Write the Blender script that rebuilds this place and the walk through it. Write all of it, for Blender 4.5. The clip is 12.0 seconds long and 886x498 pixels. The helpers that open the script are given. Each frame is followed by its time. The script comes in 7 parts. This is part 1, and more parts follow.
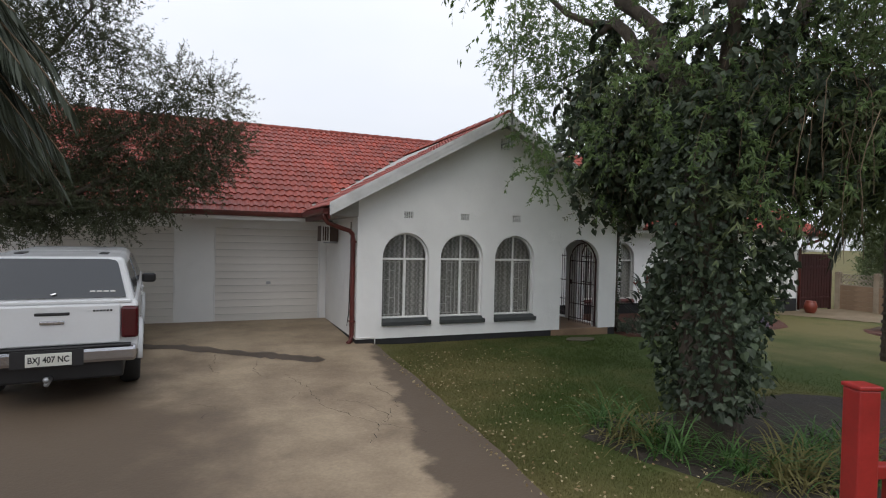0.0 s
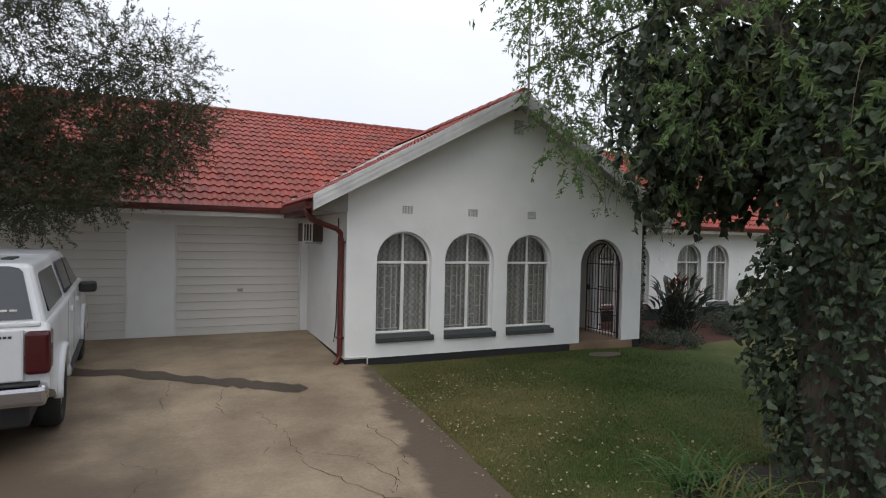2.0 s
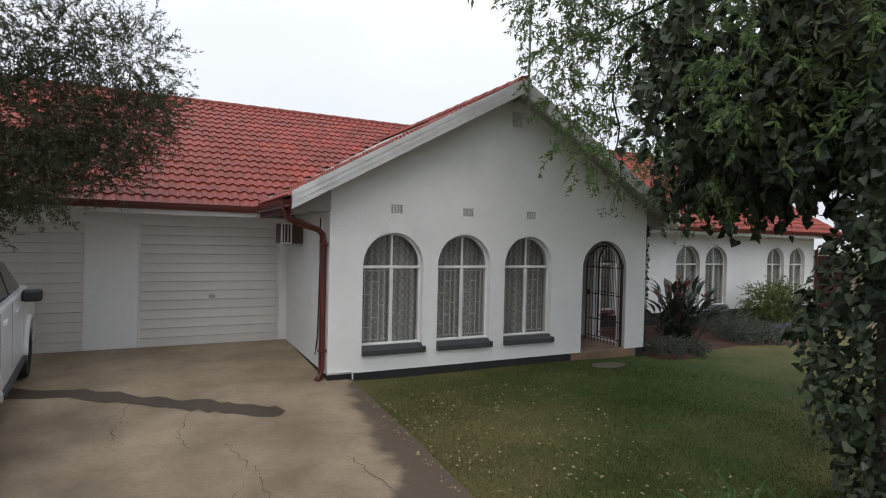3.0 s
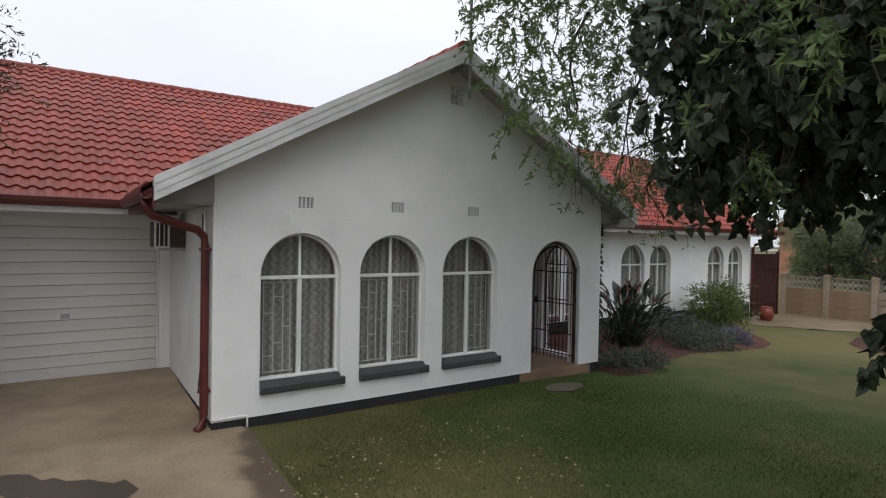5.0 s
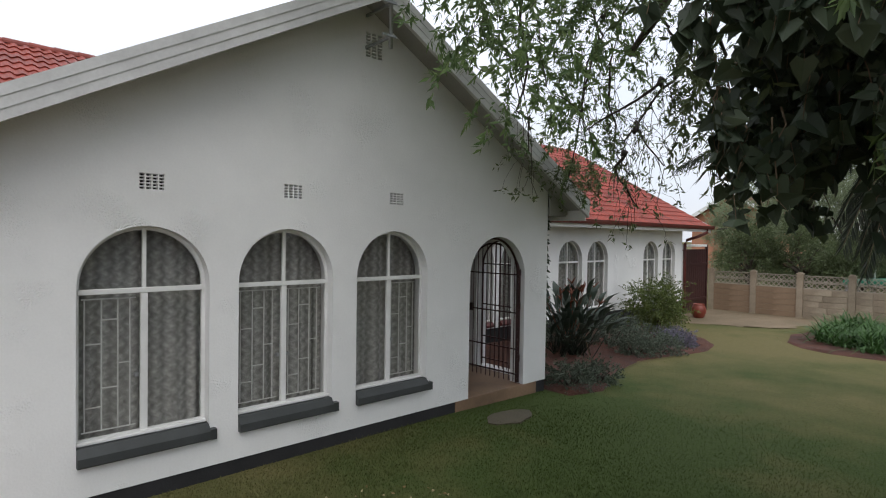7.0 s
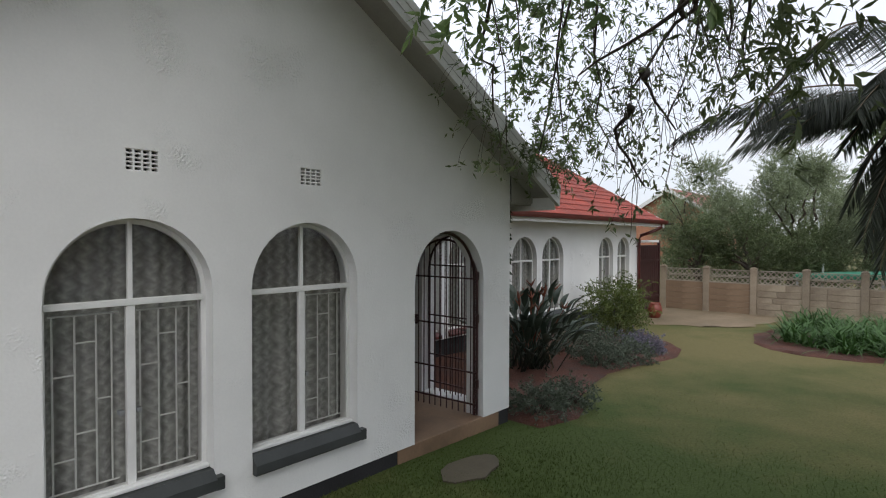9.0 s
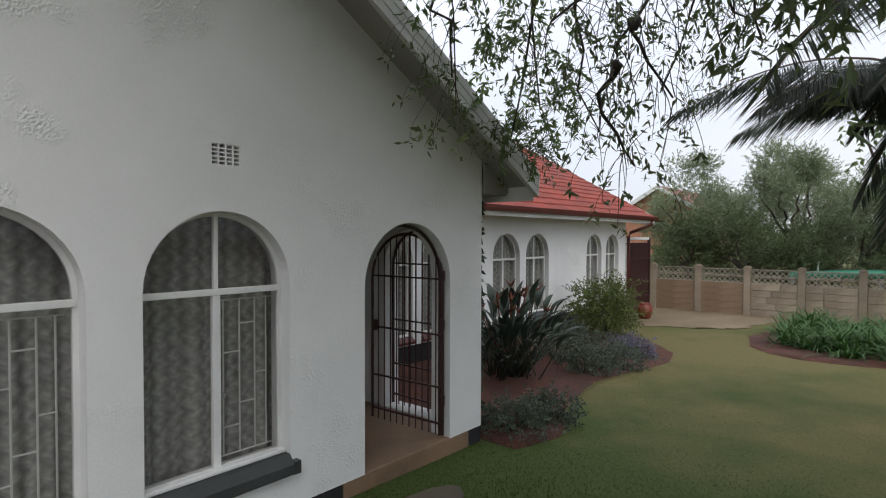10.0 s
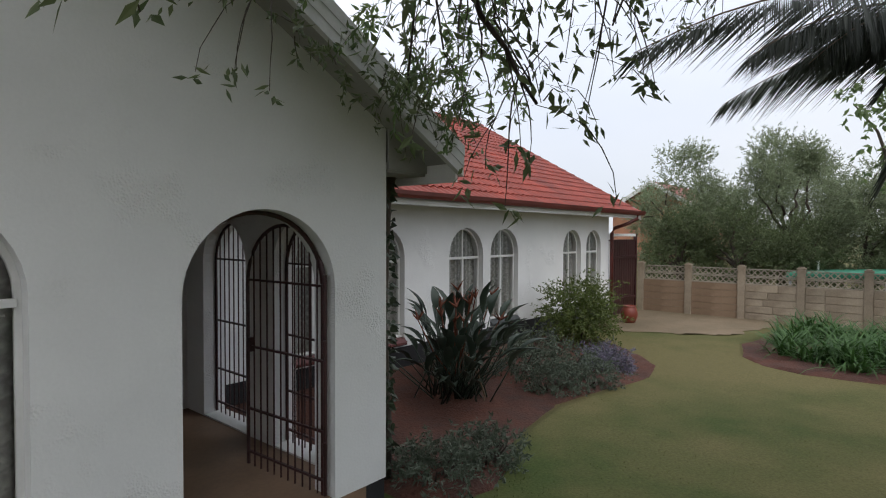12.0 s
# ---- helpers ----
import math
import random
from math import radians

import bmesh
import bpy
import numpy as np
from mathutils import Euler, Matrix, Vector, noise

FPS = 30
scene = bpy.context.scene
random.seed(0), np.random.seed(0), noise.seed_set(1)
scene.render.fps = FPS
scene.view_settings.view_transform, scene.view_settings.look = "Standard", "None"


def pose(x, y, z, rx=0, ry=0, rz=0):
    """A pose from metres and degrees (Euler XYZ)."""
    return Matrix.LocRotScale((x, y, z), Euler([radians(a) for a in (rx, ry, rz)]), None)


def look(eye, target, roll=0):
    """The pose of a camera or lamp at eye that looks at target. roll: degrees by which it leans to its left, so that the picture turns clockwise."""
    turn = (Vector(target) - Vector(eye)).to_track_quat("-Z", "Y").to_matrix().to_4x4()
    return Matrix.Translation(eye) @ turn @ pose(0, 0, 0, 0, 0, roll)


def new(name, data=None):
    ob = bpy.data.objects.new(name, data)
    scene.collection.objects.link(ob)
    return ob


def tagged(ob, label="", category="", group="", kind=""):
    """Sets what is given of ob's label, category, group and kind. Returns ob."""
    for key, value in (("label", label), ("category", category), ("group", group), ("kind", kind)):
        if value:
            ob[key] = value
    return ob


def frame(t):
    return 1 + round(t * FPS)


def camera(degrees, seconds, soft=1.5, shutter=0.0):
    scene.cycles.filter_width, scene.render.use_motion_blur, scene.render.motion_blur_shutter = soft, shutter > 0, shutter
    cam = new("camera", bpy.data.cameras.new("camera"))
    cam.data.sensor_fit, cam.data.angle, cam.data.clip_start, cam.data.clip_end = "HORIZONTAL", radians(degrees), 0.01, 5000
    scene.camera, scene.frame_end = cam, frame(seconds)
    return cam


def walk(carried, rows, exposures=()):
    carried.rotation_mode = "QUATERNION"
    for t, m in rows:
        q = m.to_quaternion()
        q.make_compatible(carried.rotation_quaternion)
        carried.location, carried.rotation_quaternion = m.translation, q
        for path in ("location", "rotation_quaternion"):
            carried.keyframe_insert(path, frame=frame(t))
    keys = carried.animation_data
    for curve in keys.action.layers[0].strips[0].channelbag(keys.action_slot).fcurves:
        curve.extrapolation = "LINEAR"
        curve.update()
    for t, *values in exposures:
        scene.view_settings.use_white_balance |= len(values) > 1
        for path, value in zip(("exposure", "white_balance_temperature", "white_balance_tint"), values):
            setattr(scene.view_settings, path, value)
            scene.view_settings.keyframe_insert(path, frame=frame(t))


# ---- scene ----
cam = camera(77.4, 12.0, 1.1)
METRES, EYE, TILT, LEAN, TURN = 10.0, 1.94, 0.0, 0.0, -23.0
ROWS = [
    (0.0, 0.0, 0.0, 0.0, 0.02, -0.95, -1.32),
    (0.5, -0.0088, 0.0401, -0.0004, -0.49, -0.92, -1.37),
    (1.0, -0.0192, 0.0816, 0.0006, -0.87, -0.97, -1.43),
    (1.5, -0.0315, 0.1253, 0.0009, -1.28, -0.98, -1.32),
    (2.0, -0.039, 0.1694, -0.0007, -1.9, -0.93, -1.29),
    (2.5, -0.0471, 0.2118, 0.0017, -2.68, -0.95, -1.34),
    (4.5, -0.0417, 0.3739, 0.0058, -8.72, -1.01, -1.15),
    (5.0, -0.0341, 0.4177, 0.0072, -11.01, -0.96, -1.03),
    (5.5, -0.0282, 0.4569, 0.007, -13.05, -0.99, -0.98),
    (6.0, -0.0136, 0.4994, 0.0068, -15.57, -1.09, -0.86),
    (6.5, 0.0002, 0.5379, 0.0078, -17.07, -1.15, -0.85),
    (7.0, 0.0065, 0.5847, 0.0067, -19.09, -1.24, -0.85),
    (9.0, 0.0637, 0.7394, 0.0009, -25.39, -1.18, -0.16),
    (9.5, 0.0895, 0.7689, -0.0004, -25.95, -1.33, -0.23),
    (10.0, 0.1221, 0.7971, -0.0033, -26.34, -1.31, -0.15),
    (10.5, 0.1509, 0.8151, -0.005, -26.58, -1.34, -0.15),
    (11.0, 0.1895, 0.8379, -0.0053, -26.82, -1.51, -0.19),
    (11.5, 0.2196, 0.8567, -0.0047, -26.92, -1.45, -0.19),
    (12.0, 0.2514, 0.8806, -0.0066, -26.59, -1.6, -0.25),
]
walk(cam, [(t, pose(0, 0, EYE, TILT, LEAN, TURN) @ pose(METRES * x, METRES * y, METRES * z, 90 + pitch, roll, yaw)) for t, x, y, z, yaw, pitch, roll in ROWS],
     exposures=[(0.0, -0.08), (2.5, -0.03), (5.0, -0.08), (7.0, 0.1), (9.5, 0.08), (12.0, 0.0)])

# ---- world and light: an even, bright overcast ----
SUN_EL, SUN_AZ = radians(52), radians(215)
world = bpy.data.worlds.new("overcast_sky")
scene.world = world
world.use_nodes = True
wt = world.node_tree
wt.nodes.clear()
w_out = wt.nodes.new("ShaderNodeOutputWorld")
w_bg = wt.nodes.new("ShaderNodeBackground")
w_cloud = wt.nodes.new("ShaderNodeBackground")
w_mix = wt.nodes.new("ShaderNodeMixShader")
w_sky = wt.nodes.new("ShaderNodeTexSky")
w_sky.sky_type = "NISHITA"
w_sky.sun_disc = False
w_sky.sun_elevation, w_sky.sun_rotation = SUN_EL, SUN_AZ
w_bg.inputs["Strength"].default_value = 0.12
w_cloud.inputs["Strength"].default_value = 1.0
w_mix.inputs["Fac"].default_value = 0.88
w_co = wt.nodes.new("ShaderNodeTexCoord")
w_sep = wt.nodes.new("ShaderNodeSeparateXYZ")
w_ramp = wt.nodes.new("ShaderNodeValToRGB")
w_ramp.color_ramp.elements[0].position = 0.0
w_ramp.color_ramp.elements[0].color = (0.78, 0.808, 0.866, 1)
w_ramp.color_ramp.elements[1].position = 0.95
w_ramp.color_ramp.elements[1].color = (1.58, 1.63, 1.735, 1)
w_noise = wt.nodes.new("ShaderNodeTexNoise")
w_noise.inputs["Scale"].default_value = 1.6
w_noise.inputs["Detail"].default_value = 4
w_map = wt.nodes.new("ShaderNodeMapping")
w_map.inputs["Scale"].default_value = (1, 1, 2.4)
w_cr = wt.nodes.new("ShaderNodeValToRGB")
w_cr.color_ramp.elements[0].position, w_cr.color_ramp.elements[1].position = 0.3, 0.72
w_cr.color_ramp.elements[0].color = (0.93, 0.95, 1.0, 1)
w_cr.color_ramp.elements[1].color = (1.07, 1.06, 1.05, 1)
w_mul = wt.nodes.new("ShaderNodeMix")
w_mul.data_type, w_mul.blend_type = "RGBA", "MULTIPLY"
w_mul.inputs["Factor"].default_value = 1.0
wt.links.new(w_co.outputs["Generated"], w_sep.inputs[0])
wt.links.new(w_sep.outputs["Z"], w_ramp.inputs[0])
wt.links.new(w_co.outputs["Generated"], w_map.inputs[0])
wt.links.new(w_map.outputs[0], w_noise.inputs["Vector"])
wt.links.new(w_noise.outputs["Fac"], w_cr.inputs[0])
wt.links.new(w_ramp.outputs[0], w_mul.inputs["A"])
wt.links.new(w_cr.outputs[0], w_mul.inputs["B"])
wt.links.new(w_mul.outputs["Result"], w_cloud.inputs["Color"])
wt.links.new(w_sky.outputs[0], w_bg.inputs["Color"])
wt.links.new(w_bg.outputs[0], w_mix.inputs[1])
wt.links.new(w_cloud.outputs[0], w_mix.inputs[2])
wt.links.new(w_mix.outputs[0], w_out.inputs[0])

sun_data = bpy.data.lights.new("sun", "SUN")
sun_data.energy, sun_data.angle, sun_data.color = 1.0, radians(40), (1.0, 0.97, 0.93)
sun = new("sun", sun_data)
sun.matrix_world = look((math.sin(SUN_AZ) * 30, math.cos(SUN_AZ) * 30, 38), (0, 0, 0))

# ---- materials ----
def nodes_of(name):
    m = bpy.data.materials.new(name)
    m.use_nodes = True
    return m, m.node_tree.nodes, m.node_tree.links, m.node_tree.nodes["Principled BSDF"]


def surface(name, base, rough=0.8, vary=0.2, big=1.3, fine=60.0, bump=0.25, depth=0.004, metal=0.0, tint=None, rand=0.0, island=0.0, spec=0.5, stretch=(1, 1, 1)):
    """A painted, mineral or metal surface: stains at a large scale, grain at a small one, fine relief."""
    m, n, l, p = nodes_of(name)
    co = n.new("ShaderNodeTexCoord")
    mp = n.new("ShaderNodeMapping")
    mp.inputs["Scale"].default_value = stretch
    l.new(co.outputs["Object"], mp.inputs[0])
    a = n.new("ShaderNodeTexNoise")
    a.inputs["Scale"].default_value, a.inputs["Detail"].default_value, a.inputs["Roughness"].default_value = big, 8, 0.62
    b = n.new("ShaderNodeTexNoise")
    b.inputs["Scale"].default_value, b.inputs["Detail"].default_value = fine, 4
    l.new(mp.outputs[0], a.inputs["Vector"])
    l.new(mp.outputs[0], b.inputs["Vector"])
    dark = tint or tuple(c * (1 - vary * 1.6) for c in base)
    ramp = n.new("ShaderNodeValToRGB")
    ramp.color_ramp.elements[0].position, ramp.color_ramp.elements[1].position = 0.32, 0.66
    ramp.color_ramp.elements[0].color = (*dark, 1)
    ramp.color_ramp.elements[1].color = (*base, 1)
    l.new(a.outputs["Fac"], ramp.inputs[0])
    hsv = n.new("ShaderNodeHueSaturation")
    l.new(ramp.outputs[0], hsv.inputs["Color"])
    val = n.new("ShaderNodeMapRange")
    val.inputs["To Min"].default_value, val.inputs["To Max"].default_value = 1 - vary * 0.6, 1 + vary * 0.5
    l.new(b.outputs["Fac"], val.inputs["Value"])
    out = val.outputs[0]
    if rand or island:
        if rand:
            src = n.new("ShaderNodeObjectInfo").outputs["Random"]
        else:
            src = n.new("ShaderNodeNewGeometry").outputs["Random Per Island"]
        mr = n.new("ShaderNodeMapRange")
        mr.inputs["To Min"].default_value, mr.inputs["To Max"].default_value = 1 - (rand or island), 1 + (rand or island)
        l.new(src, mr.inputs["Value"])
        mu = n.new("ShaderNodeMath")
        mu.operation = "MULTIPLY"
        l.new(out, mu.inputs[0])
        l.new(mr.outputs[0], mu.inputs[1])
        out = mu.outputs[0]
    l.new(out, hsv.inputs["Value"])
    l.new(hsv.outputs[0], p.inputs["Base Color"])
    rr = n.new("ShaderNodeMapRange")
    rr.inputs["To Min"].default_value, rr.inputs["To Max"].default_value = max(0.02, rough - 0.12), min(1, rough + 0.1)
    l.new(a.outputs["Fac"], rr.inputs["Value"])
    l.new(rr.outputs[0], p.inputs["Roughness"])
    p.inputs["Metallic"].default_value = metal
    p.inputs["Specular IOR Level"].default_value = spec
    if bump:
        bp = n.new("ShaderNodeBump")
        bp.inputs["Strength"].default_value, bp.inputs["Distance"].default_value = bump, depth
        l.new(b.outputs["Fac"], bp.inputs["Height"])
        l.new(bp.outputs[0], p.inputs["Normal"])
    return m


def foliage(name, base, other, rough=0.5, through_light=0.35, spread=0.45):
    """Leaves: two greens mixed leaf by leaf, partly lit from behind."""
    m, n, l, p = nodes_of(name)
    geo = n.new("ShaderNodeNewGeometry")
    ramp = n.new("ShaderNodeMix")
    ramp.data_type = "RGBA"
    ramp.inputs["A"].default_value, ramp.inputs["B"].default_value = (*base, 1), (*other, 1)
    l.new(geo.outputs["Random Per Island"], ramp.inputs["Factor"])
    co = n.new("ShaderNodeTexCoord")
    ns = n.new("ShaderNodeTexNoise")
    ns.inputs["Scale"].default_value = 1.1
    l.new(co.outputs["Object"], ns.inputs["Vector"])
    mr = n.new("ShaderNodeMapRange")
    mr.inputs["To Min"].default_value, mr.inputs["To Max"].default_value = 1 - spread, 1 + spread
    l.new(ns.outputs["Fac"], mr.inputs["Value"])
    hsv = n.new("ShaderNodeHueSaturation")
    l.new(ramp.outputs["Result"], hsv.inputs["Color"])
    l.new(mr.outputs[0], hsv.inputs["Value"])
    l.new(hsv.outputs[0], p.inputs["Base Color"])
    p.inputs["Roughness"].default_value = rough
    p.inputs["Specular IOR Level"].default_value = 0.35
    tr = n.new("ShaderNodeBsdfTranslucent")
    l.new(hsv.outputs[0], tr.inputs["Color"])
    mx = n.new("ShaderNodeMixShader")
    mx.inputs[0].default_value = through_light
    l.new(p.outputs[0], mx.inputs[1])
    l.new(tr.outputs[0], mx.inputs[2])
    l.new(mx.outputs[0], n["Material Output"].inputs[0])
    return m


def turf(name, green, straw, patch_scale=0.3):
    """Lawn blades: green and straw in drifts some metres wide, each blade a little different."""
    m, n, l, p = nodes_of(name)
    co = n.new("ShaderNodeTexCoord")
    ns = n.new("ShaderNodeTexNoise")
    ns.inputs["Scale"].default_value, ns.inputs["Detail"].default_value = patch_scale, 3
    l.new(co.outputs["Object"], ns.inputs["Vector"])
    geo = n.new("ShaderNodeNewGeometry")
    ad = n.new("ShaderNodeMath")
    ad.operation = "MULTIPLY_ADD"
    ad.inputs[1].default_value = 0.1
    l.new(geo.outputs["Random Per Island"], ad.inputs[0])
    n2 = n.new("ShaderNodeTexNoise")
    n2.inputs["Scale"].default_value, n2.inputs["Detail"].default_value = 1.9, 5
    l.new(co.outputs["Object"], n2.inputs["Vector"])
    drift = n.new("ShaderNodeMath")
    drift.operation = "MULTIPLY_ADD"
    drift.inputs[1].default_value = 0.34
    l.new(n2.outputs["Fac"], drift.inputs[0])
    l.new(ns.outputs["Fac"], drift.inputs[2])
    l.new(drift.outputs[0], ad.inputs[2])
    mr = n.new("ShaderNodeMapRange")
    mr.inputs["From Min"].default_value, mr.inputs["From Max"].default_value = 0.59, 0.93
    # the far end of the lawn is drier
    sx = n.new("ShaderNodeSeparateXYZ")
    l.new(co.outputs["Object"], sx.inputs[0])
    dry = n.new("ShaderNodeMapRange")
    dry.inputs["From Min"].default_value, dry.inputs["From Max"].default_value = 9.5, 15.5
    dry.inputs["To Min"].default_value, dry.inputs["To Max"].default_value = -0.1, 0.22
    l.new(sx.outputs[0], dry.inputs["Value"])
    # so is the strip beside the driveway
    rim = n.new("ShaderNodeMapRange")
    rim.inputs["From Min"].default_value, rim.inputs["From Max"].default_value = 2.4, 5.2
    rim.inputs["To Min"].default_value, rim.inputs["To Max"].default_value = 0.32, 0.0
    l.new(sx.outputs[0], rim.inputs["Value"])
    both = n.new("ShaderNodeMath")
    l.new(dry.outputs[0], both.inputs[0])
    l.new(rim.outputs[0], both.inputs[1])
    su = n.new("ShaderNodeMath")
    l.new(ad.outputs[0], su.inputs[0])
    l.new(both.outputs[0], su.inputs[1])
    l.new(su.outputs[0], mr.inputs["Value"])
    mx = n.new("ShaderNodeMix")
    mx.data_type = "RGBA"
    mx.inputs["A"].default_value, mx.inputs["B"].default_value = (*green, 1), (*straw, 1)
    l.new(mr.outputs[0], mx.inputs["Factor"])
    grain = n.new("ShaderNodeTexNoise")
    grain.inputs["Scale"].default_value, grain.inputs["Detail"].default_value = 38.0, 5
    l.new(co.outputs["Object"], grain.inputs["Vector"])
    gv = n.new("ShaderNodeMapRange")
    gv.inputs["To Min"].default_value, gv.inputs["To Max"].default_value = 0.6, 1.4
    l.new(grain.outputs["Fac"], gv.inputs["Value"])
    hsv = n.new("ShaderNodeHueSaturation")
    l.new(mx.outputs["Result"], hsv.inputs["Color"])
    l.new(gv.outputs[0], hsv.inputs["Value"])
    l.new(hsv.outputs[0], p.inputs["Base Color"])
    p.inputs["Roughness"].default_value, p.inputs["Specular IOR Level"].default_value = 0.8, 0.2
    bp = n.new("ShaderNodeBump")
    bp.inputs["Strength"].default_value, bp.inputs["Distance"].default_value = 0.5, 0.014
    l.new(grain.outputs["Fac"], bp.inputs["Height"])
    l.new(bp.outputs[0], p.inputs["Normal"])
    tr = n.new("ShaderNodeBsdfTranslucent")
    l.new(hsv.outputs[0], tr.inputs["Color"])
    ms = n.new("ShaderNodeMixShader")
    ms.inputs[0].default_value = 0.35
    l.new(p.outputs[0], ms.inputs[1])
    l.new(tr.outputs[0], ms.inputs[2])
    l.new(ms.outputs[0], n["Material Output"].inputs[0])
    return m


def glass(name, tint=(0.96, 0.97, 0.97), rough=0.02):
    m, n, l, p = nodes_of(name)
    tp = n.new("ShaderNodeBsdfTransparent")
    tp.inputs[0].default_value = (*tint, 1)
    gl = n.new("ShaderNodeBsdfGlossy")
    gl.inputs["Roughness"].default_value = rough
    fr = n.new("ShaderNodeFresnel")
    fr.inputs[0].default_value = 1.5
    mx = n.new("ShaderNodeMixShader")
    l.new(fr.outputs[0], mx.inputs[0])
    l.new(tp.outputs[0], mx.inputs[1])
    l.new(gl.outputs[0], mx.inputs[2])
    l.new(mx.outputs[0], n["Material Output"].inputs[0])
    return m


def lace(name):
    """Net curtain: a fine mesh with a zigzag leaf pattern, let through in part."""
    m, n, l, p = nodes_of(name)
    co = n.new("ShaderNodeTexCoord")
    sep = n.new("ShaderNodeSeparateXYZ")
    l.new(co.outputs["Object"], sep.inputs[0])

    def calc(op, a, b=0.0, c=0.0):
        q = n.new("ShaderNodeMath")
        q.operation = op
        for k, v in enumerate((a, b, c)):
            if isinstance(v, (int, float)):
                q.inputs[k].default_value = v
            else:
                l.new(v, q.inputs[k])
        return q.outputs[0]

    # columns of leaf shapes that lean to and fro as they climb
    zig = calc("PINGPONG", sep.outputs[2], 0.055)
    across = calc("PINGPONG", calc("MULTIPLY_ADD", zig, 0.62, sep.outputs[0]), 0.048)
    rung = calc("PINGPONG", calc("MULTIPLY_ADD", across, 0.7, sep.outputs[2]), 0.021)
    leaf = calc("MULTIPLY", calc("MULTIPLY", across, 20.8), calc("MULTIPLY_ADD", rung, 22.0, 0.55))
    ns = n.new("ShaderNodeTexNoise")
    ns.inputs["Scale"].default_value, ns.inputs["Detail"].default_value = 22.0, 5
    l.new(co.outputs["Object"], ns.inputs["Vector"])
    fac = calc("MULTIPLY_ADD", ns.outputs["Fac"], 0.7, calc("MULTIPLY_ADD", leaf, 0.45, 0.0))
    ramp = n.new("ShaderNodeValToRGB")
    ramp.color_ramp.elements[0].position, ramp.color_ramp.elements[1].position = 0.2, 0.85
    ramp.color_ramp.elements[0].color, ramp.color_ramp.elements[1].color = (0.31, 0.305, 0.29, 1), (0.62, 0.61, 0.58, 1)
    l.new(fac, ramp.inputs[0])
    l.new(ramp.outputs[0], p.inputs["Base Color"])
    p.inputs["Roughness"].default_value = 0.95
    tp = n.new("ShaderNodeBsdfTransparent")
    mr = n.new("ShaderNodeMapRange")
    mr.inputs["From Min"].default_value, mr.inputs["From Max"].default_value = 0.2, 0.85
    mr.inputs["To Min"].default_value, mr.inputs["To Max"].default_value = 0.36, 0.12
    l.new(fac, mr.inputs["Value"])
    mx = n.new("ShaderNodeMixShader")
    l.new(mr.outputs[0], mx.inputs[0])
    l.new(p.outputs[0], mx.inputs[1])
    l.new(tp.outputs[0], mx.inputs[2])
    l.new(mx.outputs[0], n["Material Output"].inputs[0])
    return m


M_WALL = surface("white_plaster", (0.80, 0.80, 0.785), 0.85, 0.07, 0.7, 55, 0.4, 0.005)


def flaked(m):
    """Patches of rough spatter under the wall paint."""
    n, l, p = m.node_tree.nodes, m.node_tree.links, m.node_tree.nodes["Principled BSDF"]
    co = n.new("ShaderNodeTexCoord")
    mask = n.new("ShaderNodeTexNoise")
    mask.inputs["Scale"].default_value, mask.inputs["Detail"].default_value = 1.7, 6
    spot = n.new("ShaderNodeTexVoronoi")
    spot.inputs["Scale"].default_value = 75.0
    l.new(co.outputs["Object"], mask.inputs["Vector"])
    l.new(co.outputs["Object"], spot.inputs["Vector"])
    mr = n.new("ShaderNodeMapRange")
    mr.inputs["From Min"].default_value, mr.inputs["From Max"].default_value = 0.55, 0.66
    l.new(mask.outputs["Fac"], mr.inputs["Value"])
    mu = n.new("ShaderNodeMath")
    mu.operation = "MULTIPLY"
    l.new(mr.outputs[0], mu.inputs[0])
    l.new(spot.outputs["Distance"], mu.inputs[1])
    bp = n.new("ShaderNodeBump")
    bp.inputs["Strength"].default_value, bp.inputs["Distance"].default_value = 0.75, 0.012
    l.new(mu.outputs[0], bp.inputs["Height"])
    l.new(p.inputs["Normal"].links[0].from_socket, bp.inputs["Normal"])
    l.new(bp.outputs[0], p.inputs["Normal"])


flaked(M_WALL)
M_TRIM = surface("white_trim_paint", (0.78, 0.78, 0.76), 0.55, 0.1, 2.0, 40, 0.15, 0.002)
M_BARGE = surface("fibre_cement_barge", (0.66, 0.66, 0.65), 0.75, 0.16, 2.4, 50, 0.25, 0.003)
# board grey taken darker, so the undersides hold their shade in the colour
M_SOFFIT = surface("shaded_soffit_board", (0.36, 0.35, 0.33), 0.8, 0.15, 1.5, 40, 0.1, 0.002)
M_PLINTH = surface("black_bitumen_plinth", (0.022, 0.022, 0.024), 0.8, 0.3, 3, 60, 0.4, 0.006)
M_SILL = surface("dark_grey_sill_paint", (0.045, 0.05, 0.05), 0.5, 0.25, 3, 50, 0.2, 0.003)
M_TILE = surface("red_roof_tile", (0.28, 0.046, 0.027), 0.52, 0.3, 1.2, 45, 0.4, 0.004, tint=(0.165, 0.029, 0.018), rand=0.18, spec=0.3)
M_TILES = surface("red_roof_tile_field", (0.28, 0.046, 0.027), 0.52, 0.3, 1.2, 45, 0.4, 0.004, tint=(0.165, 0.029, 0.018), island=0.18, spec=0.3)
M_GUTTER = surface("red_oxide_gutter_paint", (0.115, 0.02, 0.015), 0.4, 0.25, 3, 40, 0.15, 0.002)
M_GATE = surface("dark_maroon_steel", (0.055, 0.018, 0.018), 0.45, 0.3, 6, 60, 0.15, 0.001)
M_REDGATE = surface("bright_red_steel_paint", (0.33, 0.02, 0.018), 0.4, 0.2, 5, 50, 0.1, 0.001)
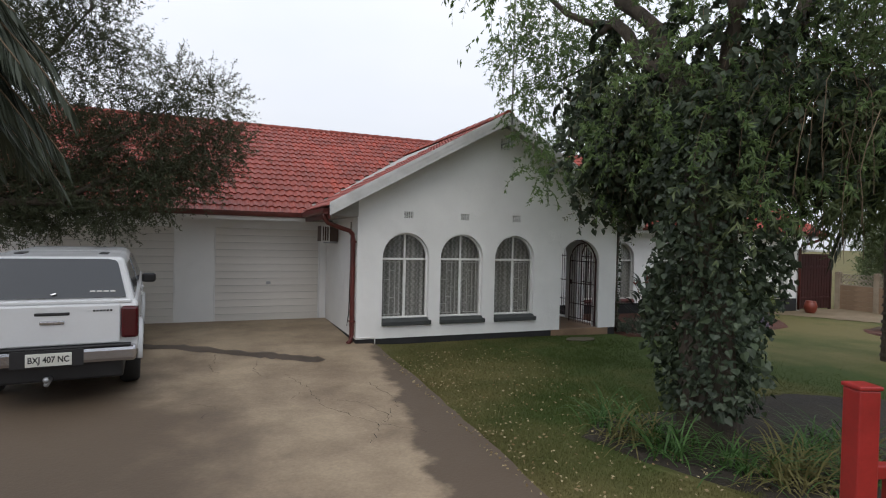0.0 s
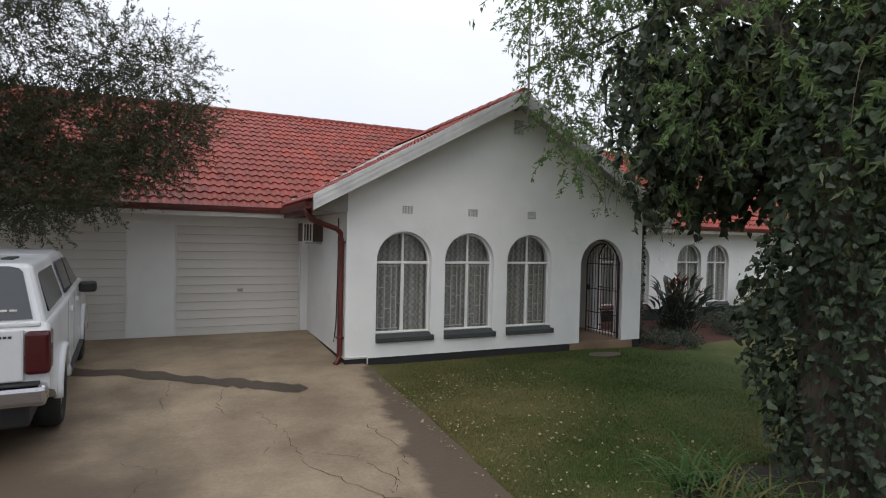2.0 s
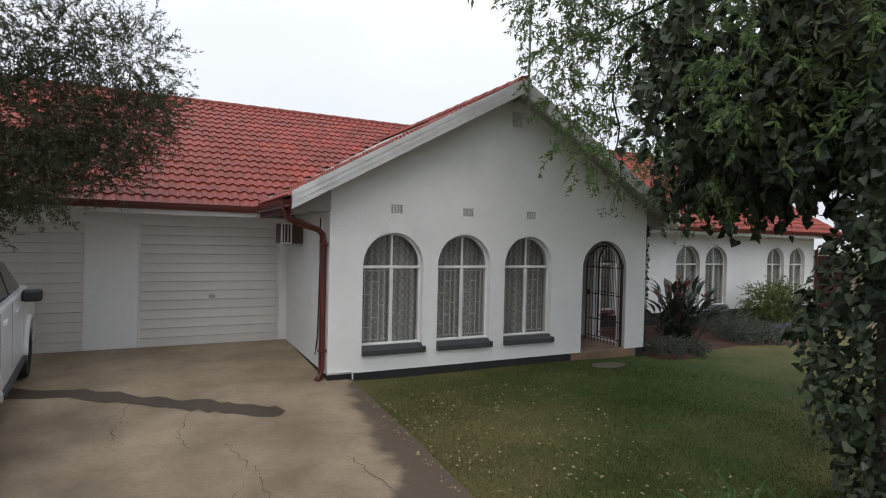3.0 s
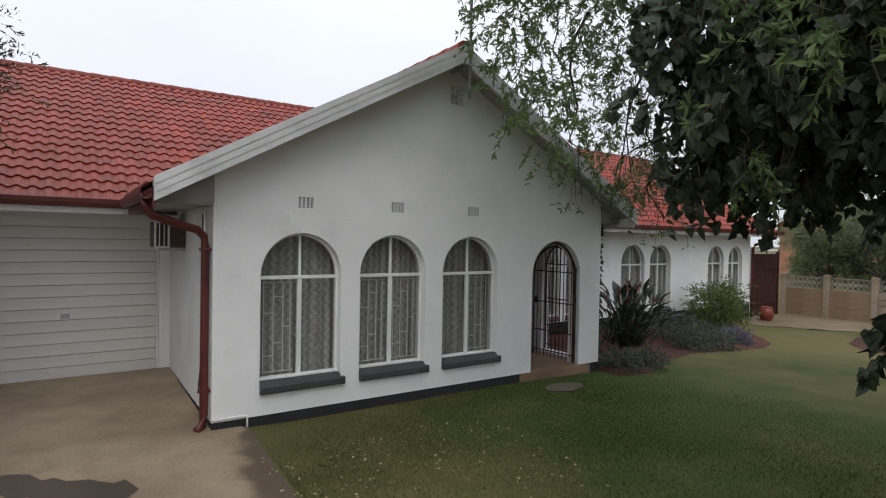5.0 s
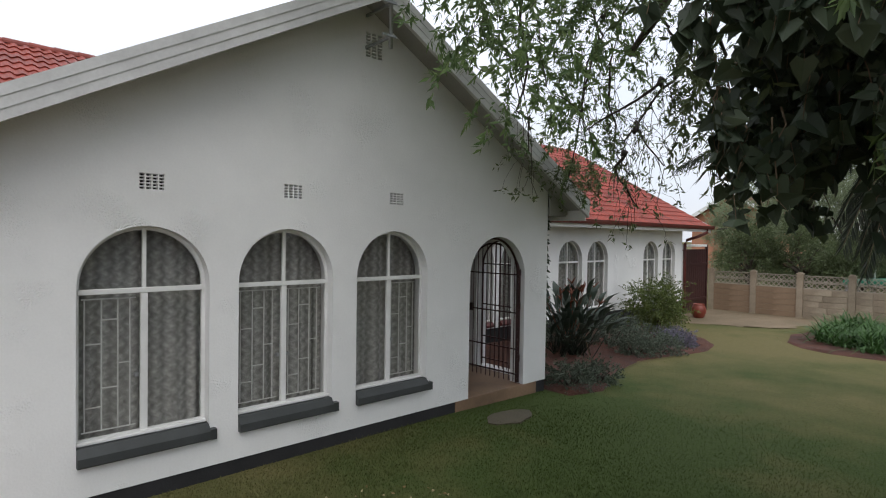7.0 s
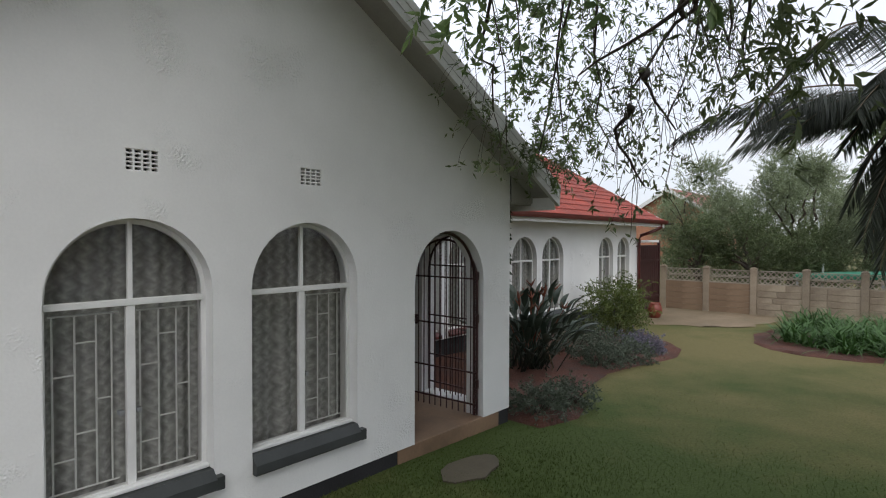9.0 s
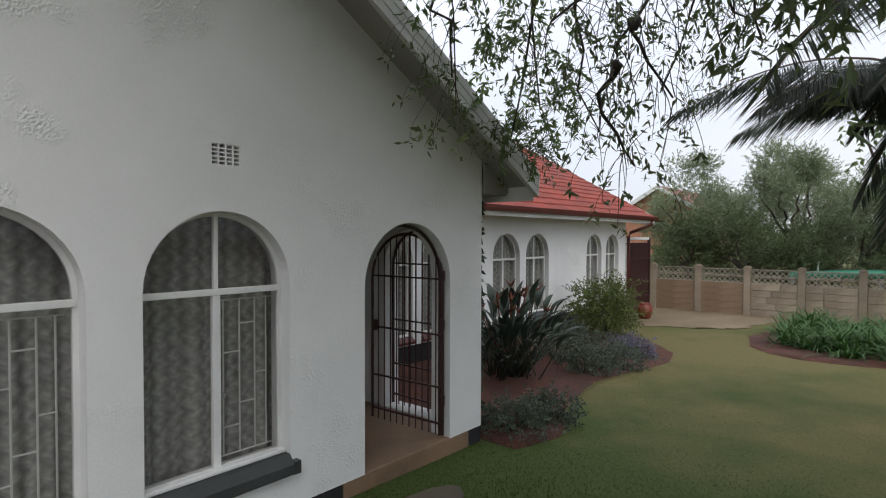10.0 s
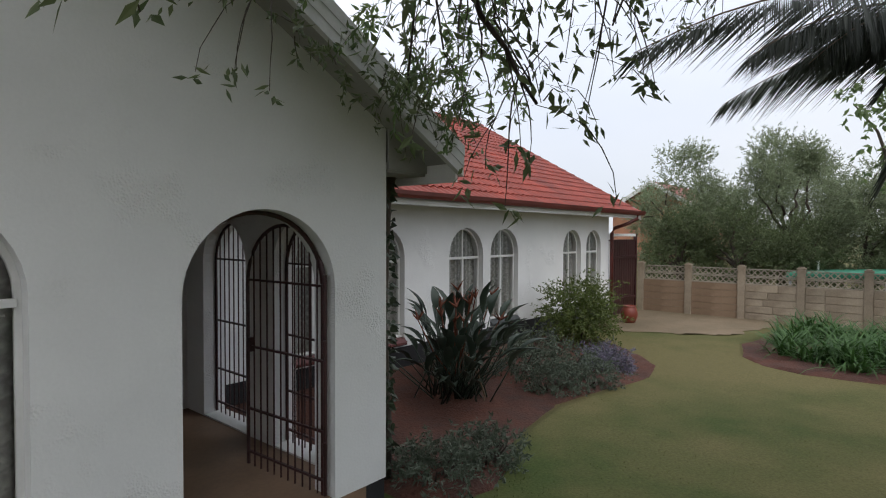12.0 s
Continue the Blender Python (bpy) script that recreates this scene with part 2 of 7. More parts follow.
M_DOOR = surface("white_timber_boards", (0.72, 0.69, 0.64), 0.6, 0.12, 1.6, 30, 0.3, 0.003, rand=0.04, stretch=(0.15, 1, 1))
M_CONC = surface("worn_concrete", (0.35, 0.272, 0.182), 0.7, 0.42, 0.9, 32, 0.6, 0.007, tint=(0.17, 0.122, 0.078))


def damp_and_shade(m, colour):
    """Soft-edged colour in the driveway: damp along the lawn, painted shade and stain round the pickup."""
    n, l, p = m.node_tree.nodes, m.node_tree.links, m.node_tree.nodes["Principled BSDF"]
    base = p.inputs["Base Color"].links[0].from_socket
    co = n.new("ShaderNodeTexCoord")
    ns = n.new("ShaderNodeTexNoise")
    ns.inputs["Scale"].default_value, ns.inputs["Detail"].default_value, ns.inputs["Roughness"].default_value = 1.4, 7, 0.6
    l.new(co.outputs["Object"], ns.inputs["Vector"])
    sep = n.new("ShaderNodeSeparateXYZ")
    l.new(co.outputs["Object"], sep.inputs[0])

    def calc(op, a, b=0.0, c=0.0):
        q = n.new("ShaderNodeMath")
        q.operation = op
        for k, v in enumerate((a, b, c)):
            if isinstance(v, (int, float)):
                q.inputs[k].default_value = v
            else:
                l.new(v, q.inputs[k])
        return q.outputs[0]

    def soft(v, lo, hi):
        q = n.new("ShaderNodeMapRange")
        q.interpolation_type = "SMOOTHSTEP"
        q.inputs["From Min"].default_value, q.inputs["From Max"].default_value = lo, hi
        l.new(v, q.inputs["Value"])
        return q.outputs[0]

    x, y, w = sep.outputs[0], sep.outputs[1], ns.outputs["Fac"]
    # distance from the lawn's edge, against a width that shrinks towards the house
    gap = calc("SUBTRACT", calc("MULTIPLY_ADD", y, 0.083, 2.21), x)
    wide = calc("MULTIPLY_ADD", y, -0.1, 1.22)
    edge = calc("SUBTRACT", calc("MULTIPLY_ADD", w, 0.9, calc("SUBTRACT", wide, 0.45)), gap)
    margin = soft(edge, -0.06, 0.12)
    # dark oval behind the pickup: car and tree shade painted over stained concrete
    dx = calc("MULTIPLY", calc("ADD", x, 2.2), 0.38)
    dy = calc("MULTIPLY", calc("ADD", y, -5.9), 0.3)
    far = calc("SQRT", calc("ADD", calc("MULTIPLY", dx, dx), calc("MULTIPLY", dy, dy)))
    shade_stain = calc("MULTIPLY", soft(calc("SUBTRACT", calc("MULTIPLY_ADD", w, 1.1, 0.45), far), -0.35, 0.4), 0.92)
    fac = calc("MAXIMUM", margin, shade_stain)
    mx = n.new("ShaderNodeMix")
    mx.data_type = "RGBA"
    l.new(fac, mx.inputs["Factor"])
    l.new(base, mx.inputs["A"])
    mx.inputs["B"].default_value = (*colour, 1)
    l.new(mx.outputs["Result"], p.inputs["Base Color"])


damp_and_shade(M_CONC, (0.09, 0.063, 0.041))
M_WET = surface("wet_concrete", (0.085, 0.06, 0.041), 0.5, 0.3, 0.9, 45, 0.3, 0.004)
M_CRACK = surface("crack_dirt", (0.1, 0.078, 0.056), 0.95, 0.3, 3, 40, 0, 0)
M_LAWN = turf("lawn_turf", (0.054, 0.078, 0.021), (0.148, 0.128, 0.054))
M_SOIL = surface("red_garden_soil", (0.1, 0.033, 0.018), 0.95, 0.5, 2.2, 30, 0.9, 0.025, tint=(0.048, 0.019, 0.012))
M_FLOOR = surface("worn_red_porch_floor", (0.29, 0.185, 0.115), 0.5, 0.3, 1.2, 30, 0.2, 0.003)
M_SLAB = surface("stone_slab", (0.105, 0.088, 0.058), 0.85, 0.25, 2, 40, 0.4, 0.005)
M_PRECAST = surface("precast_concrete", (0.40, 0.33, 0.245), 0.9, 0.3, 1.1, 35, 0.6, 0.008, tint=(0.22, 0.17, 0.12), rand=0.12)
M_PLAINPANEL = surface("brown_plastered_panel", (0.31, 0.215, 0.14), 0.9, 0.25, 1.6, 40, 0.3, 0.004, tint=(0.2, 0.13, 0.08))
M_PRECASTS = surface("precast_lattice", (0.46, 0.40, 0.32), 0.9, 0.3, 1.1, 35, 0.4, 0.006)
M_BARK = surface("grey_brown_bark", (0.10, 0.078, 0.058), 0.95, 0.4, 4, 30, 1.0, 0.02, stretch=(1, 1, 0.25))
M_TWIG = surface("twig", (0.06, 0.045, 0.035), 0.9, 0.3, 5, 40, 0, 0)
M_DRYTWIG = surface("dry_vine", (0.17, 0.12, 0.075), 0.9, 0.3, 5, 40, 0, 0)
M_IVY = foliage("ivy_leaf", (0.029, 0.044, 0.027), (0.064, 0.087, 0.047), 0.48, 0.15, 0.45)
M_LACY = foliage("light_green_leaf", (0.185, 0.26, 0.095), (0.085, 0.14, 0.055), 0.5, 0.5, 0.45)
M_OLIVE = foliage("olive_green_leaf", (0.075, 0.105, 0.045), (0.14, 0.17, 0.075), 0.55, 0.35, 0.5)
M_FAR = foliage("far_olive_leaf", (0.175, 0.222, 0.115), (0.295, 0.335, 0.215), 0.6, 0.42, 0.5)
M_DARKLEAF = foliage("dark_fine_leaf", (0.05, 0.062, 0.032), (0.085, 0.095, 0.05), 0.6, 0.25, 0.4)
# leaf mould, darkened further to paint in the tree's shade
M_SHADED_MOULD = surface("shaded_leaf_mould", (0.036, 0.028, 0.018), 0.95, 0.35, 1.6, 30, 0.9, 0.02)
M_PALM = foliage("palm_leaflet", (0.025, 0.034, 0.023), (0.052, 0.063, 0.041), 0.6, 0.18, 0.3)
M_STREL = foliage("strelitzia_leaf", (0.024, 0.038, 0.028), (0.045, 0.062, 0.042), 0.4, 0.12, 0.3)
M_AGAP = foliage("agapanthus_leaf", (0.036, 0.09, 0.02), (0.068, 0.14, 0.035), 0.55, 0.25, 0.3)
M_GREYLEAF = foliage("grey_green_leaf", (0.07, 0.095, 0.06), (0.13, 0.15, 0.115), 0.7, 0.2, 0.4)
M_BUSH = foliage("bush_leaf", (0.085, 0.125, 0.03), (0.16, 0.19, 0.055), 0.45, 0.3, 0.4)
M_PURPLE = foliage("purple_flower", (0.1, 0.11, 0.1), (0.23, 0.2, 0.29), 0.6, 0.3, 0.3)
M_ORANGE = foliage("orange_flower", (0.27, 0.075, 0.035), (0.12, 0.05, 0.035), 0.6, 0.3, 0.3)
M_GRASS = turf("grass_blade", (0.062, 0.09, 0.023), (0.165, 0.146, 0.06))
M_SAND = surface("bare_sandy_soil", (0.205, 0.15, 0.094), 0.95, 0.3, 0.9, 35, 0.7, 0.015, tint=(0.125, 0.095, 0.052))
M_DRYLEAF = foliage("fallen_leaf", (0.42, 0.36, 0.22), (0.22, 0.15, 0.07), 0.8, 0.1, 0.2)
M_GLASS = glass("window_glass")
M_LACE = lace("lace_curtain")
# for added room surfaces: a dark base stands in for unlit interiors
M_DARKROOM = surface("darkened_room_plaster", (0.3, 0.29, 0.27), 0.9, 0.1, 1, 30, 0, 0)
M_PAINTCAR = surface("white_car_paint", (0.66, 0.67, 0.68), 0.22, 0.04, 0.8, 30, 0, 0)
M_CARGLASS = surface("dark_tinted_glass", (0.012, 0.016, 0.02), 0.04, 0.1, 1, 10, 0, 0, spec=0.9)
M_RUBBER = surface("black_rubber", (0.018, 0.018, 0.018), 0.8, 0.2, 4, 60, 0.3, 0.003)
M_PLASTIC = surface("black_plastic", (0.02, 0.02, 0.022), 0.5, 0.2, 4, 60, 0.1, 0.001)
M_CHROME = surface("chrome", (0.5, 0.5, 0.52), 0.24, 0.05, 3, 30, 0, 0, metal=1.0)
M_RIM = surface("alloy_rim", (0.45, 0.45, 0.47), 0.3, 0.1, 3, 30, 0, 0, metal=0.9)
M_TAIL = surface("red_tail_lamp", (0.06, 0.005, 0.008), 0.15, 0.1, 3, 30, 0, 0)
M_PLATE = surface("number_plate_white", (0.66, 0.66, 0.6), 0.5, 0.05, 3, 30, 0, 0)
M_INK = surface("black_ink", (0.02, 0.02, 0.02), 0.6, 0.05, 3, 30, 0, 0)
M_GALV = surface("galvanised_steel", (0.42, 0.43, 0.44), 0.45, 0.15, 4, 40, 0.1, 0.001, metal=0.7)
M_BROWN = surface("brown_louvre_paint", (0.075, 0.045, 0.032), 0.6, 0.2, 4, 40, 0.1, 0.001)
M_POT = surface("terracotta_glaze", (0.24, 0.05, 0.03), 0.4, 0.2, 4, 30, 0.1, 0.002)
M_ORANGEWALL = surface("orange_brick_far", (0.42, 0.2, 0.12), 0.9, 0.15, 2, 20, 0.2, 0.01)
M_TARP = surface("green_tarpaulin", (0.03, 0.22, 0.13), 0.6, 0.2, 2, 20, 0.2, 0.01)

# ---- mesh helpers ----
def part(name, bm, material, parent=None, label="", smooth=False):
    me = bpy.data.meshes.new(name)
    if isinstance(bm, tuple):
        me.from_pydata(bm[0], [], bm[1])
    else:
        bm.to_mesh(me)
        bm.free()
    me.materials.append(material)
    if smooth:
        me.polygons.foreach_set("use_smooth", [True] * len(me.polygons))
    me.update()
    ob = new(name, me)
    if parent is not None:
        ob.parent = parent
    if label:
        ob["label"] = label
    return ob


def thing(name, label, category, group="", kind="", at=None):
    ob = new(name)
    ob.empty_display_size = 0.1
    if at is not None:
        ob.matrix_basis = at
    return tagged(ob, label, category, group, kind)


def shared(name, me, parent, m):
    ob = new(name, me)
    ob.parent = parent
    ob.matrix_basis = m
    return ob


def box(bm, x0, x1, y0, y1, z0, z1, bevel=0.0, m=None):
    r = bmesh.ops.create_cube(bm, size=1.0)
    vs = r["verts"]
    for v in vs:
        v.co = Vector(((x0 + x1) / 2 + v.co.x * (x1 - x0), (y0 + y1) / 2 + v.co.y * (y1 - y0), (z0 + z1) / 2 + v.co.z * (z1 - z0)))
    if bevel:
        es = list({e for v in vs for e in v.link_edges})
        r = bmesh.ops.bevel(bm, geom=es, offset=bevel, segments=2, affect="EDGES", profile=0.5)
        vs = list({v for f in r["faces"] for v in f.verts} | {v for v in vs if v.is_valid})
    if m is not None:
        bmesh.ops.transform(bm, matrix=m, verts=[v for v in vs if v.is_valid])
    return bm


def boxed(x0, x1, y0, y1, z0, z1, bevel=0.0):
    return box(bmesh.new(), x0, x1, y0, y1, z0, z1, bevel)


def tube(bm, pts, r0, r1=None, sides=8):
    """A tapering tube along a path."""
    r1 = r0 if r1 is None else r1
    pts = [Vector(p) for p in pts]
    rings = []
    n = len(pts)
    for i, p in enumerate(pts):
        d = (pts[min(i + 1, n - 1)] - pts[max(i - 1, 0)]).normalized()
        a = d.orthogonal().normalized() if abs(d.z) > 0.9 else d.cross(Vector((0, 0, 1))).normalized()
        b = d.cross(a)
        r = r0 + (r1 - r0) * i / max(1, n - 1)
        rings.append([bm.verts.new(p + (a * math.cos(2 * math.pi * k / sides) + b * math.sin(2 * math.pi * k / sides)) * r) for k in range(sides)])
    for i in range(n - 1):
        for k in range(sides):
            bm.faces.new((rings[i][k], rings[i][(k + 1) % sides], rings[i + 1][(k + 1) % sides], rings[i + 1][k]))
    bm.faces.new(rings[0][::-1])
    bm.faces.new(rings[-1])
    return bm


def arch_loop(x0, x1, z0, ztop, n=16):
    """The outline of an opening with a round head, from its lower left corner round."""
    r = (x1 - x0) / 2
    zs, xc = ztop - r, (x0 + x1) / 2
    return [(x0, z0), (x1, z0)] + [(xc + r * math.cos(a), zs + r * math.sin(a)) for a in [math.pi * k / n for k in range(n + 1)]]


def holed(outer, holes, thick):
    """A slab in the x-z plane with its face at y = 0 and its back at y = thick, pierced by the holes."""
    bm = bmesh.new()
    for loop in [outer] + holes:
        vs = [bm.verts.new((x, 0, z)) for x, z in loop]
        for i in range(len(vs)):
            bm.edges.new((vs[i], vs[(i + 1) % len(vs)]))
    bmesh.ops.triangle_fill(bm, use_beauty=True, use_dissolve=False, edges=bm.edges[:], normal=(0, -1, 0))
    faces = bm.faces[:]
    r = bmesh.ops.extrude_face_region(bm, geom=faces)
    for v in [g for g in r["geom"] if isinstance(g, bmesh.types.BMVert)]:
        v.co.y += thick
    bmesh.ops.recalc_face_normals(bm, faces=bm.faces[:])
    return bm


def prism(profile, length, axis="x"):
    """A closed profile (a, b) swept along an axis: x sweeps (y, z), y sweeps (x, z)."""
    bm = bmesh.new()
    def at(a, b, c):
        return (c, a, b) if axis == "x" else (a, c, b)
    lo = [bm.verts.new(at(a, b, length[0])) for a, b in profile]
    hi = [bm.verts.new(at(a, b, length[1])) for a, b in profile]
    n = len(profile)
    for i in range(n):
        bm.faces.new((lo[i], lo[(i + 1) % n], hi[(i + 1) % n], hi[i]))
    bm.faces.new(lo[::-1])
    bm.faces.new(hi)
    bmesh.ops.recalc_face_normals(bm, faces=bm.faces[:])
    return bm


def rng(seed):
    return np.random.default_rng(seed)


def unit(v):
    return v / np.maximum(1e-9, np.linalg.norm(v, axis=-1, keepdims=True))


def leaves(pos, along, length, width, r, fold=0.15, shape="lance"):
    """Leaf blades at pos pointing along: (verts, faces) for part()."""
    n = len(pos)
    side = unit(np.cross(along, unit(r.normal(size=(n, 3)))))
    up = np.cross(side, along)
    L = length * r.uniform(0.65, 1.25, (n, 1))
    Wd = width * r.uniform(0.7, 1.2, (n, 1))
    if shape == "lance":
        rows = [(0, 0, 0), (0.4, 0.5, fold), (1, 0, 0), (0.4, -0.5, fold)]
    elif shape == "ivy":
        rows = [(0.05, 0, 0), (-0.08, 0.3, 0.04), (0.16, 0.54, 0.09), (0.48, 0.4, 0.06), (1, 0, -0.1), (0.48, -0.4, 0.06), (0.16, -0.54, 0.09), (-0.08, -0.3, 0.04)]
    else:
        rows = [(0, 0.25, 0), (0.5, 0.5, 0.1), (1, 0, -0.1), (0.5, -0.5, 0.1), (0, -0.25, 0)]
    k = len(rows)
    vs = np.stack([pos + along * L * a + side * Wd * b + up * Wd * c for a, b, c in rows], 1).reshape(-1, 3)
    idx = np.arange(n)[:, None] * k + np.arange(k)[None, :]
    return vs.tolist(), idx.tolist()


def merged(*sets):
    vs, fs = [], []
    for v, f in sets:
        o = len(vs)
        vs += v
        fs += [[i + o for i in q] for q in f] if o else f
    return vs, fs


def twigs(centre, radius, count, length, r, droop=0.5, steps=6, squash=0.8):
    """Fine branches that spring from within a clump and droop: arrays of paths, count x steps x 3."""
    d0 = unit(r.normal(size=(count, 3)))
    start = np.array(centre) + d0 * np.array([radius, radius, radius * squash]) * r.uniform(0.05, 0.75, (count, 1)) ** 0.7
    d = unit(d0 + r.normal(size=(count, 3)) * 0.5 + np.array([0, 0, 0.15]))
    out = [start]
    L = length * r.uniform(0.6, 1.3, (count, 1)) / (steps - 1)
    for s in range(steps - 1):
        d = unit(d + np.array([0, 0, -droop]) * (0.25 + 0.25 * s) + r.normal(size=(count, 3)) * 0.13)
        out.append(out[-1] + d * L)
    return np.stack(out, 1)


def leafy(paths, per, r, spread=0.75, hang=0.35, tip=1.0):
    """Places and directions of leaves along twigs."""
    n, s, _ = paths.shape
    t = r.uniform(0.12, 1.0, (n, per)) ** tip * (s - 1)
    i = np.minimum(t.astype(int), s - 2)
    f = (t - i)[..., None]
    rows = np.arange(n)[:, None]
    a, b = paths[rows, i], paths[rows, i + 1]
    pos = (a * (1 - f) + b * f).reshape(-1, 3)
    d = unit((b - a).reshape(-1, 3))
    along = unit(d * 0.6 + r.normal(size=d.shape) * spread + np.array([0, 0, -hang]))
    return pos, along


def twig_mesh(paths, thick):
    """Three-sided stalks along twigs."""
    n, s, _ = paths.shape
    vs, fs = [], []
    ang = [(math.cos(a), math.sin(a)) for a in (0.3, 2.4, 4.5)]
    taper = np.linspace(1, 0.35, s)[None, :, None] * thick
    for cx, cy in ang:
        vs.append(paths + np.array([cx, cy, 0.25 * cx]) * taper)
    v = np.stack(vs, 2).reshape(-1, 3)
    base = (np.arange(n)[:, None] * s + np.arange(s - 1)[None, :]).reshape(-1) * 3
    for k in range(3):
        k2 = (k + 1) % 3
        fs.append(np.stack([base + k, base + k2, base + 3 + k2, base + 3 + k], 1))
    return v.tolist(), np.concatenate(fs).tolist()


def limb(bm, a, b, r0, r1, r, wob=0.12, n=9, sag=0.0, sides=8):
    a, b = np.array(a, float), np.array(b, float)
    ln = np.linalg.norm(b - a)
    pts = []
    off = np.zeros(3)
    for i in range(n):
        t = i / (n - 1)
        pts.append(tuple(a + (b - a) * t + off * math.sin(math.pi * t) + np.array([0, 0, sag * math.sin(math.pi * t)])))
        off = off + r.normal(size=3) * wob * ln * 0.12
    tube(bm, pts, r0, r1, sides)
    return pts

# ---- ground ----
def clamp(v, a, b):
    return max(a, min(b, v))


def gz(x, y):
    """Height of the ground: it falls gently to the east and rises a little to the garage."""
    lawn = -0.10 - 0.022 * clamp(x - 7.0, 0, 7)
    up = 0.115 * clamp((y - 8.5) / 4.4, 0, 1)
    return lawn + up * clamp((3.4 - x) / 0.8, 0, 1)


def edge_x(y):
    """Where the driveway meets the lawn."""
    pts = [(-14, 1.6), (0, 2.2), (3.67, 2.52), (4.7, 2.62), (5.83, 2.70), (7.9, 2.85), (9.9, 2.93), (10.2, 2.95)]
    for (a, xa), (b, xb) in zip(pts, pts[1:]):
        if y <= b:
            return xa + (xb - xa) * (y - a) / (b - a)
    return pts[-1][1]


def spaced(a, b, step):
    n = max(1, round((b - a) / step))
    return [a + (b - a) * i / n for i in range(n + 1)]


gx = [-900, -300, -80, -30] + spaced(-18, 34, 0.5) + [50, 90, 300, 900]
gy = [-900, -300, -80, -30] + spaced(-16, 30, 0.5) + [45, 90, 300, 900]
g_v = [(x, y, gz(x, y) - (0.03 if x < edge_x(y) - 0.3 and y < 13 else 0)) for y in gy for x in gx]
g_f = [(j * len(gx) + i, j * len(gx) + i + 1, (j + 1) * len(gx) + i + 1, (j + 1) * len(gx) + i) for j in range(len(gy) - 1) for i in range(len(gx) - 1)]
ground = tagged(part("ground", (g_v, g_f), M_LAWN), "short garden lawn and bare thatch, slightly patchy", "ground", kind="structure")

# the driveway slab, with a ragged edge at the lawn
r = rng(3)
rows_y = spaced(-14, 13.1, 0.3)
d_v, d_f = [], []
for y in rows_y:
    xe = 2.565 if y > 10.14 else edge_x(y) + r.uniform(-0.018, 0.018)
    for k in range(13):
        x = -7.0 + (xe + 7.0) * k / 12
        d_v.append((x, y, gz(x, y) + 0.018))
    d_v.append((xe, y, gz(xe, y) - 0.08))
for j in range(len(rows_y) - 1):
    for k in range(13):
        a = j * 14 + k
        d_f.append((a, a + 1, a + 15, a + 14))
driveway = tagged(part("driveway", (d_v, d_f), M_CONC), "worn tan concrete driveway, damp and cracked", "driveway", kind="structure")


def patch(name, outline, material, lift, parent):
    """A thin irregular film on the driveway."""
    bm = bmesh.new()
    vs = [bm.verts.new((x, y, 0)) for x, y in outline]
    f = bm.faces.new(vs)
    bmesh.ops.triangulate(bm, faces=[f])
    bmesh.ops.subdivide_edges(bm, edges=bm.edges[:], cuts=2, use_grid_fill=False)
    bmesh.ops.triangulate(bm, faces=bm.faces[:])
    for v in bm.verts:
        v.co.z = gz(v.co.x, v.co.y) + 0.018 + lift
    bmesh.ops.recalc_face_normals(bm, faces=bm.faces[:])
    return part(name, bm, material, parent)


def ragged(line, half, r, n=3):
    """An outline round a line of points with widths that wander."""
    up, dn = [], []
    for (x0, y0), (x1, y1) in zip(line, line[1:]):
        for k in range(n):
            t = k / n
            x, y = x0 + (x1 - x0) * t, y0 + (y1 - y0) * t
            up.append((x, y + half * r.uniform(0.5, 1.3)))
            dn.append((x, y - half * r.uniform(0.5, 1.3)))
    return up + [line[-1]] + dn[::-1]


r = rng(8)
patch("wet_streak", ragged([(-1.5, 10.9), (-0.5, 10.6), (0.3, 10.0), (0.8, 9.65), (1.3, 9.3), (1.8, 9.05)], 0.24, r, 6), M_WET, 0.004, driveway)["label"] = "dark wet run-off streak"
def crack(line, width, r):
    """A wandering crack, a few millimetres wide."""
    pts = []
    for (x0, y0), (x1, y1) in zip(line, line[1:]):
        n = max(2, int(math.hypot(x1 - x0, y1 - y0) / 0.07))
        for k in range(n):
            t = k / n
            pts.append((x0 + (x1 - x0) * t + r.normal() * 0.022, y0 + (y1 - y0) * t + r.normal() * 0.022))
    vs, fs = [], []
    for x, y in pts:
        w = width * r.uniform(0.3, 1.2)
        z = gz(x, y) + 0.022
        vs += [(x - w, y - w * 0.4, z), (x + w, y + w * 0.4, z)]
    for i in range(len(pts) - 1):
        fs.append((2 * i, 2 * i + 1, 2 * i + 3, 2 * i + 2))
    return part("crack", (vs, fs), M_CRACK, driveway, "dirt-filled crack")


for line in ([(1.05, 8.3), (1.25, 7.4), (1.3, 6.6), (1.55, 6.1), (1.75, 5.75), (1.5, 5.2)], [(1.75, 5.75), (2.1, 6.3), (2.25, 6.7)], [(1.75, 5.75), (2.2, 5.35)], [(0.15, 9.9), (0.05, 8.9), (0.2, 8.5)],
             [(0.8, 9.6), (0.65, 8.6), (0.75, 8.2)], [(-0.2, 7.2), (0.1, 6.9), (-0.1, 6.4)], [(1.2, 7.3), (0.9, 7.0)], [(2.2, 6.7), (2.05, 7.6)], [(1.75, 5.75), (1.95, 5.95), (1.8, 6.5)], [(1.35, 6.9), (1.75, 6.6), (2.0, 6.75)]):
    crack(line, 0.0042, r)

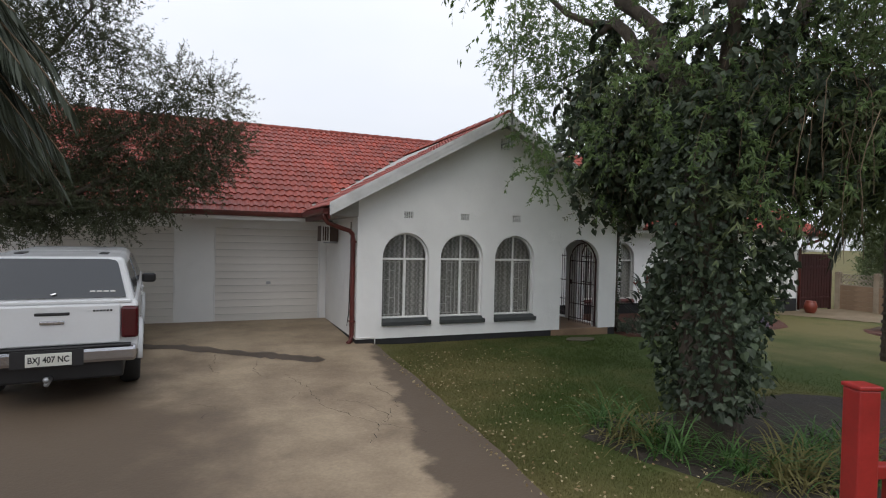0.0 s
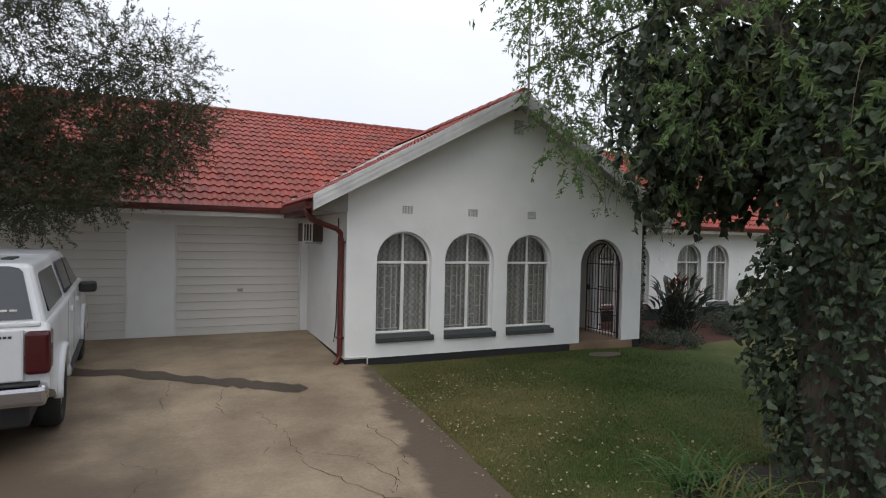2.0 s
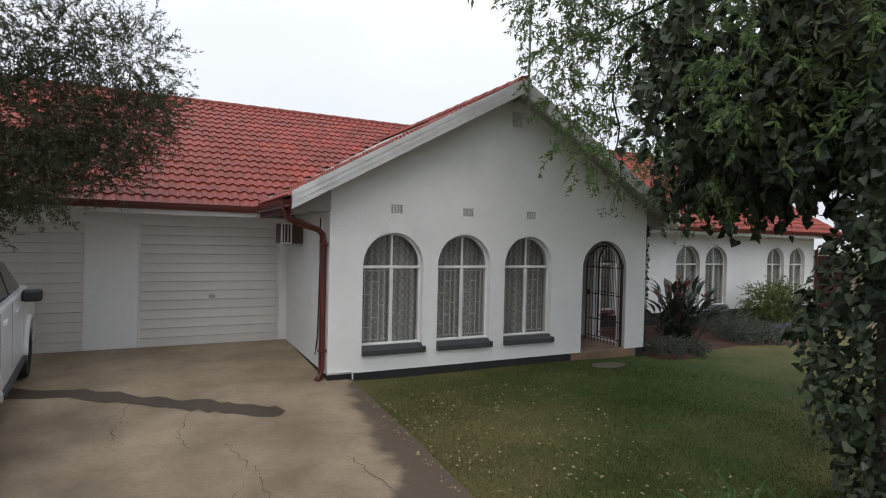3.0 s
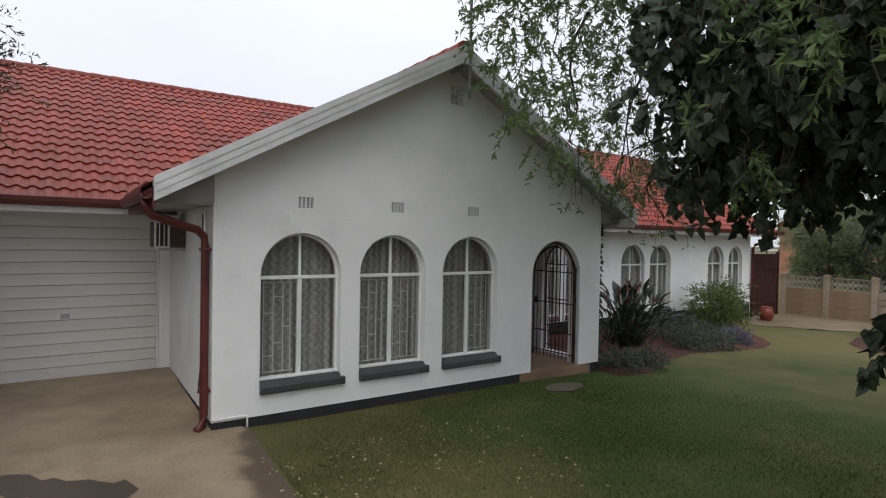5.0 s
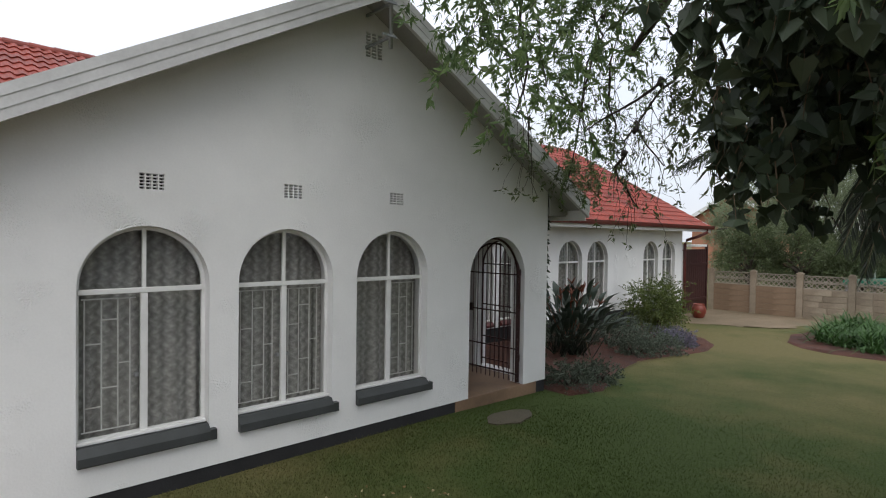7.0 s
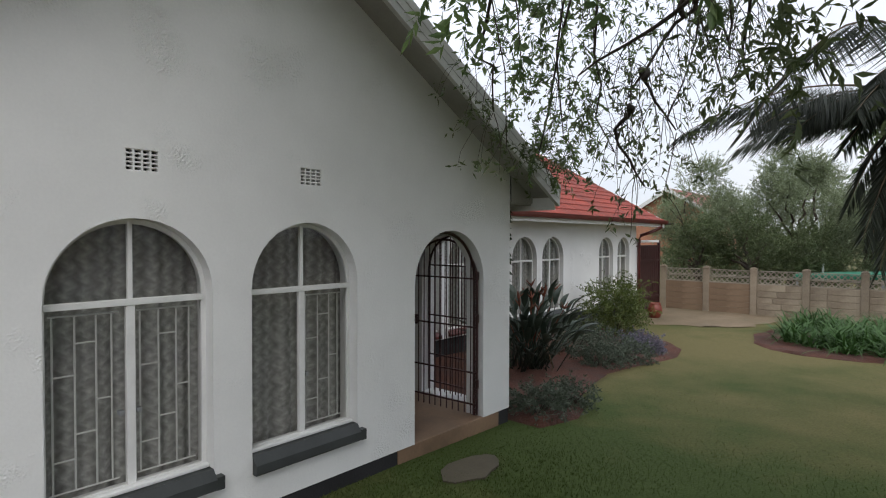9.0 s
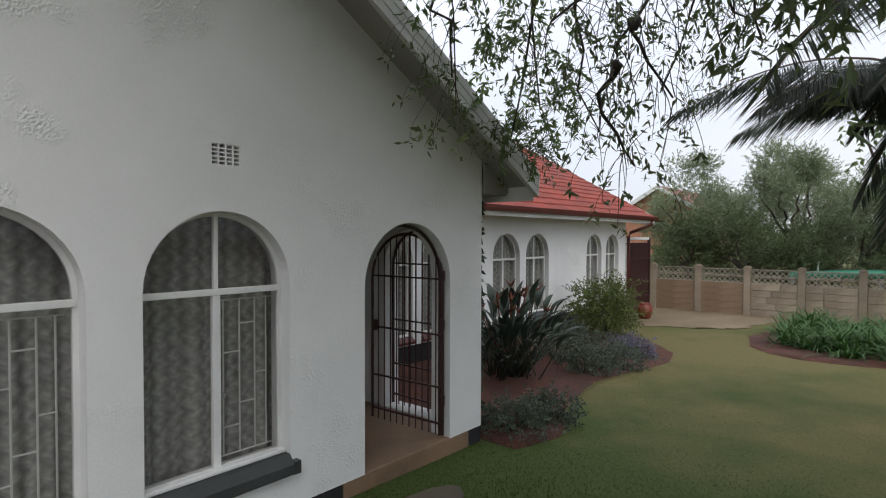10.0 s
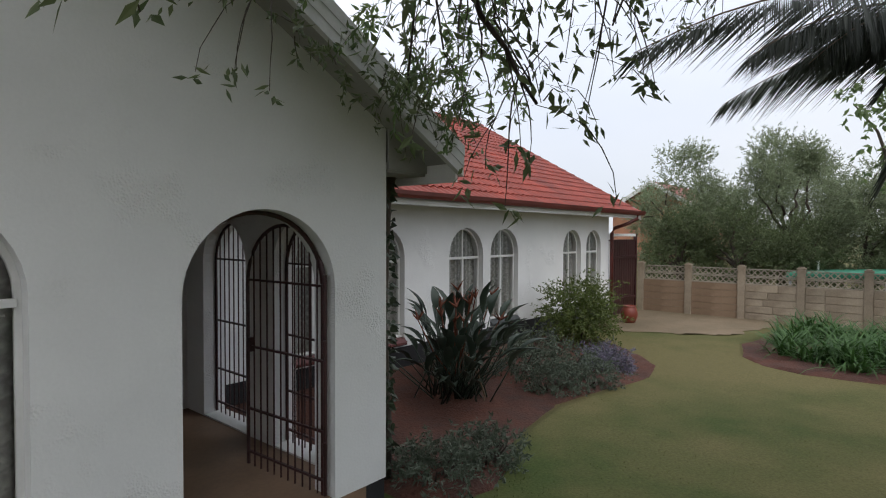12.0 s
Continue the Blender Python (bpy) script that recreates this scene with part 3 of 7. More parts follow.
# bare sandy ground along the fence and before the yard gate
bm = bmesh.new()
r = rng(15)
ring = [(17.0, 12.7), (17.6, 11.6), (18.2, 10.6), (18.6, 10.0), (19.6, 9.75), (21.25, 9.2), (21.25, 12.9), (19.2, 12.95)]
outl = []
for (x0, y0), (x1, y1) in zip(ring, ring[1:] + ring[:1]):
    for k in range(6):
        outl.append((x0 + (x1 - x0) * k / 6 + r.normal() * 0.06, y0 + (y1 - y0) * k / 6 + r.normal() * 0.06))
f = bm.faces.new([bm.verts.new((x, y, gz(x, y) + 0.014)) for x, y in outl])
bmesh.ops.triangulate(bm, faces=[f])
bmesh.ops.recalc_face_normals(bm, faces=bm.faces[:])
tagged(part("bare_ground", bm, M_SAND), "bare trodden sandy ground by the fence", "ground", kind="structure")

# ---- the house: walls ----
WY, WX0, WX1 = 10.13, 2.565, 8.63          # front gable wall
GY = 13.1                                   # garage front
BY = 12.88                                  # wing front
PITCH, EY, EZ = 0.555, 12.40, 2.44          # main roof: slope, eave line
RY = 17.45
RZ = EZ + PITCH * (RY - EY)
APX, APZ = 5.52, 4.52                       # gable ridge
WINS = [(3.06, 4.01), (4.26, 5.20), (5.48, 6.43)]
DOOR = (7.11, 8.15)
gslope = PITCH


def under(x):
    return APZ - 0.13 - gslope * abs(x - APX)


outer = [(WX0, 0.03), (WX1, 0.03), (WX1, under(WX1)), (APX, under(APX)), (WX0, under(WX0))]
DB = 0.035
outer = [(WX0, 0.03), (DOOR[0], 0.03), (DOOR[0], DB)] + [p for p in arch_loop(*DOOR, DB, 2.02, 20)[2:]][::-1][:-1] + [(DOOR[1], 2.02 - (DOOR[1] - DOOR[0]) / 2), (DOOR[1], 0.03)] + outer[1:]
holes = [arch_loop(a, b, 0.40, 2.06, 20) for a, b in WINS] + [[(3.47 + 1.205 * k, 2.345), (3.66 + 1.205 * k, 2.345), (3.66 + 1.205 * k, 2.475), (3.47 + 1.205 * k, 2.475)] for k in range(3)] + [[(5.55, 3.84), (5.77, 3.84), (5.77, 4.1), (5.55, 4.1)]]
wall_front = tagged(part("wall_front", holed(outer, holes, 0.23), M_WALL), "white plastered gable wall with arched openings", "wall", kind="structure")
wall_front.location = (0, WY, 0)
bm = boxed(WX0 + 0.004, DOOR[0] + 0.0, WY + 0.012, WY + 0.2, -0.3, 0.03)
box(bm, DOOR[1], WX1 - 0.004, WY + 0.012, WY + 0.2, -0.4, 0.03)
box(bm, WX0 + 0.012, WX0 + 0.2, WY + 0.2, GY, -0.3, 0.03)
box(bm, WX1 - 0.2, WX1 - 0.012, WY + 0.2, BY, -0.4, 0.03)
tagged(part("plinth", bm, M_PLINTH), "black painted damp-proof plinth along the wall foot", "plinth", kind="structure")
bm = boxed(8.9 - 0.27, 18.85, BY - 0.014, BY - 0.001, -0.5, 0.19)
box(bm, 8.9 - 0.27, 18.85, BY, BY + 0.18, -0.5, -0.001)
tagged(part("plinth", bm, M_PLINTH), "black painted plinth under the wing wall", "plinth", kind="structure")

# side wall towards the drive, and the open porch side with two barred arches
tagged(part("wall_side", boxed(WX0, WX0 + 0.23, WY + 0.23, GY + 0.2, 0.03, 2.75), M_WALL), "white plastered side wall beside the driveway", "wall", kind="structure")
SIDE = [(10.48, 11.28), (11.72, 12.52)]
side_top = 2.55
bm = holed([(10.36, 0.03), (BY, 0.03), (BY, side_top), (10.36, side_top)], [arch_loop(a, b, 0.05, 1.98, 16) for a, b in SIDE], 0.23)
bmesh.ops.transform(bm, matrix=Matrix(((0, -1, 0, WX1), (1, 0, 0, 0), (0, 0, 1, 0), (0, 0, 0, 1))), verts=bm.verts[:])
bmesh.ops.recalc_face_normals(bm, faces=bm.faces[:])
tagged(part("wall_porch_side", bm, M_WALL), "white porch side wall with two arched openings", "wall", kind="structure")
tagged(part("wall_porch_inner", boxed(6.72, 6.9, WY + 0.23, BY + 0.2, 0.03, 2.6), M_WALL), "white inner wall of the porch", "wall", kind="structure")
tagged(part("floor", boxed(6.9, 8.44, WY + 0.004, BY, -0.25, 0.035, 0.006), M_FLOOR), "worn reddish porch floor with a low step", "floor", kind="structure")
tagged(part("ceiling", boxed(2.8, 8.4, WY + 0.23, BY, 2.56, 2.6), M_SOFFIT), "plain porch ceiling, shade put into its grey colour", "ceiling", kind="structure")
tagged(part("wall_room_back", boxed(2.8, 6.7, 13.2, 13.3, 0.0, 2.56), M_DARKROOM), "added inside wall of the front room, darkened in colour", "wall", kind="structure")
tagged(part("floor_room", boxed(2.79, 6.72, WY + 0.23, 13.2, -0.1, 0.02), M_DARKROOM), "added floor of the front room, darkened in colour", "floor", kind="structure")

# garage front
GD = [(0.12, 2.42), (-2.95, -0.65)]
bm = holed([(-3.7, -0.15), (2.57, -0.15), (2.57, 2.62), (-3.7, 2.62)], [[(a, 0.0), (b, 0.0), (b, 2.10), (a, 2.10)] for a, b in GD], 0.25)
w = tagged(part("wall_garage", bm, M_WALL), "white plastered garage front with two door openings", "wall", kind="structure")
w.location = (0, GY, 0)
tagged(part("wall_garage_end", boxed(-3.7, -3.45, GY + 0.25, 22.4, -0.15, 2.6), M_WALL), "white garage end wall", "wall", kind="structure")

# wing front
BW = [(9.62, 10.52), (10.74, 11.64), (12.68, 13.61), (13.83, 14.74), (16.53, 17.36), (17.62, 18.40)]
bm = holed([(6.9, 0.0), (18.85, 0.0), (18.85, 2.5), (6.9, 2.5)], [arch_loop(a, b, 0.32, 1.97, 14) for a, b in BW], 0.23)
w = tagged(part("wall_wing", bm, M_WALL), "white plastered wing wall with paired arched windows", "wall", kind="structure")
w.location = (0, BY, 0)
we = prism([(BY + 0.23, -0.5), (22.4, -0.5), (22.4, 2.45), (RY, RZ - 0.12), (BY + 0.23, 2.55)], (18.62, 18.85), "x")
tagged(part("wall_wing_end", we, M_WALL), "white end wall of the wing", "wall", kind="structure")
tagged(part("wall_wing_back", boxed(6.9, 18.6, 15.6, 15.7, -0.1, 2.5), M_DARKROOM), "added inside wall of the wing, darkened in colour", "wall", kind="structure")
tagged(part("wall_back", boxed(-3.7, 18.85, 22.4, 22.6, -0.5, 2.6), M_WALL), "plain white back wall of the house", "wall", kind="structure")

# ---- roofs: decks under the tiles, fascias, barge boards, gutters ----
T = 0.05


def deck(name, quad, label):
    bm = bmesh.new()
    lo = [bm.verts.new(Vector(p) - Vector((0, 0, T + 0.03))) for p in quad]
    hi = [bm.verts.new(Vector(p) - Vector((0, 0, 0.03))) for p in quad]
    n = len(quad)
    bm.faces.new(hi)
    bm.faces.new(lo[::-1])
    for i in range(n):
        bm.faces.new((lo[i], lo[(i + 1) % n], hi[(i + 1) % n], hi[i]))
    bmesh.ops.recalc_face_normals(bm, faces=bm.faces[:])
    return tagged(part(name, bm, M_SOFFIT), label, "roof", kind="structure")


RX0, RX1 = -4.1, 19.68
GE0, GE1, GF = 1.96, 9.08, 9.78             # gable eaves and front edge
vy = EY + (APZ - EZ) / PITCH                # where the gable ridge meets the main slope
gl = lambda x: APZ - gslope * abs(x - APX)
roof_main = deck("roof_main", [(RX0, EY, EZ), (RX1, EY, EZ), (RX1, RY, RZ), (RX0, RY, RZ)], "red tiled main roof slope")
roof_rear = deck("roof_rear", [(RX0, RY, RZ), (RX1, RY, RZ), (RX1, 22.7, EZ), (RX0, 22.7, EZ)], "red tiled rear roof slope")
roof_gable_w = deck("roof_gable_west", [(GE0, GF, gl(GE0)), (APX, GF, APZ), (APX, vy, APZ), (GE0, EY, gl(GE0))], "red tiled slope of the front gable")
roof_gable_e = deck("roof_gable_east", [(GE1, GF, gl(GE1)), (GE1, EY, gl(GE1)), (APX, vy, APZ), (APX, GF, APZ)], "red tiled slope of the front gable")


def barge(x0, x1):
    """A barge of three lapped boards that follows the verge from x0 to x1."""
    b_ = thing("barge_board", "pale grey lapped barge board along the gable verge", "barge board", kind="structure")
    for y0, a, b in ((GF - 0.026, -0.066, 0.012), (GF - 0.020, -0.145, -0.066), (GF - 0.014, -0.222, -0.145)):
        bm = bmesh.new()
        vs = []
        for y in (y0, GF + 0.03):
            for x in (x0, x1):
                for d in (a, b):
                    vs.append(bm.verts.new((x, y, gl(x) + d)))
        for q in ((0, 1, 3, 2), (4, 6, 7, 5), (0, 2, 6, 4), (1, 5, 7, 3), (0, 4, 5, 1), (2, 3, 7, 6)):
            bm.faces.new([vs[i] for i in q])
        bmesh.ops.recalc_face_normals(bm, faces=bm.faces[:])
        part("board", bm, M_BARGE, b_)
    return b_


barge(GE0 + 0.008, APX - 0.001)
barge(APX + 0.001, GE1 + 0.02)
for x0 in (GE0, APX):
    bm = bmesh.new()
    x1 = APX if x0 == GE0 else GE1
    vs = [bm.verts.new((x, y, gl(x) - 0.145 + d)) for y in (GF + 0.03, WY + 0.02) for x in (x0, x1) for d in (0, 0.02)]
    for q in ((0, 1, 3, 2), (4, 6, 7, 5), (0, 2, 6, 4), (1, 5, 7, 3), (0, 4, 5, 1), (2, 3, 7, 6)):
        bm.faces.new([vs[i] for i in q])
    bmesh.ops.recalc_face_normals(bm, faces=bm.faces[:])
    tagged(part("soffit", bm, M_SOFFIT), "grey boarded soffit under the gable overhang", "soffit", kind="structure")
for xa, xb in ((GE0 + 0.03, WX0), (WX1, GE1 - 0.03)):
    bm = prism([(xa, 2.35), (xb, 2.35), (xb, gl(xb) - 0.146), (xa, gl(xa) - 0.146)], (WY - 0.03, WY - 0.012), "y")
    tagged(part("soffit", bm, M_SOFFIT), "grey board closing the boxed eaves end", "soffit", kind="structure")
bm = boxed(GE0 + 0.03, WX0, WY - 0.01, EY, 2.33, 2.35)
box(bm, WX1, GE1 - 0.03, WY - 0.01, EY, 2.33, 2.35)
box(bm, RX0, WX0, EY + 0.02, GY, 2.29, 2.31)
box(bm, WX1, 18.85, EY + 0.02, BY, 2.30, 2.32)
tagged(part("soffit", bm, M_SOFFIT), "boarded eaves soffits, shade put into their grey colour", "soffit", kind="structure")
for a, b in ((RX0, GE0 + 0.05), (GE1 - 0.05, RX1)):
    tagged(part("fascia", boxed(a, b, EY, EY + 0.025, 2.27, 2.42), M_TRIM), "white painted fascia board under the eaves", "fascia", kind="structure")
tagged(part("fascia", boxed(GE0, GE0 + 0.025, GF + 0.03, EY, 2.27, 2.5), M_GUTTER), "red oxide painted fascia on the gable side", "fascia", kind="structure")
tagged(part("fascia", boxed(GE1 - 0.025, GE1, GF + 0.03, EY, 2.27, 2.5), M_TRIM), "white painted fascia on the gable side", "fascia", kind="structure")


def gutter_bm(length, axis, cx, cz, flip=1):
    pr = [(0, 0.05), (-0.005, 0.0), (0.01, -0.045), (0.05, -0.055), (0.085, -0.045), (0.1, 0.0), (0.105, 0.055), (0.098, 0.055), (0.093, 0.0), (0.08, -0.038), (0.05, -0.047), (0.016, -0.038), (0.004, 0.0), (0.006, 0.05)]
    return prism([(cx + flip * a, cz + b) for a, b in pr], length, axis)


for a, b in ((RX0, GE0 - 0.02), (GE1 + 0.02, RX1 + 0.05)):
    tagged(part("gutter", gutter_bm((a, b), "x", EY - 0.004, 2.40, -1), M_GUTTER, smooth=False), "red oxide painted eaves gutter", "gutter", kind="structure")
tagged(part("gutter", gutter_bm((GF + 0.06, EY), "y", GE0 - 0.004, 2.40, -1), M_GUTTER), "red oxide painted gutter on the gable side", "gutter", kind="structure")
tagged(part("gutter", gutter_bm((GF + 0.06, EY), "y", GE1 + 0.004, 2.40, 1), M_GUTTER), "red oxide painted gutter on the gable side", "gutter", kind="structure")

# verge of the wing gable, white
bm = bmesh.new()
vs = [bm.verts.new((x, y, EZ + PITCH * (y - EY) + d)) for x in (RX1 - 0.02, RX1 + 0.02) for y in (EY, RY) for d in (-0.2, 0.02)]
for q in ((0, 1, 3, 2), (4, 6, 7, 5), (0, 2, 6, 4), (1, 5, 7, 3), (0, 4, 5, 1), (2, 3, 7, 6)):
    bm.faces.new([vs[i] for i in q])
bmesh.ops.recalc_face_normals(bm, faces=bm.faces[:])
tagged(part("barge_board", bm, M_BARGE), "pale barge board on the wing verge", "barge board", kind="structure")


# ---- windows ----
def bar_frame(bm, loop, w, y0, y1):
    """A flat-section frame that lines a closed outline, w wide inwards."""
    n = len(loop)
    ins = []
    for i in range(n):
        p, a, b = Vector(loop[i]), Vector(loop[i - 1]), Vector(loop[(i + 1) % n])
        d1, d2 = (p - a).normalized(), (b - p).normalized()
        n1, n2 = Vector((-d1.y, d1.x)), Vector((-d2.y, d2.x))
        m = (n1 + n2)
        m = m / max(0.35, m.length_squared / 2)
        ins.append(p + m * w)
    A = [bm.verts.new((p[0], y0, p[1])) for p in loop]
    B = [bm.verts.new((p.x, y0, p.y)) for p in ins]
    C = [bm.verts.new((p[0], y1, p[1])) for p in loop]
    D = [bm.verts.new((p.x, y1, p.y)) for p in ins]
    for i in range(n):
        j = (i + 1) % n
        for q in ((A[i], A[j], B[j], B[i]), (B[i], B[j], D[j], D[i]), (C[j], C[i], D[i], D[j])):
            bm.faces.new(q)
    bmesh.ops.recalc_face_normals(bm, faces=bm.faces[:])


def arched_window(name, x0, x1, z0, ztop, ztr, wy, label, bars=(), sill=M_SILL, sill_over=0.05, sill_h=0.13):
    """A steel window with a round head: frame, mullion, transom, four panes, a sill and inside burglar bars. Returns it."""
    xc = (x0 + x1) / 2
    win = thing(name, label, "window", kind="structure", at=pose(xc, wy, 0))
    yf = 0.10
    lx0, lx1 = x0 - xc, x1 - xc
    bm = bmesh.new()
    bar_frame(bm, arch_loop(lx0 + 0.001, lx1 - 0.001, z0 + 0.002, ztop - 0.001, 18), 0.030, yf, yf + 0.035)
    part("window_frame", bm, M_TRIM, win, "white painted steel frame")
    part("transom", boxed(lx0 + 0.02, lx1 - 0.02, yf - 0.014, yf + 0.03, ztr - 0.02, ztr + 0.02, 0.004), M_TRIM, win)
    part("mullion", boxed(-0.026, 0.026, yf - 0.008, yf + 0.03, z0 + 0.02, ztr - 0.02, 0.004), M_TRIM, win)
    part("glazing_bar", boxed(-0.014, 0.014, yf - 0.004, yf + 0.03, ztr + 0.02, ztop - 0.02, 0.003), M_TRIM, win)
    for s in (-1, 1):
        a, b = (lx0 + 0.025, -0.02) if s < 0 else (0.02, lx1 - 0.025)
        p = part("pane", ([(a, yf + 0.018, z0 + 0.025), (b, yf + 0.018, z0 + 0.025), (b, yf + 0.018, ztr - 0.01), (a, yf + 0.018, ztr - 0.01)], [(0, 1, 2, 3)]), M_GLASS, win)
        p.visible_shadow = False
        R = (x1 - x0) / 2 - 0.02
        zs = ztop - (x1 - x0) / 2
        arc = [(s * R * math.sin(t), zs + R * math.cos(t)) for t in [math.pi / 2 * k / 10 for k in range(11)]]
        pr = [(s * 0.012, ztr + 0.01), (s * 0.012, arc[0][1])] + arc[1:] + [(s * R, ztr + 0.01)]
        pr = pr if s < 0 else pr[::-1]
        p = part("pane", ([(px, yf + 0.018, pz) for px, pz in pr], [tuple(range(len(pr)))]), M_GLASS, win)
        p.visible_shadow = False
        if s in bars:
            bm = bmesh.new()
            zb0, zb1, yb = z0 + 0.07, ztr - 0.06, yf + 0.05
            for xx in (a + 0.05, a + (b - a) * 0.38, a + (b - a) * 0.64, b - 0.07):
                tube(bm, [(xx, yb, zb0), (xx, yb, zb1)], 0.006, sides=5)
            for zz in (zb0, zb1):
                tube(bm, [(a + 0.03, yb, zz), (b - 0.03, yb, zz)], 0.006, sides=5)
            for i, zf in enumerate((0.18, 0.32, 0.5, 0.66, 0.84)):
                k = i % 3
                xs = (a + 0.05, a + (b - a) * 0.38, a + (b - a) * 0.64, b - 0.07)
                zz = zb0 + (zb1 - zb0) * zf
                tube(bm, [(xs[k], yb, zz), (xs[k + 1], yb, zz)], 0.006, sides=5)
            part("burglar_bars", bm, M_TRIM, win, "thin white welded burglar bars")
            bm = boxed(s * 0.05 - 0.015, s * 0.05 + 0.015, yf + 0.0, yf + 0.05, 0.86, 0.89, 0.004)
            part("stay_handle", bm, M_GALV, win, "worn metal casement handle")
    if sill is not None:
        top, bot = z0 + 0.012, z0 - sill_h
        bm = prism([(0.10, z0 + 0.001), (0.0, top - 0.012), (-0.055, top - 0.07), (-0.06, bot + 0.012), (-0.05, bot), (0.0, bot), (0.0, z0 - 0.02), (0.1, z0 - 0.02)], (lx0 + 0.001, lx1 - 0.001), "x")
        box(bm, lx1 - 0.001, lx1 + sill_over, -0.058, -0.001, bot, top - 0.055)
        part("sill", bm, sill, win, "dark grey painted sloping sill")
        part("sill_bead", boxed(lx0 + 0.005, lx1 - 0.005, 0.045, 0.1, z0 + 0.002, z0 + 0.03, 0.008), M_TRIM, win, "white painted ledge")
    return win


def curtain(x0, x1, z0, z1, y, seed):
    """A net curtain in soft folds."""
    r = rng(seed)
    n = 72
    ph = r.uniform(0, 6, 4)
    vs, fs = [], []
    zz = spaced(z0, z1, 0.22)
    for z in zz:
        for i in range(n + 1):
            u = i / n
            x = x0 + (x1 - x0) * u
            k = 0.35 + 0.65 * (1 - (z - z0) / (z1 - z0))
            yy = y + k * (0.024 * math.sin(u * 46 + ph[0]) + 0.03 * math.sin(u * 19 + ph[1] + z * 0.4) + 0.007 * math.sin(u * 83 + ph[2]))
            vs.append((x, yy, z))
    for j in range(len(zz) - 1):
        for i in range(n):
            a = j * (n + 1) + i
            fs.append((a, a + 1, a + n + 2, a + n + 1))
    c = tagged(part("net_curtain", (vs, fs), M_LACE, smooth=True), "off-white patterned lace curtain hanging behind the window", "curtain", "lace curtains")
    bm = bmesh.new()
    tube(bm, [(x0 - 0.05, y, z1 - 0.01), (x1 + 0.05, y, z1 - 0.01)], 0.012)
    for x in (x0 - 0.02, x1 + 0.02):
        box(bm, x - 0.012, x + 0.012, y - 0.11, y + 0.012, z1 - 0.03, z1 + 0.01)
    part("curtain_rail", bm, M_TRIM, c, "white curtain rail fixed to the wall")
    return c


for i, ((a, b), bars) in enumerate(zip(WINS, ((-1,), (-1, 1), (1,)))):
    arched_window("window_%d" % (i + 1), a, b, 0.40, 2.06, 1.55, WY, "arched white steel window with a dark sloping sill", bars)
    curtain(a - 0.12, b + 0.12, 0.2, 2.3, WY + 0.3, 20 + i)
for i, (a, b) in enumerate(BW):
    arched_window("window_%d" % (i + 4), a, b, 0.32, 1.97, 1.46, BY, "arched white steel window in the wing wall", (), M_SILL if i > 1 else M_GUTTER, 0.0, 0.1)
    curtain(a - 0.04, b + 0.04, 0.2, 2.3, BY + 0.21, 40 + i)


# ---- ventilators: air bricks with four columns of slots ----
def air_brick(x0, x1, z0, z1, cols, rows, parent_name):
    v = thing(parent_name, "white plaster air brick with rows of small slots", "air vent", "air bricks in the wall", at=pose((x0 + x1) / 2, WY, (z0 + z1) / 2))
    w, h = x1 - x0, z1 - z0
    bm = bmesh.new()
    cw, rh = w / cols, h / rows
    bt = 0.24
    for c in range(cols + 1):
        x = -w / 2 + c * cw
        box(bm, max(-w / 2, x - cw * bt / 2), min(w / 2, x + cw * bt / 2), 0.003, 0.06, -h / 2, h / 2)
    for q in range(rows + 1):
        z = -h / 2 + q * rh
        for c in range(cols):
            x = -w / 2 + c * cw
            box(bm, x + cw * bt / 2, x + cw * (1 - bt / 2), 0.006, 0.06, max(-h / 2, z - rh * 0.17), min(h / 2, z + rh * 0.17))
    part("grille", bm, M_WALL, v)
    # black backing gives the slots their shade by colour
    part("cavity", boxed(-w / 2, w / 2, 0.075, 0.09, -h / 2, h / 2), M_PLASTIC, v, "black sheet standing for the shade behind the slots")
    return v


for k in range(3):
    air_brick(3.47 + 1.205 * k, 3.66 + 1.205 * k, 2.345, 2.475, 4, 5, "air_brick")
air_brick(5.55, 5.77, 3.84, 4.1, 3, 8, "air_brick")

# ---- garage doors of horizontal boards ----
for i, (a, b) in enumerate(GD):
    door = thing("garage_door", "off-white boarded timber garage door, closed", "garage door", "garage doors", "structure", pose((a + b) / 2, GY + 0.06, 0))
    hw = (b - a) / 2
    n = 13
    h = 2.085 / n
    plank = boxed(-hw + 0.03, hw - 0.03, 0, 0.025, -h / 2 + 0.003, h / 2 - 0.003, 0.005)
    me = part("plank", plank, M_DOOR, door)
    me.location = (0, 0, 0.012 + h / 2)
    for k in range(1, n):
        shared("plank", me.data, door, pose(0, 0.0015 * (k % 3), 0.012 + h * (k + 0.5)))
    part("backing", boxed(-hw + 0.005, hw - 0.005, 0.028, 0.05, 0.005, 2.095), M_SOFFIT, door)
    bm = boxed(-hw + 0.002, -hw + 0.03, -0.02, 0.03, 0.0, 2.1, 0.004)
    part("jamb", bm, M_TRIM, door)
    part("jamb", boxed(hw - 0.03, hw - 0.002, -0.02, 0.03, 0.0, 2.1, 0.004), M_TRIM, door)
    bm = boxed(-0.05, 0.05, -0.012, 0.0, 0.84, 0.9, 0.004)
    tube(bm, [(0.0, -0.012, 0.87), (0.0, -0.045, 0.87)], 0.012)
    tube(bm, [(-0.045, -0.045, 0.87), (0.045, -0.045, 0.87)], 0.011)
    part("handle", bm, M_GALV, door, "dull steel T-handle")

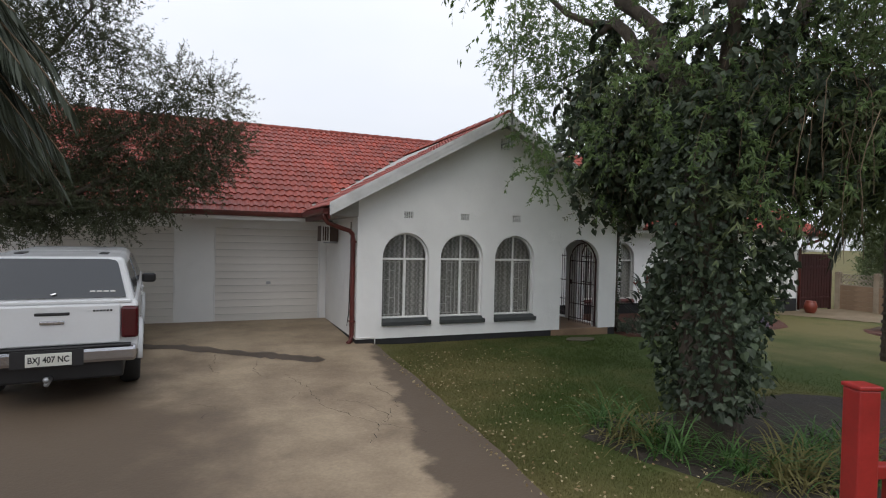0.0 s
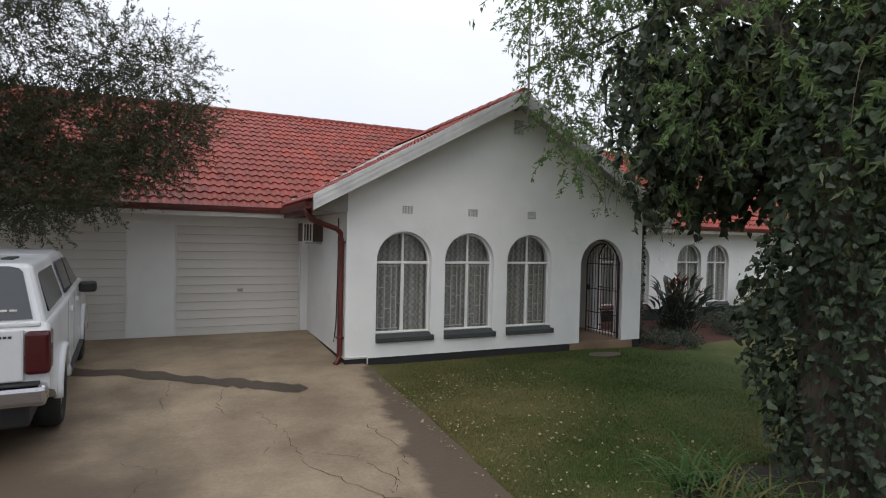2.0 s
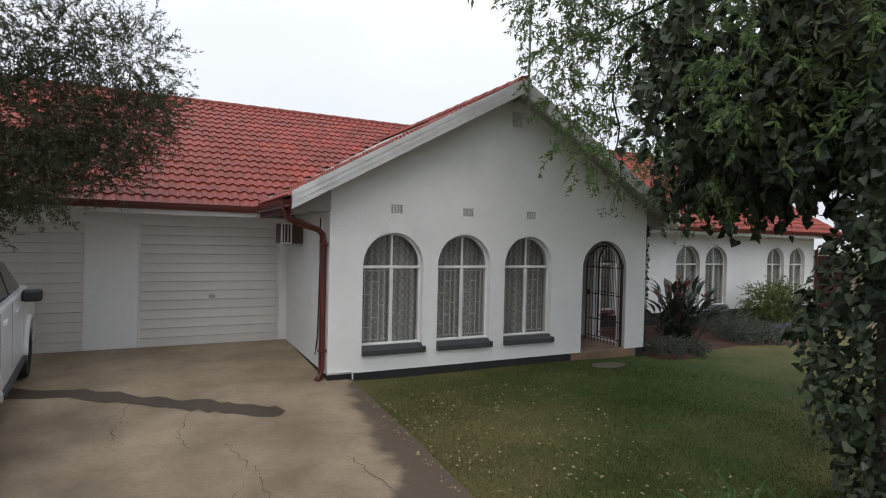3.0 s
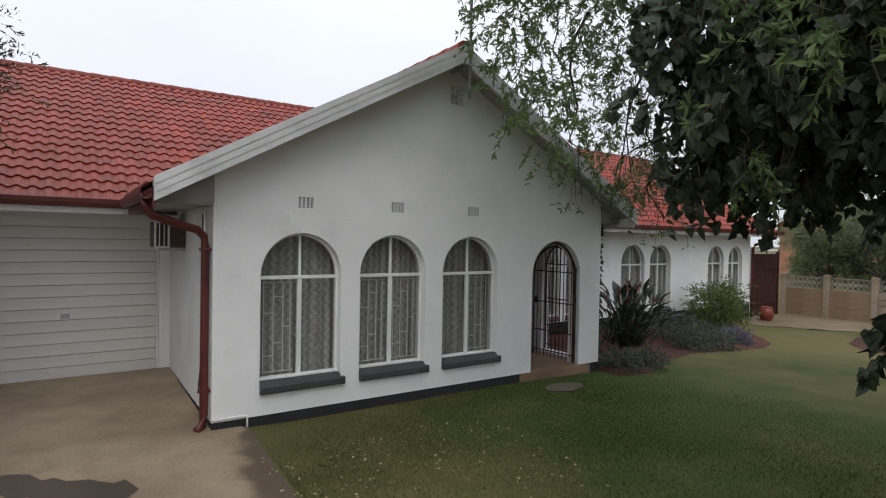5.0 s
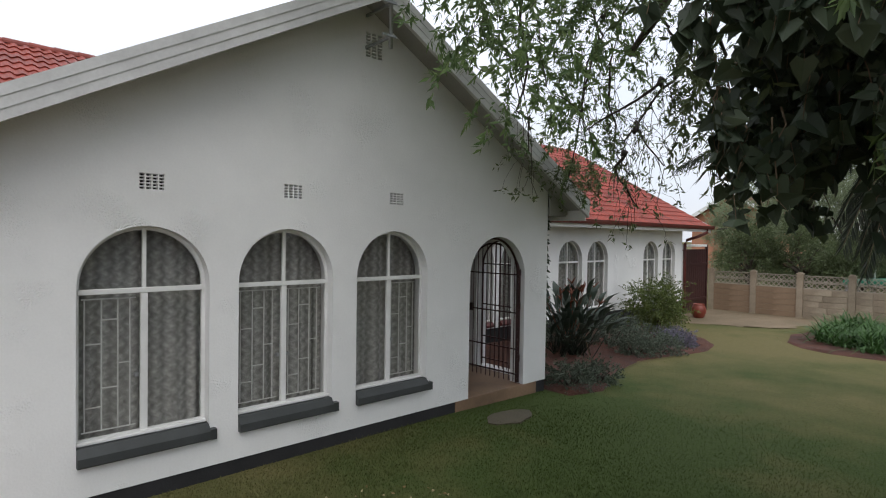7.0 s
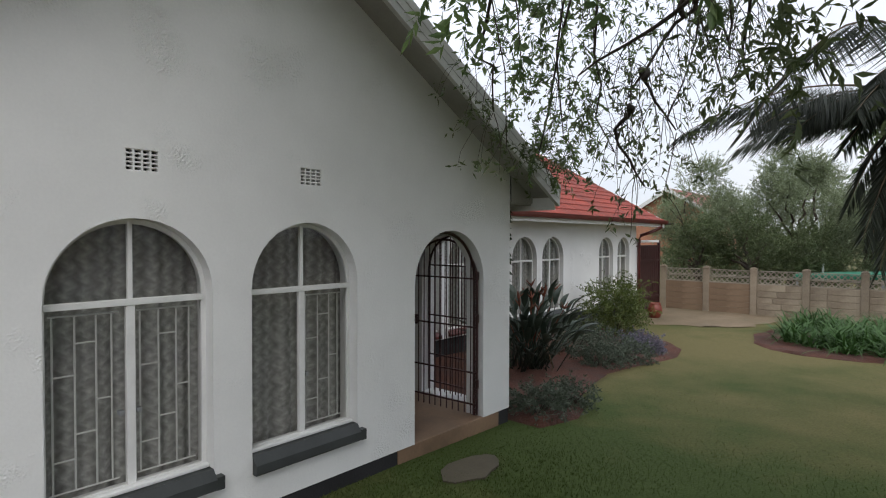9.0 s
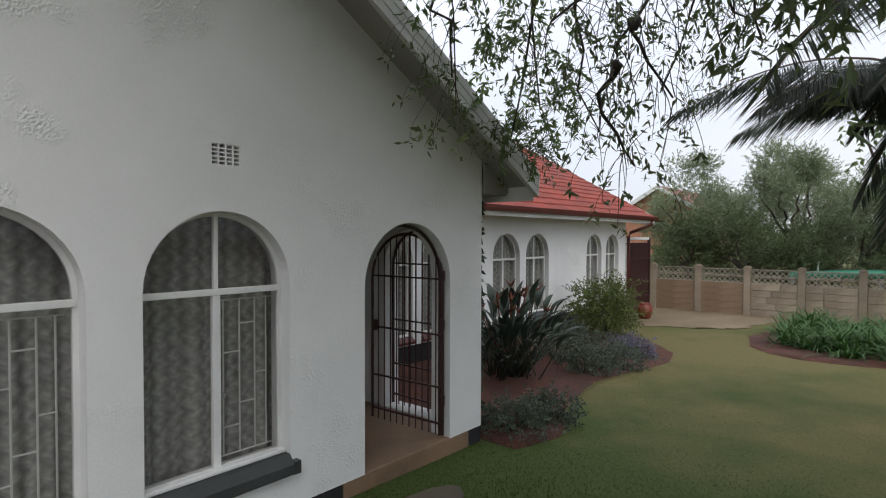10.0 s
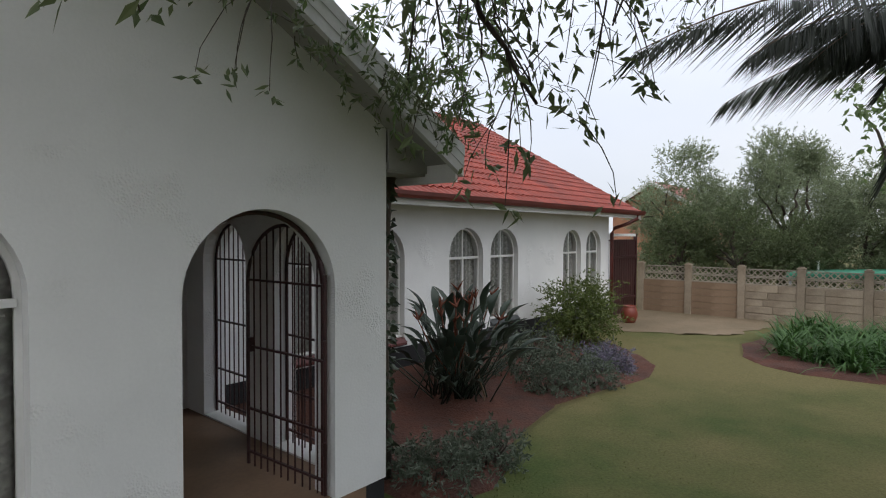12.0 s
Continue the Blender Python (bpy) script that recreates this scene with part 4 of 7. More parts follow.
# ---- rainwater pipes ----
dp = thing("downpipe", "red oxide painted downpipe at the wall corner", "downpipe")
bm = bmesh.new()
tube(bm, [(1.905, 9.95, 2.36), (1.915, 9.97, 2.28), (1.98, 10.0, 2.2), (2.2, 10.1, 2.13), (2.42, 10.19, 2.07), (2.49, 10.22, 2.0), (2.505, 10.225, 1.9), (2.505, 10.225, 0.1), (2.49, 10.21, 0.0), (2.42, 10.17, -0.045)], 0.043, sides=12)
part("pipe", bm, M_GUTTER, dp, smooth=True)
for z in (0.35, 1.85):
    part("bracket", boxed(2.452, 2.564, 10.17, 10.28, z, z + 0.03, 0.004), M_GUTTER, dp)
wp = thing("waste_pipe", "thin white water pipe clipped along the wall foot", "pipe")
bm = bmesh.new()
tube(bm, [(2.56, WY - 0.014, 0.062), (2.9, WY - 0.014, 0.062), (2.925, WY - 0.014, 0.055), (2.93, WY - 0.014, 0.02), (2.93, WY - 0.014, -0.1)], 0.012, sides=8)
part("pipe", bm, M_TRIM, wp, smooth=True)
cb = thing("cable", "black cable and thin white conduit down the side wall", "cable")
bm = bmesh.new()
tube(bm, [(2.553, 10.62, 2.25), (2.553, 10.6, 1.6), (2.552, 10.63, 1.0), (2.55, 10.66, 0.5), (2.545, 10.72, 0.3), (2.55, 10.8, 0.2)], 0.01, sides=6)
part("cord", bm, M_PLASTIC, cb, "black loose cord")
bm = bmesh.new()
tube(bm, [(2.55, 10.5, 2.3), (2.55, 10.5, 0.25)], 0.014, sides=8)
part("conduit", bm, M_TRIM, cb, "white conduit")
dp2 = thing("downpipe", "red oxide painted downpipe at the wing corner", "downpipe")
bm = bmesh.new()
tube(bm, [(19.3, 12.33, 2.36), (19.3, 12.34, 2.26), (19.1, 12.5, 2.14), (18.92, 12.78, 2.02), (18.9, 12.82, 1.9), (18.9, 12.82, -0.2)], 0.045, sides=10)
part("pipe", bm, M_GUTTER, dp2, smooth=True)
for z in (0.4, 1.7):
    part("bracket", boxed(18.84, 18.95, 12.77, 12.88, z, z + 0.03), M_GUTTER, dp2)

# ---- window air conditioner on the side wall ----
ac = thing("window_air_conditioner", "brown metal air conditioner casing with a white louvred face", "air conditioner", at=pose(2.562, 11.75, 1.85))
part("casing", boxed(-0.36, 0.0, 0.03, 0.5, 0.0, 0.33, 0.008), M_BROWN, ac)
bm = bmesh.new()
bar_frame(bm, [(-0.365, -0.005), (-0.19, -0.005), (-0.19, 0.335), (-0.365, 0.335)], 0.022, 0.0, 0.03)
part("grille_frame", bm, M_TRIM, ac, "white grille frame")
for k in range(5):
    part("louvre", boxed(-0.338 + k * 0.027, -0.327 + k * 0.027, 0.008, 0.03, 0.02, 0.31), M_TRIM if k % 2 else M_BROWN, ac)
part("wall_bracket", boxed(-0.3, 0.0, 0.1, 0.14, -0.04, 0.0), M_GALV, ac)

# ---- barred gates of the porch ----
def gate(name, w, z0, ztop, m, label, hinged):
    g = thing(name, label, "security gate", "porch security gates", at=m)
    R = w / 2
    zs = ztop - R
    bm = bmesh.new()
    tube(bm, [(0, 0, z0)] + [(R - R * math.cos(math.pi * k / 16), 0, zs + R * math.sin(math.pi * k / 16)) for k in range(17)] + [(w, 0, z0)], 0.014, sides=6)
    part("gate_frame", bm, M_GATE, g)
    n = round(w / 0.083)
    for k in range(1, n):
        x = w * k / n
        bm = bmesh.new()
        tube(bm, [(x, 0, z0 - 0.005), (x, 0, zs + math.sqrt(max(0.0, R * R - (x - R) ** 2)))], 0.0068, sides=5)
        part("bar", bm, M_GATE, g)
    for z in (z0 + 0.1, 0.5, 0.99, zs + 0.03):
        part("rail", boxed(0, w, -0.009, 0.009, z - 0.008, z + 0.008), M_GATE, g)
    if hinged:
        for z in (0.35, 1.05, 1.5):
            bm = bmesh.new()
            tube(bm, [(w + 0.02, -0.02, z), (w + 0.02, -0.02, z + 0.09)], 0.016, sides=8)
            part("hinge", bm, M_GATE, g)
        part("lock_box", boxed(0.01, 0.06, -0.018, 0.018, 0.95, 1.06, 0.004), M_GATE, g, "welded lock box")
    return g


gate("security_gate", 0.9, 0.06, 1.93, pose(8.05, 11.08, 0, 0, 0, -86.5), "maroon barred steel gate standing open into the porch", True)
for a, b in SIDE:
    gate("arch_grille", b - a - 0.02, 0.06, 1.97, pose(8.53, a + 0.01, 0, 0, 0, 90), "maroon barred steel grille filling a porch arch", False)
bm = bmesh.new()
w0, w1 = DOOR[0] + 0.02, DOOR[1] - 0.02
R = (w1 - w0) / 2
tube(bm, [(w1, 10.24, 0.04), (w1, 10.24, 2.0 - R)] + [((w0 + w1) / 2 + R * math.cos(math.pi * k / 20), 10.24, 2.0 - R + R * math.sin(math.pi * k / 20)) for k in range(1, 20)] + [(w0, 10.24, 2.0 - R), (w0, 10.24, 0.04)], 0.016, sides=6)
gf = tagged(part("gate_surround", bm, M_GATE), "maroon steel surround lining the porch arch", "gate frame")
mb = thing("meter_box", "small cream electric meter box on the porch wall", "meter box", at=pose(6.9, 11.6, 0.62))
part("case", boxed(0.0, 0.09, 0, 0.22, 0, 0.3, 0.01), M_PLATE, mb)
part("cover", boxed(0.09, 0.1, 0.02, 0.2, 0.02, 0.28, 0.004), M_TRIM, mb)

# ---- aerial mast on the gable ----
am = thing("aerial_mast", "thin galvanised aerial mast bracketed to the gable wall", "aerial mast", at=pose(5.56, 0.03, 0))
bm = bmesh.new()
tube(bm, [(0, 9.68, 3.82), (0, 9.68, 7.2)], 0.02, sides=8)
part("pole", bm, M_GALV, am, smooth=True)
for z in (3.92, 4.24):
    bm = boxed(-0.012, 0.012, 9.66, WY + 0.004, z, z + 0.025)
    box(bm, -0.12, 0.04, 9.645, 9.658, z + 0.0, z + 0.022)
    part("bracket", bm, M_GALV, am)

# ---- stepping slab ----
bm = bmesh.new()
rs = rng(4)
ring = [(7.28 + (0.32 + rs.uniform(-0.05, 0.05)) * math.cos(a), 9.6 + (0.2 + rs.uniform(-0.03, 0.03)) * math.sin(a)) for a in [2 * math.pi * k / 14 for k in range(14)]]
lo, hi = [bm.verts.new((x, y, -0.15)) for x, y in ring], [bm.verts.new((x, y, -0.086)) for x, y in ring]
for i in range(14):
    bm.faces.new((lo[i], lo[(i + 1) % 14], hi[(i + 1) % 14], hi[i]))
bm.faces.new(hi)
bmesh.ops.recalc_face_normals(bm, faces=bm.faces[:])
tagged(part("stepping_slab", bm, M_SLAB), "worn flat stone slab set in the lawn before the porch", "stone slab")

# ---- far yard gate and pot ----
yg = thing("yard_gate", "tall maroon boarded yard gate in a white frame", "gate", at=pose(19.0, 12.95, -0.26))
for k in range(11):
    part("board", boxed(0.1 + k * 0.15, 0.238 + k * 0.15, 0, 0.03, 0.06, 2.0, 0.004), M_GATE, yg)
part("gate_rail", boxed(0.1, 1.74, -0.03, 0.0, 1.5, 1.57), M_GATE, yg)
part("gate_rail", boxed(0.1, 1.74, -0.03, 0.0, 0.4, 0.47), M_GATE, yg)
for x in (0.0, 1.76):
    part("gate_post", boxed(x, x + 0.08, -0.02, 0.06, -0.05, 2.15, 0.006), M_TRIM if x == 0 else M_GATE, yg)
part("lintel", boxed(0.08, 1.76, -0.01, 0.05, 2.08, 2.15, 0.006), M_TRIM, yg, "white painted lintel")


def pot(x, y, z, r0, h):
    p = thing("garden_pot", "round red glazed garden pot beside the gate", "pot", at=pose(x, y, z))
    prof = [(0.6, 0), (0.78, 0.12), (0.98, 0.4), (1.0, 0.6), (0.85, 0.85), (0.72, 0.93), (0.8, 1.0), (0.7, 1.0), (0.64, 0.9)]
    bm = bmesh.new()
    n = 20
    rings = [[bm.verts.new((r0 * a * math.cos(2 * math.pi * k / n), r0 * a * math.sin(2 * math.pi * k / n), h * b)) for k in range(n)] for a, b in prof]
    for i in range(len(prof) - 1):
        for k in range(n):
            bm.faces.new((rings[i][k], rings[i][(k + 1) % n], rings[i + 1][(k + 1) % n], rings[i + 1][k]))
    bm.faces.new(rings[0][::-1])
    part("body", bm, M_POT, p, smooth=True)
    bm = bmesh.new()
    bm.faces.new([bm.verts.new((r0 * 0.66 * math.cos(2 * math.pi * k / n), r0 * 0.66 * math.sin(2 * math.pi * k / n), h * 0.9)) for k in range(n)])
    part("soil", bm, M_SOIL, p)


pot(18.75, 12.3, gz(18.7, 12.3), 0.2, 0.42)

# ---- red entrance gate leaf by the start of the drive ----
rg = thing("entrance_gate", "bright red painted steel entrance gate, folded back beside the drive", "gate", at=pose(2.70, 1.53, gz(2.6, 1.5), 0, 0, -20))
part("gate_post", boxed(-0.05, 0.05, -0.05, 0.05, -0.1, 1.42, 0.008), M_REDGATE, rg)
part("cap", boxed(-0.056, 0.056, -0.056, 0.056, 1.42, 1.44, 0.006), M_REDGATE, rg)
for z in (1.02, 0.25):
    part("rail", boxed(0.05, 1.5, -0.03, 0.03, z, z + 0.06, 0.005), M_REDGATE, rg)
for k in range(9):
    part("bar", boxed(0.12 + k * 0.16, 0.145 + k * 0.16, -0.012, 0.012, 0.31, 1.02), M_REDGATE, rg)
part("end_stile", boxed(1.44, 1.5, -0.03, 0.03, 0.02, 1.08, 0.005), M_REDGATE, rg)

# ---- the pickup with a canopy, nose towards the garage ----
CAR = pose(-1.60, 7.38, -0.112, 1.4, 0, 4.9) @ Matrix.Scale(0.97, 4)
car = thing("pickup_truck", "white double-cab pickup with a canopy, parked before the garage", "pickup truck", at=CAR)
HW = 0.87
WR, RW, FW, ZW = 0.375, 1.22, 4.31, 0.375


def wheel_arc(y, rad=0.45):
    a0 = math.asin((0.42 - ZW) / rad)
    return [(y - rad * math.cos(a), ZW + rad * math.sin(a)) for a in [a0 + (math.pi - 2 * a0) * k / 12 for k in range(13)]]


prof = [(0.10, 0.52), (0.55, 0.42)] + wheel_arc(RW) + wheel_arc(FW) + [(5.05, 0.42), (5.18, 0.5), (5.2, 0.82), (5.1, 0.98), (4.9, 1.04), (4.2, 1.13), (4.0, 1.12), (0.12, 1.12), (0.08, 1.05)]
bm = prism([(y, z) for y, z in prof], (-HW, HW), "x")
eds = [e for e in bm.edges if abs(abs(e.verts[0].co.x) - HW) < 1e-4 and abs(e.verts[0].co.x - e.verts[1].co.x) < 1e-4 and min(e.verts[0].co.z, e.verts[1].co.z) > 0.9]
bmesh.ops.bevel(bm, geom=eds, offset=0.045, segments=3, affect="EDGES", profile=0.5)
part("body", bm, M_PAINTCAR, car)
# plain black underbody box, stretched to deepen the shade under the pickup
part("chassis", boxed(-0.72, 0.72, 0.16, 4.98, 0.33, 0.56, 0.03), M_PLASTIC, car)


def frustum(y0, y1, z0, yt0, yt1, z1, w0, w1, bevel):
    bm = bmesh.new()
    lo = [bm.verts.new(p) for p in ((-w0, y0, z0), (w0, y0, z0), (w0, y1, z0), (-w0, y1, z0))]
    hi = [bm.verts.new(p) for p in ((-w1, yt0, z1), (w1, yt0, z1), (w1, yt1, z1), (-w1, yt1, z1))]
    for i in range(4):
        bm.faces.new((lo[i], lo[(i + 1) % 4], hi[(i + 1) % 4], hi[i]))
    bm.faces.new(lo[::-1])
    bm.faces.new(hi)
    bmesh.ops.recalc_face_normals(bm, faces=bm.faces[:])
    es = [e for e in bm.edges if max(e.verts[0].co.z, e.verts[1].co.z) > z0 + 0.01]
    bmesh.ops.bevel(bm, geom=es, offset=bevel, segments=3, affect="EDGES", profile=0.5)
    return bm


part("canopy", frustum(0.12, 1.80, 1.11, 0.34, 1.79, 1.80, 0.835, 0.70, 0.06), M_PAINTCAR, car, "white fibreglass canopy")
part("cab", frustum(1.83, 4.1, 1.10, 1.86, 3.3, 1.79, 0.835, 0.66, 0.07), M_PAINTCAR, car)
part("gap_seal", boxed(-0.68, 0.68, 1.77, 1.88, 1.1, 1.74), M_PLASTIC, car)


def side_pane(s, pts, name="side_window"):
    """A dark pane on the leaning side: pts are (y, z) corners."""
    bm = bmesh.new()
    def xx(z):
        return 0.837 - (0.837 - 0.685) * (z - 1.11) / 0.70
    inn = [bm.verts.new((s * (xx(z) - 0.01), y, z)) for y, z in pts]
    out = [bm.verts.new((s * (xx(z) + 0.009), y, z)) for y, z in pts]
    n = len(pts)
    for i in range(n):
        bm.faces.new((inn[i], inn[(i + 1) % n], out[(i + 1) % n], out[i]))
    bm.faces.new(out)
    bm.faces.new(inn[::-1])
    bmesh.ops.recalc_face_normals(bm, faces=bm.faces[:])
    return part(name, bm, M_CARGLASS, car)


for s in (-1, 1):
    side_pane(s, [(0.42, 1.17), (1.66, 1.17), (1.62, 1.66), (0.62, 1.68), (0.5, 1.62)])
    side_pane(s, [(1.98, 1.15), (2.72, 1.15), (2.72, 1.66), (2.06, 1.66)])
    side_pane(s, [(2.8, 1.15), (3.72, 1.15), (3.2, 1.64), (2.8, 1.66)])
    for y in (2.76, 1.9, 3.85):
        part("door_seam", boxed(s * HW - 0.004, s * HW + 0.002, y, y + 0.006, 0.5, 1.08), M_PLASTIC, car)
    for y in (2.1, 3.0):
        part("door_handle", boxed(s * HW - 0.01, s * HW + 0.03, y, y + 0.16, 0.98, 1.01, 0.008), M_PAINTCAR, car)
    part("side_step", boxed(s * HW - 0.08, s * HW + 0.05, 1.85, 3.7, 0.38, 0.43, 0.015), M_PLASTIC, car)
    # mirror on its arm
    bm = boxed(s * 0.98 - 0.11, s * 0.98 + 0.11, 3.52, 3.66, 1.15, 1.31, 0.04)
    mir = part("mirror", bm, M_PLASTIC, car, "black door mirror")
    part("mirror_arm", boxed(min(s * 0.82, s * 0.92), max(s * 0.82, s * 0.92), 3.56, 3.62, 1.16, 1.21, 0.01), M_PLASTIC, car)
    # tail lamp
    bm = boxed(s * 0.785 - 0.095, s * 0.785 + 0.095, 0.03, 0.3, 0.66, 1.05, 0.035)
    tl = part("tail_lamp", bm, M_TAIL, car, "dark red tail lamp")
    # flared wheel arches
    for y in (RW, FW):
        bm = bmesh.new()
        path = [(s * (HW + 0.012), y - 0.475 * math.cos(a), ZW + 0.475 * math.sin(a)) for a in [0.08 + (math.pi - 0.16) * k / 16 for k in range(17)]]
        tube(bm, path, 0.042, sides=8)
        part("arch_flare", bm, M_PAINTCAR, car, smooth=True)
        part("wheel_well", boxed(s * 0.55 - 0.2, s * 0.55 + 0.2, y - 0.42, y + 0.42, 0.4, 0.8), M_PLASTIC, car)

# rear: tailgate, glass hatch, bumper, plate
tg = part("tailgate", boxed(-0.685, 0.685, 0.055, 0.1, 0.60, 1.075, 0.018), M_PAINTCAR, car)
part("handle_recess", boxed(-0.17, 0.17, 0.045, 0.058, 0.96, 0.995, 0.008), M_PLASTIC, tg, "black tailgate lock plate")
part("handle", boxed(-0.12, 0.12, 0.036, 0.058, 0.855, 0.90, 0.012), M_CHROME, tg, "worn metal tailgate handle")
for k in range(6):
    part("badge_bar", boxed(0.40 + k * 0.035, 0.425 + k * 0.035, 0.049, 0.056, 0.995, 1.015), M_INK, tg)


def rear_pt(x, z, d):
    y = 0.12 + 0.22 * (z - 1.11) / 0.72
    return (x, y + d, z)


bm = bmesh.new()
cs = [(-0.74, 1.145), (0.74, 1.145), (0.645, 1.70), (0.615, 1.745), (0.54, 1.768), (-0.54, 1.768), (-0.615, 1.745), (-0.645, 1.70)]
o = [bm.verts.new(rear_pt(x, z, -0.012)) for x, z in cs]
q = [bm.verts.new(rear_pt(x, z, 0.02)) for x, z in cs]
for i in range(len(cs)):
    bm.faces.new((o[i], o[(i + 1) % len(cs)], q[(i + 1) % len(cs)], q[i]))
bm.faces.new(o)
bm.faces.new(q[::-1])
bmesh.ops.recalc_face_normals(bm, faces=bm.faces[:])
rh = part("rear_hatch", bm, M_CARGLASS, car, "dark glass canopy hatch")
bm = bmesh.new()
tube(bm, [rear_pt(-0.02, 1.2, -0.035), rear_pt(0.03, 1.22, -0.035)], 0.018)
part("hatch_lock", bm, M_CHROME, rh)
for k in range(4):
    x = 0.36 + k * 0.07
    a, b = rear_pt(x, 1.235, -0.014), rear_pt(x + 0.055, 1.255, -0.018)
    part("sticker_bar", boxed(a[0], b[0], a[1] - 0.004, a[1] + 0.004, 1.232, 1.255), M_TRIM, rh, "white maker's sticker")
part("hatch_rim", boxed(-0.8, 0.8, 0.085, 0.125, 1.085, 1.125, 0.012), M_PAINTCAR, car)
bp = part("rear_bumper", boxed(-0.86, 0.86, -0.04, 0.2, 0.43, 0.57, 0.035), M_CHROME, car, "dull chrome step bumper")
part("step_pad", boxed(-0.8, 0.8, -0.03, 0.12, 0.572, 0.59, 0.004), M_PLASTIC, bp, "black step tread")
part("plate_recess", boxed(-0.38, 0.32, -0.046, -0.03, 0.42, 0.57, 0.004), M_PLASTIC, bp)
npl = part("number_plate", boxed(-0.235, 0.205, -0.06, -0.05, 0.435, 0.545, 0.003), M_PLATE, car, "white number plate with black characters")
fc = bpy.data.curves.new("plate_text", "FONT")
fc.body, fc.size, fc.align_x, fc.align_y, fc.extrude, fc.offset = "BXJ 407 NC", 0.098, "CENTER", "CENTER", 0.001, 0.0022
txt = new("plate_text_curve", fc)
txt.matrix_basis = pose(-0.015, -0.0625, 0.488, 90, 0, 0)
bpy.context.view_layer.update()
tm = bpy.data.meshes.new_from_object(txt.evaluated_get(bpy.context.evaluated_depsgraph_get()))
bpy.data.objects.remove(txt)
tm.materials.clear()
tm.materials.append(M_INK)
pt = new("plate_text", tm)
pt.parent = npl
pt.matrix_basis = pose(-0.015, -0.0625, 0.488, 90, 0, 0)
bm = bmesh.new()
tube(bm, [(-0.03, 0.2, 0.37), (-0.03, -0.1, 0.37)], 0.03)
bmesh.ops.create_uvsphere(bm, u_segments=12, v_segments=8, radius=0.035, matrix=pose(-0.03, -0.1, 0.42))
part("tow_hitch", bm, M_GALV, car, "worn steel tow hitch", smooth=True)
for x in (-0.45, 0.45):
    part("roof_pad", boxed(x - 0.05, x + 0.05, 0.85, 1.2, 1.798, 1.815, 0.008), M_PLASTIC, car)
part("front_bumper", boxed(-0.85, 0.85, 5.1, 5.26, 0.42, 0.68, 0.04), M_PAINTCAR, car)
bm = bmesh.new()
vv = [bm.verts.new(p) for p in ((-0.72, 4.075, 1.16), (0.72, 4.075, 1.16), (0.6, 3.36, 1.74), (-0.6, 3.36, 1.74))]
bm.faces.new(vv)
bmesh.ops.solidify(bm, geom=bm.faces[:], thickness=-0.02)
part("windscreen", bm, M_CARGLASS, car)


def wheel(x, y, s):
    bm = bmesh.new()
    n = 28
    prof = [(0.24, -0.11), (0.335, -0.12), (0.368, -0.09), (0.375, -0.03), (0.375, 0.03), (0.368, 0.09), (0.335, 0.12), (0.24, 0.11)]
    rings = [[bm.verts.new((x + s * w, y + a * math.cos(2 * math.pi * k / n), ZW + a * math.sin(2 * math.pi * k / n))) for k in range(n)] for a, w in prof]
    for i in range(len(prof)):
        j = (i + 1) % len(prof)
        for k in range(n):
            bm.faces.new((rings[i][k], rings[i][(k + 1) % n], rings[j][(k + 1) % n], rings[j][k]))
    bmesh.ops.recalc_face_normals(bm, faces=bm.faces[:])
    w = part("wheel", bm, M_RUBBER, car, "black road tyre", smooth=True)
    bm = bmesh.new()
    for k in range(6):
        a = 2 * math.pi * k / 6
        d = Vector((0, math.cos(a), math.sin(a)))
        t = Vector((0, -math.sin(a), math.cos(a)))
        c = Vector((x + s * 0.085, y, ZW))
        vs = [bm.verts.new(c + d * u + t * v + Vector((s * e, 0, 0))) for u, v, e in ((0.03, -0.04, 0.02), (0.03, 0.04, 0.02), (0.235, 0.055, 0.0), (0.235, -0.055, 0.0))]
        bm.faces.new(vs)
        vs2 = [bm.verts.new(v.co - Vector((s * 0.03, 0, 0))) for v in vs]
        for i in range(4):
            bm.faces.new((vs[i], vs[(i + 1) % 4], vs2[(i + 1) % 4], vs2[i]))
    lo = [bm.verts.new((x + s * 0.1, y + 0.06 * math.cos(2 * math.pi * k / 12), ZW + 0.06 * math.sin(2 * math.pi * k / 12))) for k in range(12)]
    bm.faces.new(lo)
    dk = [bm.verts.new((x + s * 0.03, y + 0.24 * math.cos(2 * math.pi * k / 20), ZW + 0.24 * math.sin(2 * math.pi * k / 20))) for k in range(20)]
    bm.faces.new(dk)
    bmesh.ops.recalc_face_normals(bm, faces=bm.faces[:])
    part("rim", bm, M_RIM, w, "grey alloy rim")


for s in (-1, 1):
    wheel(s * 0.77, RW, s)
    wheel(s * 0.77, FW, s)

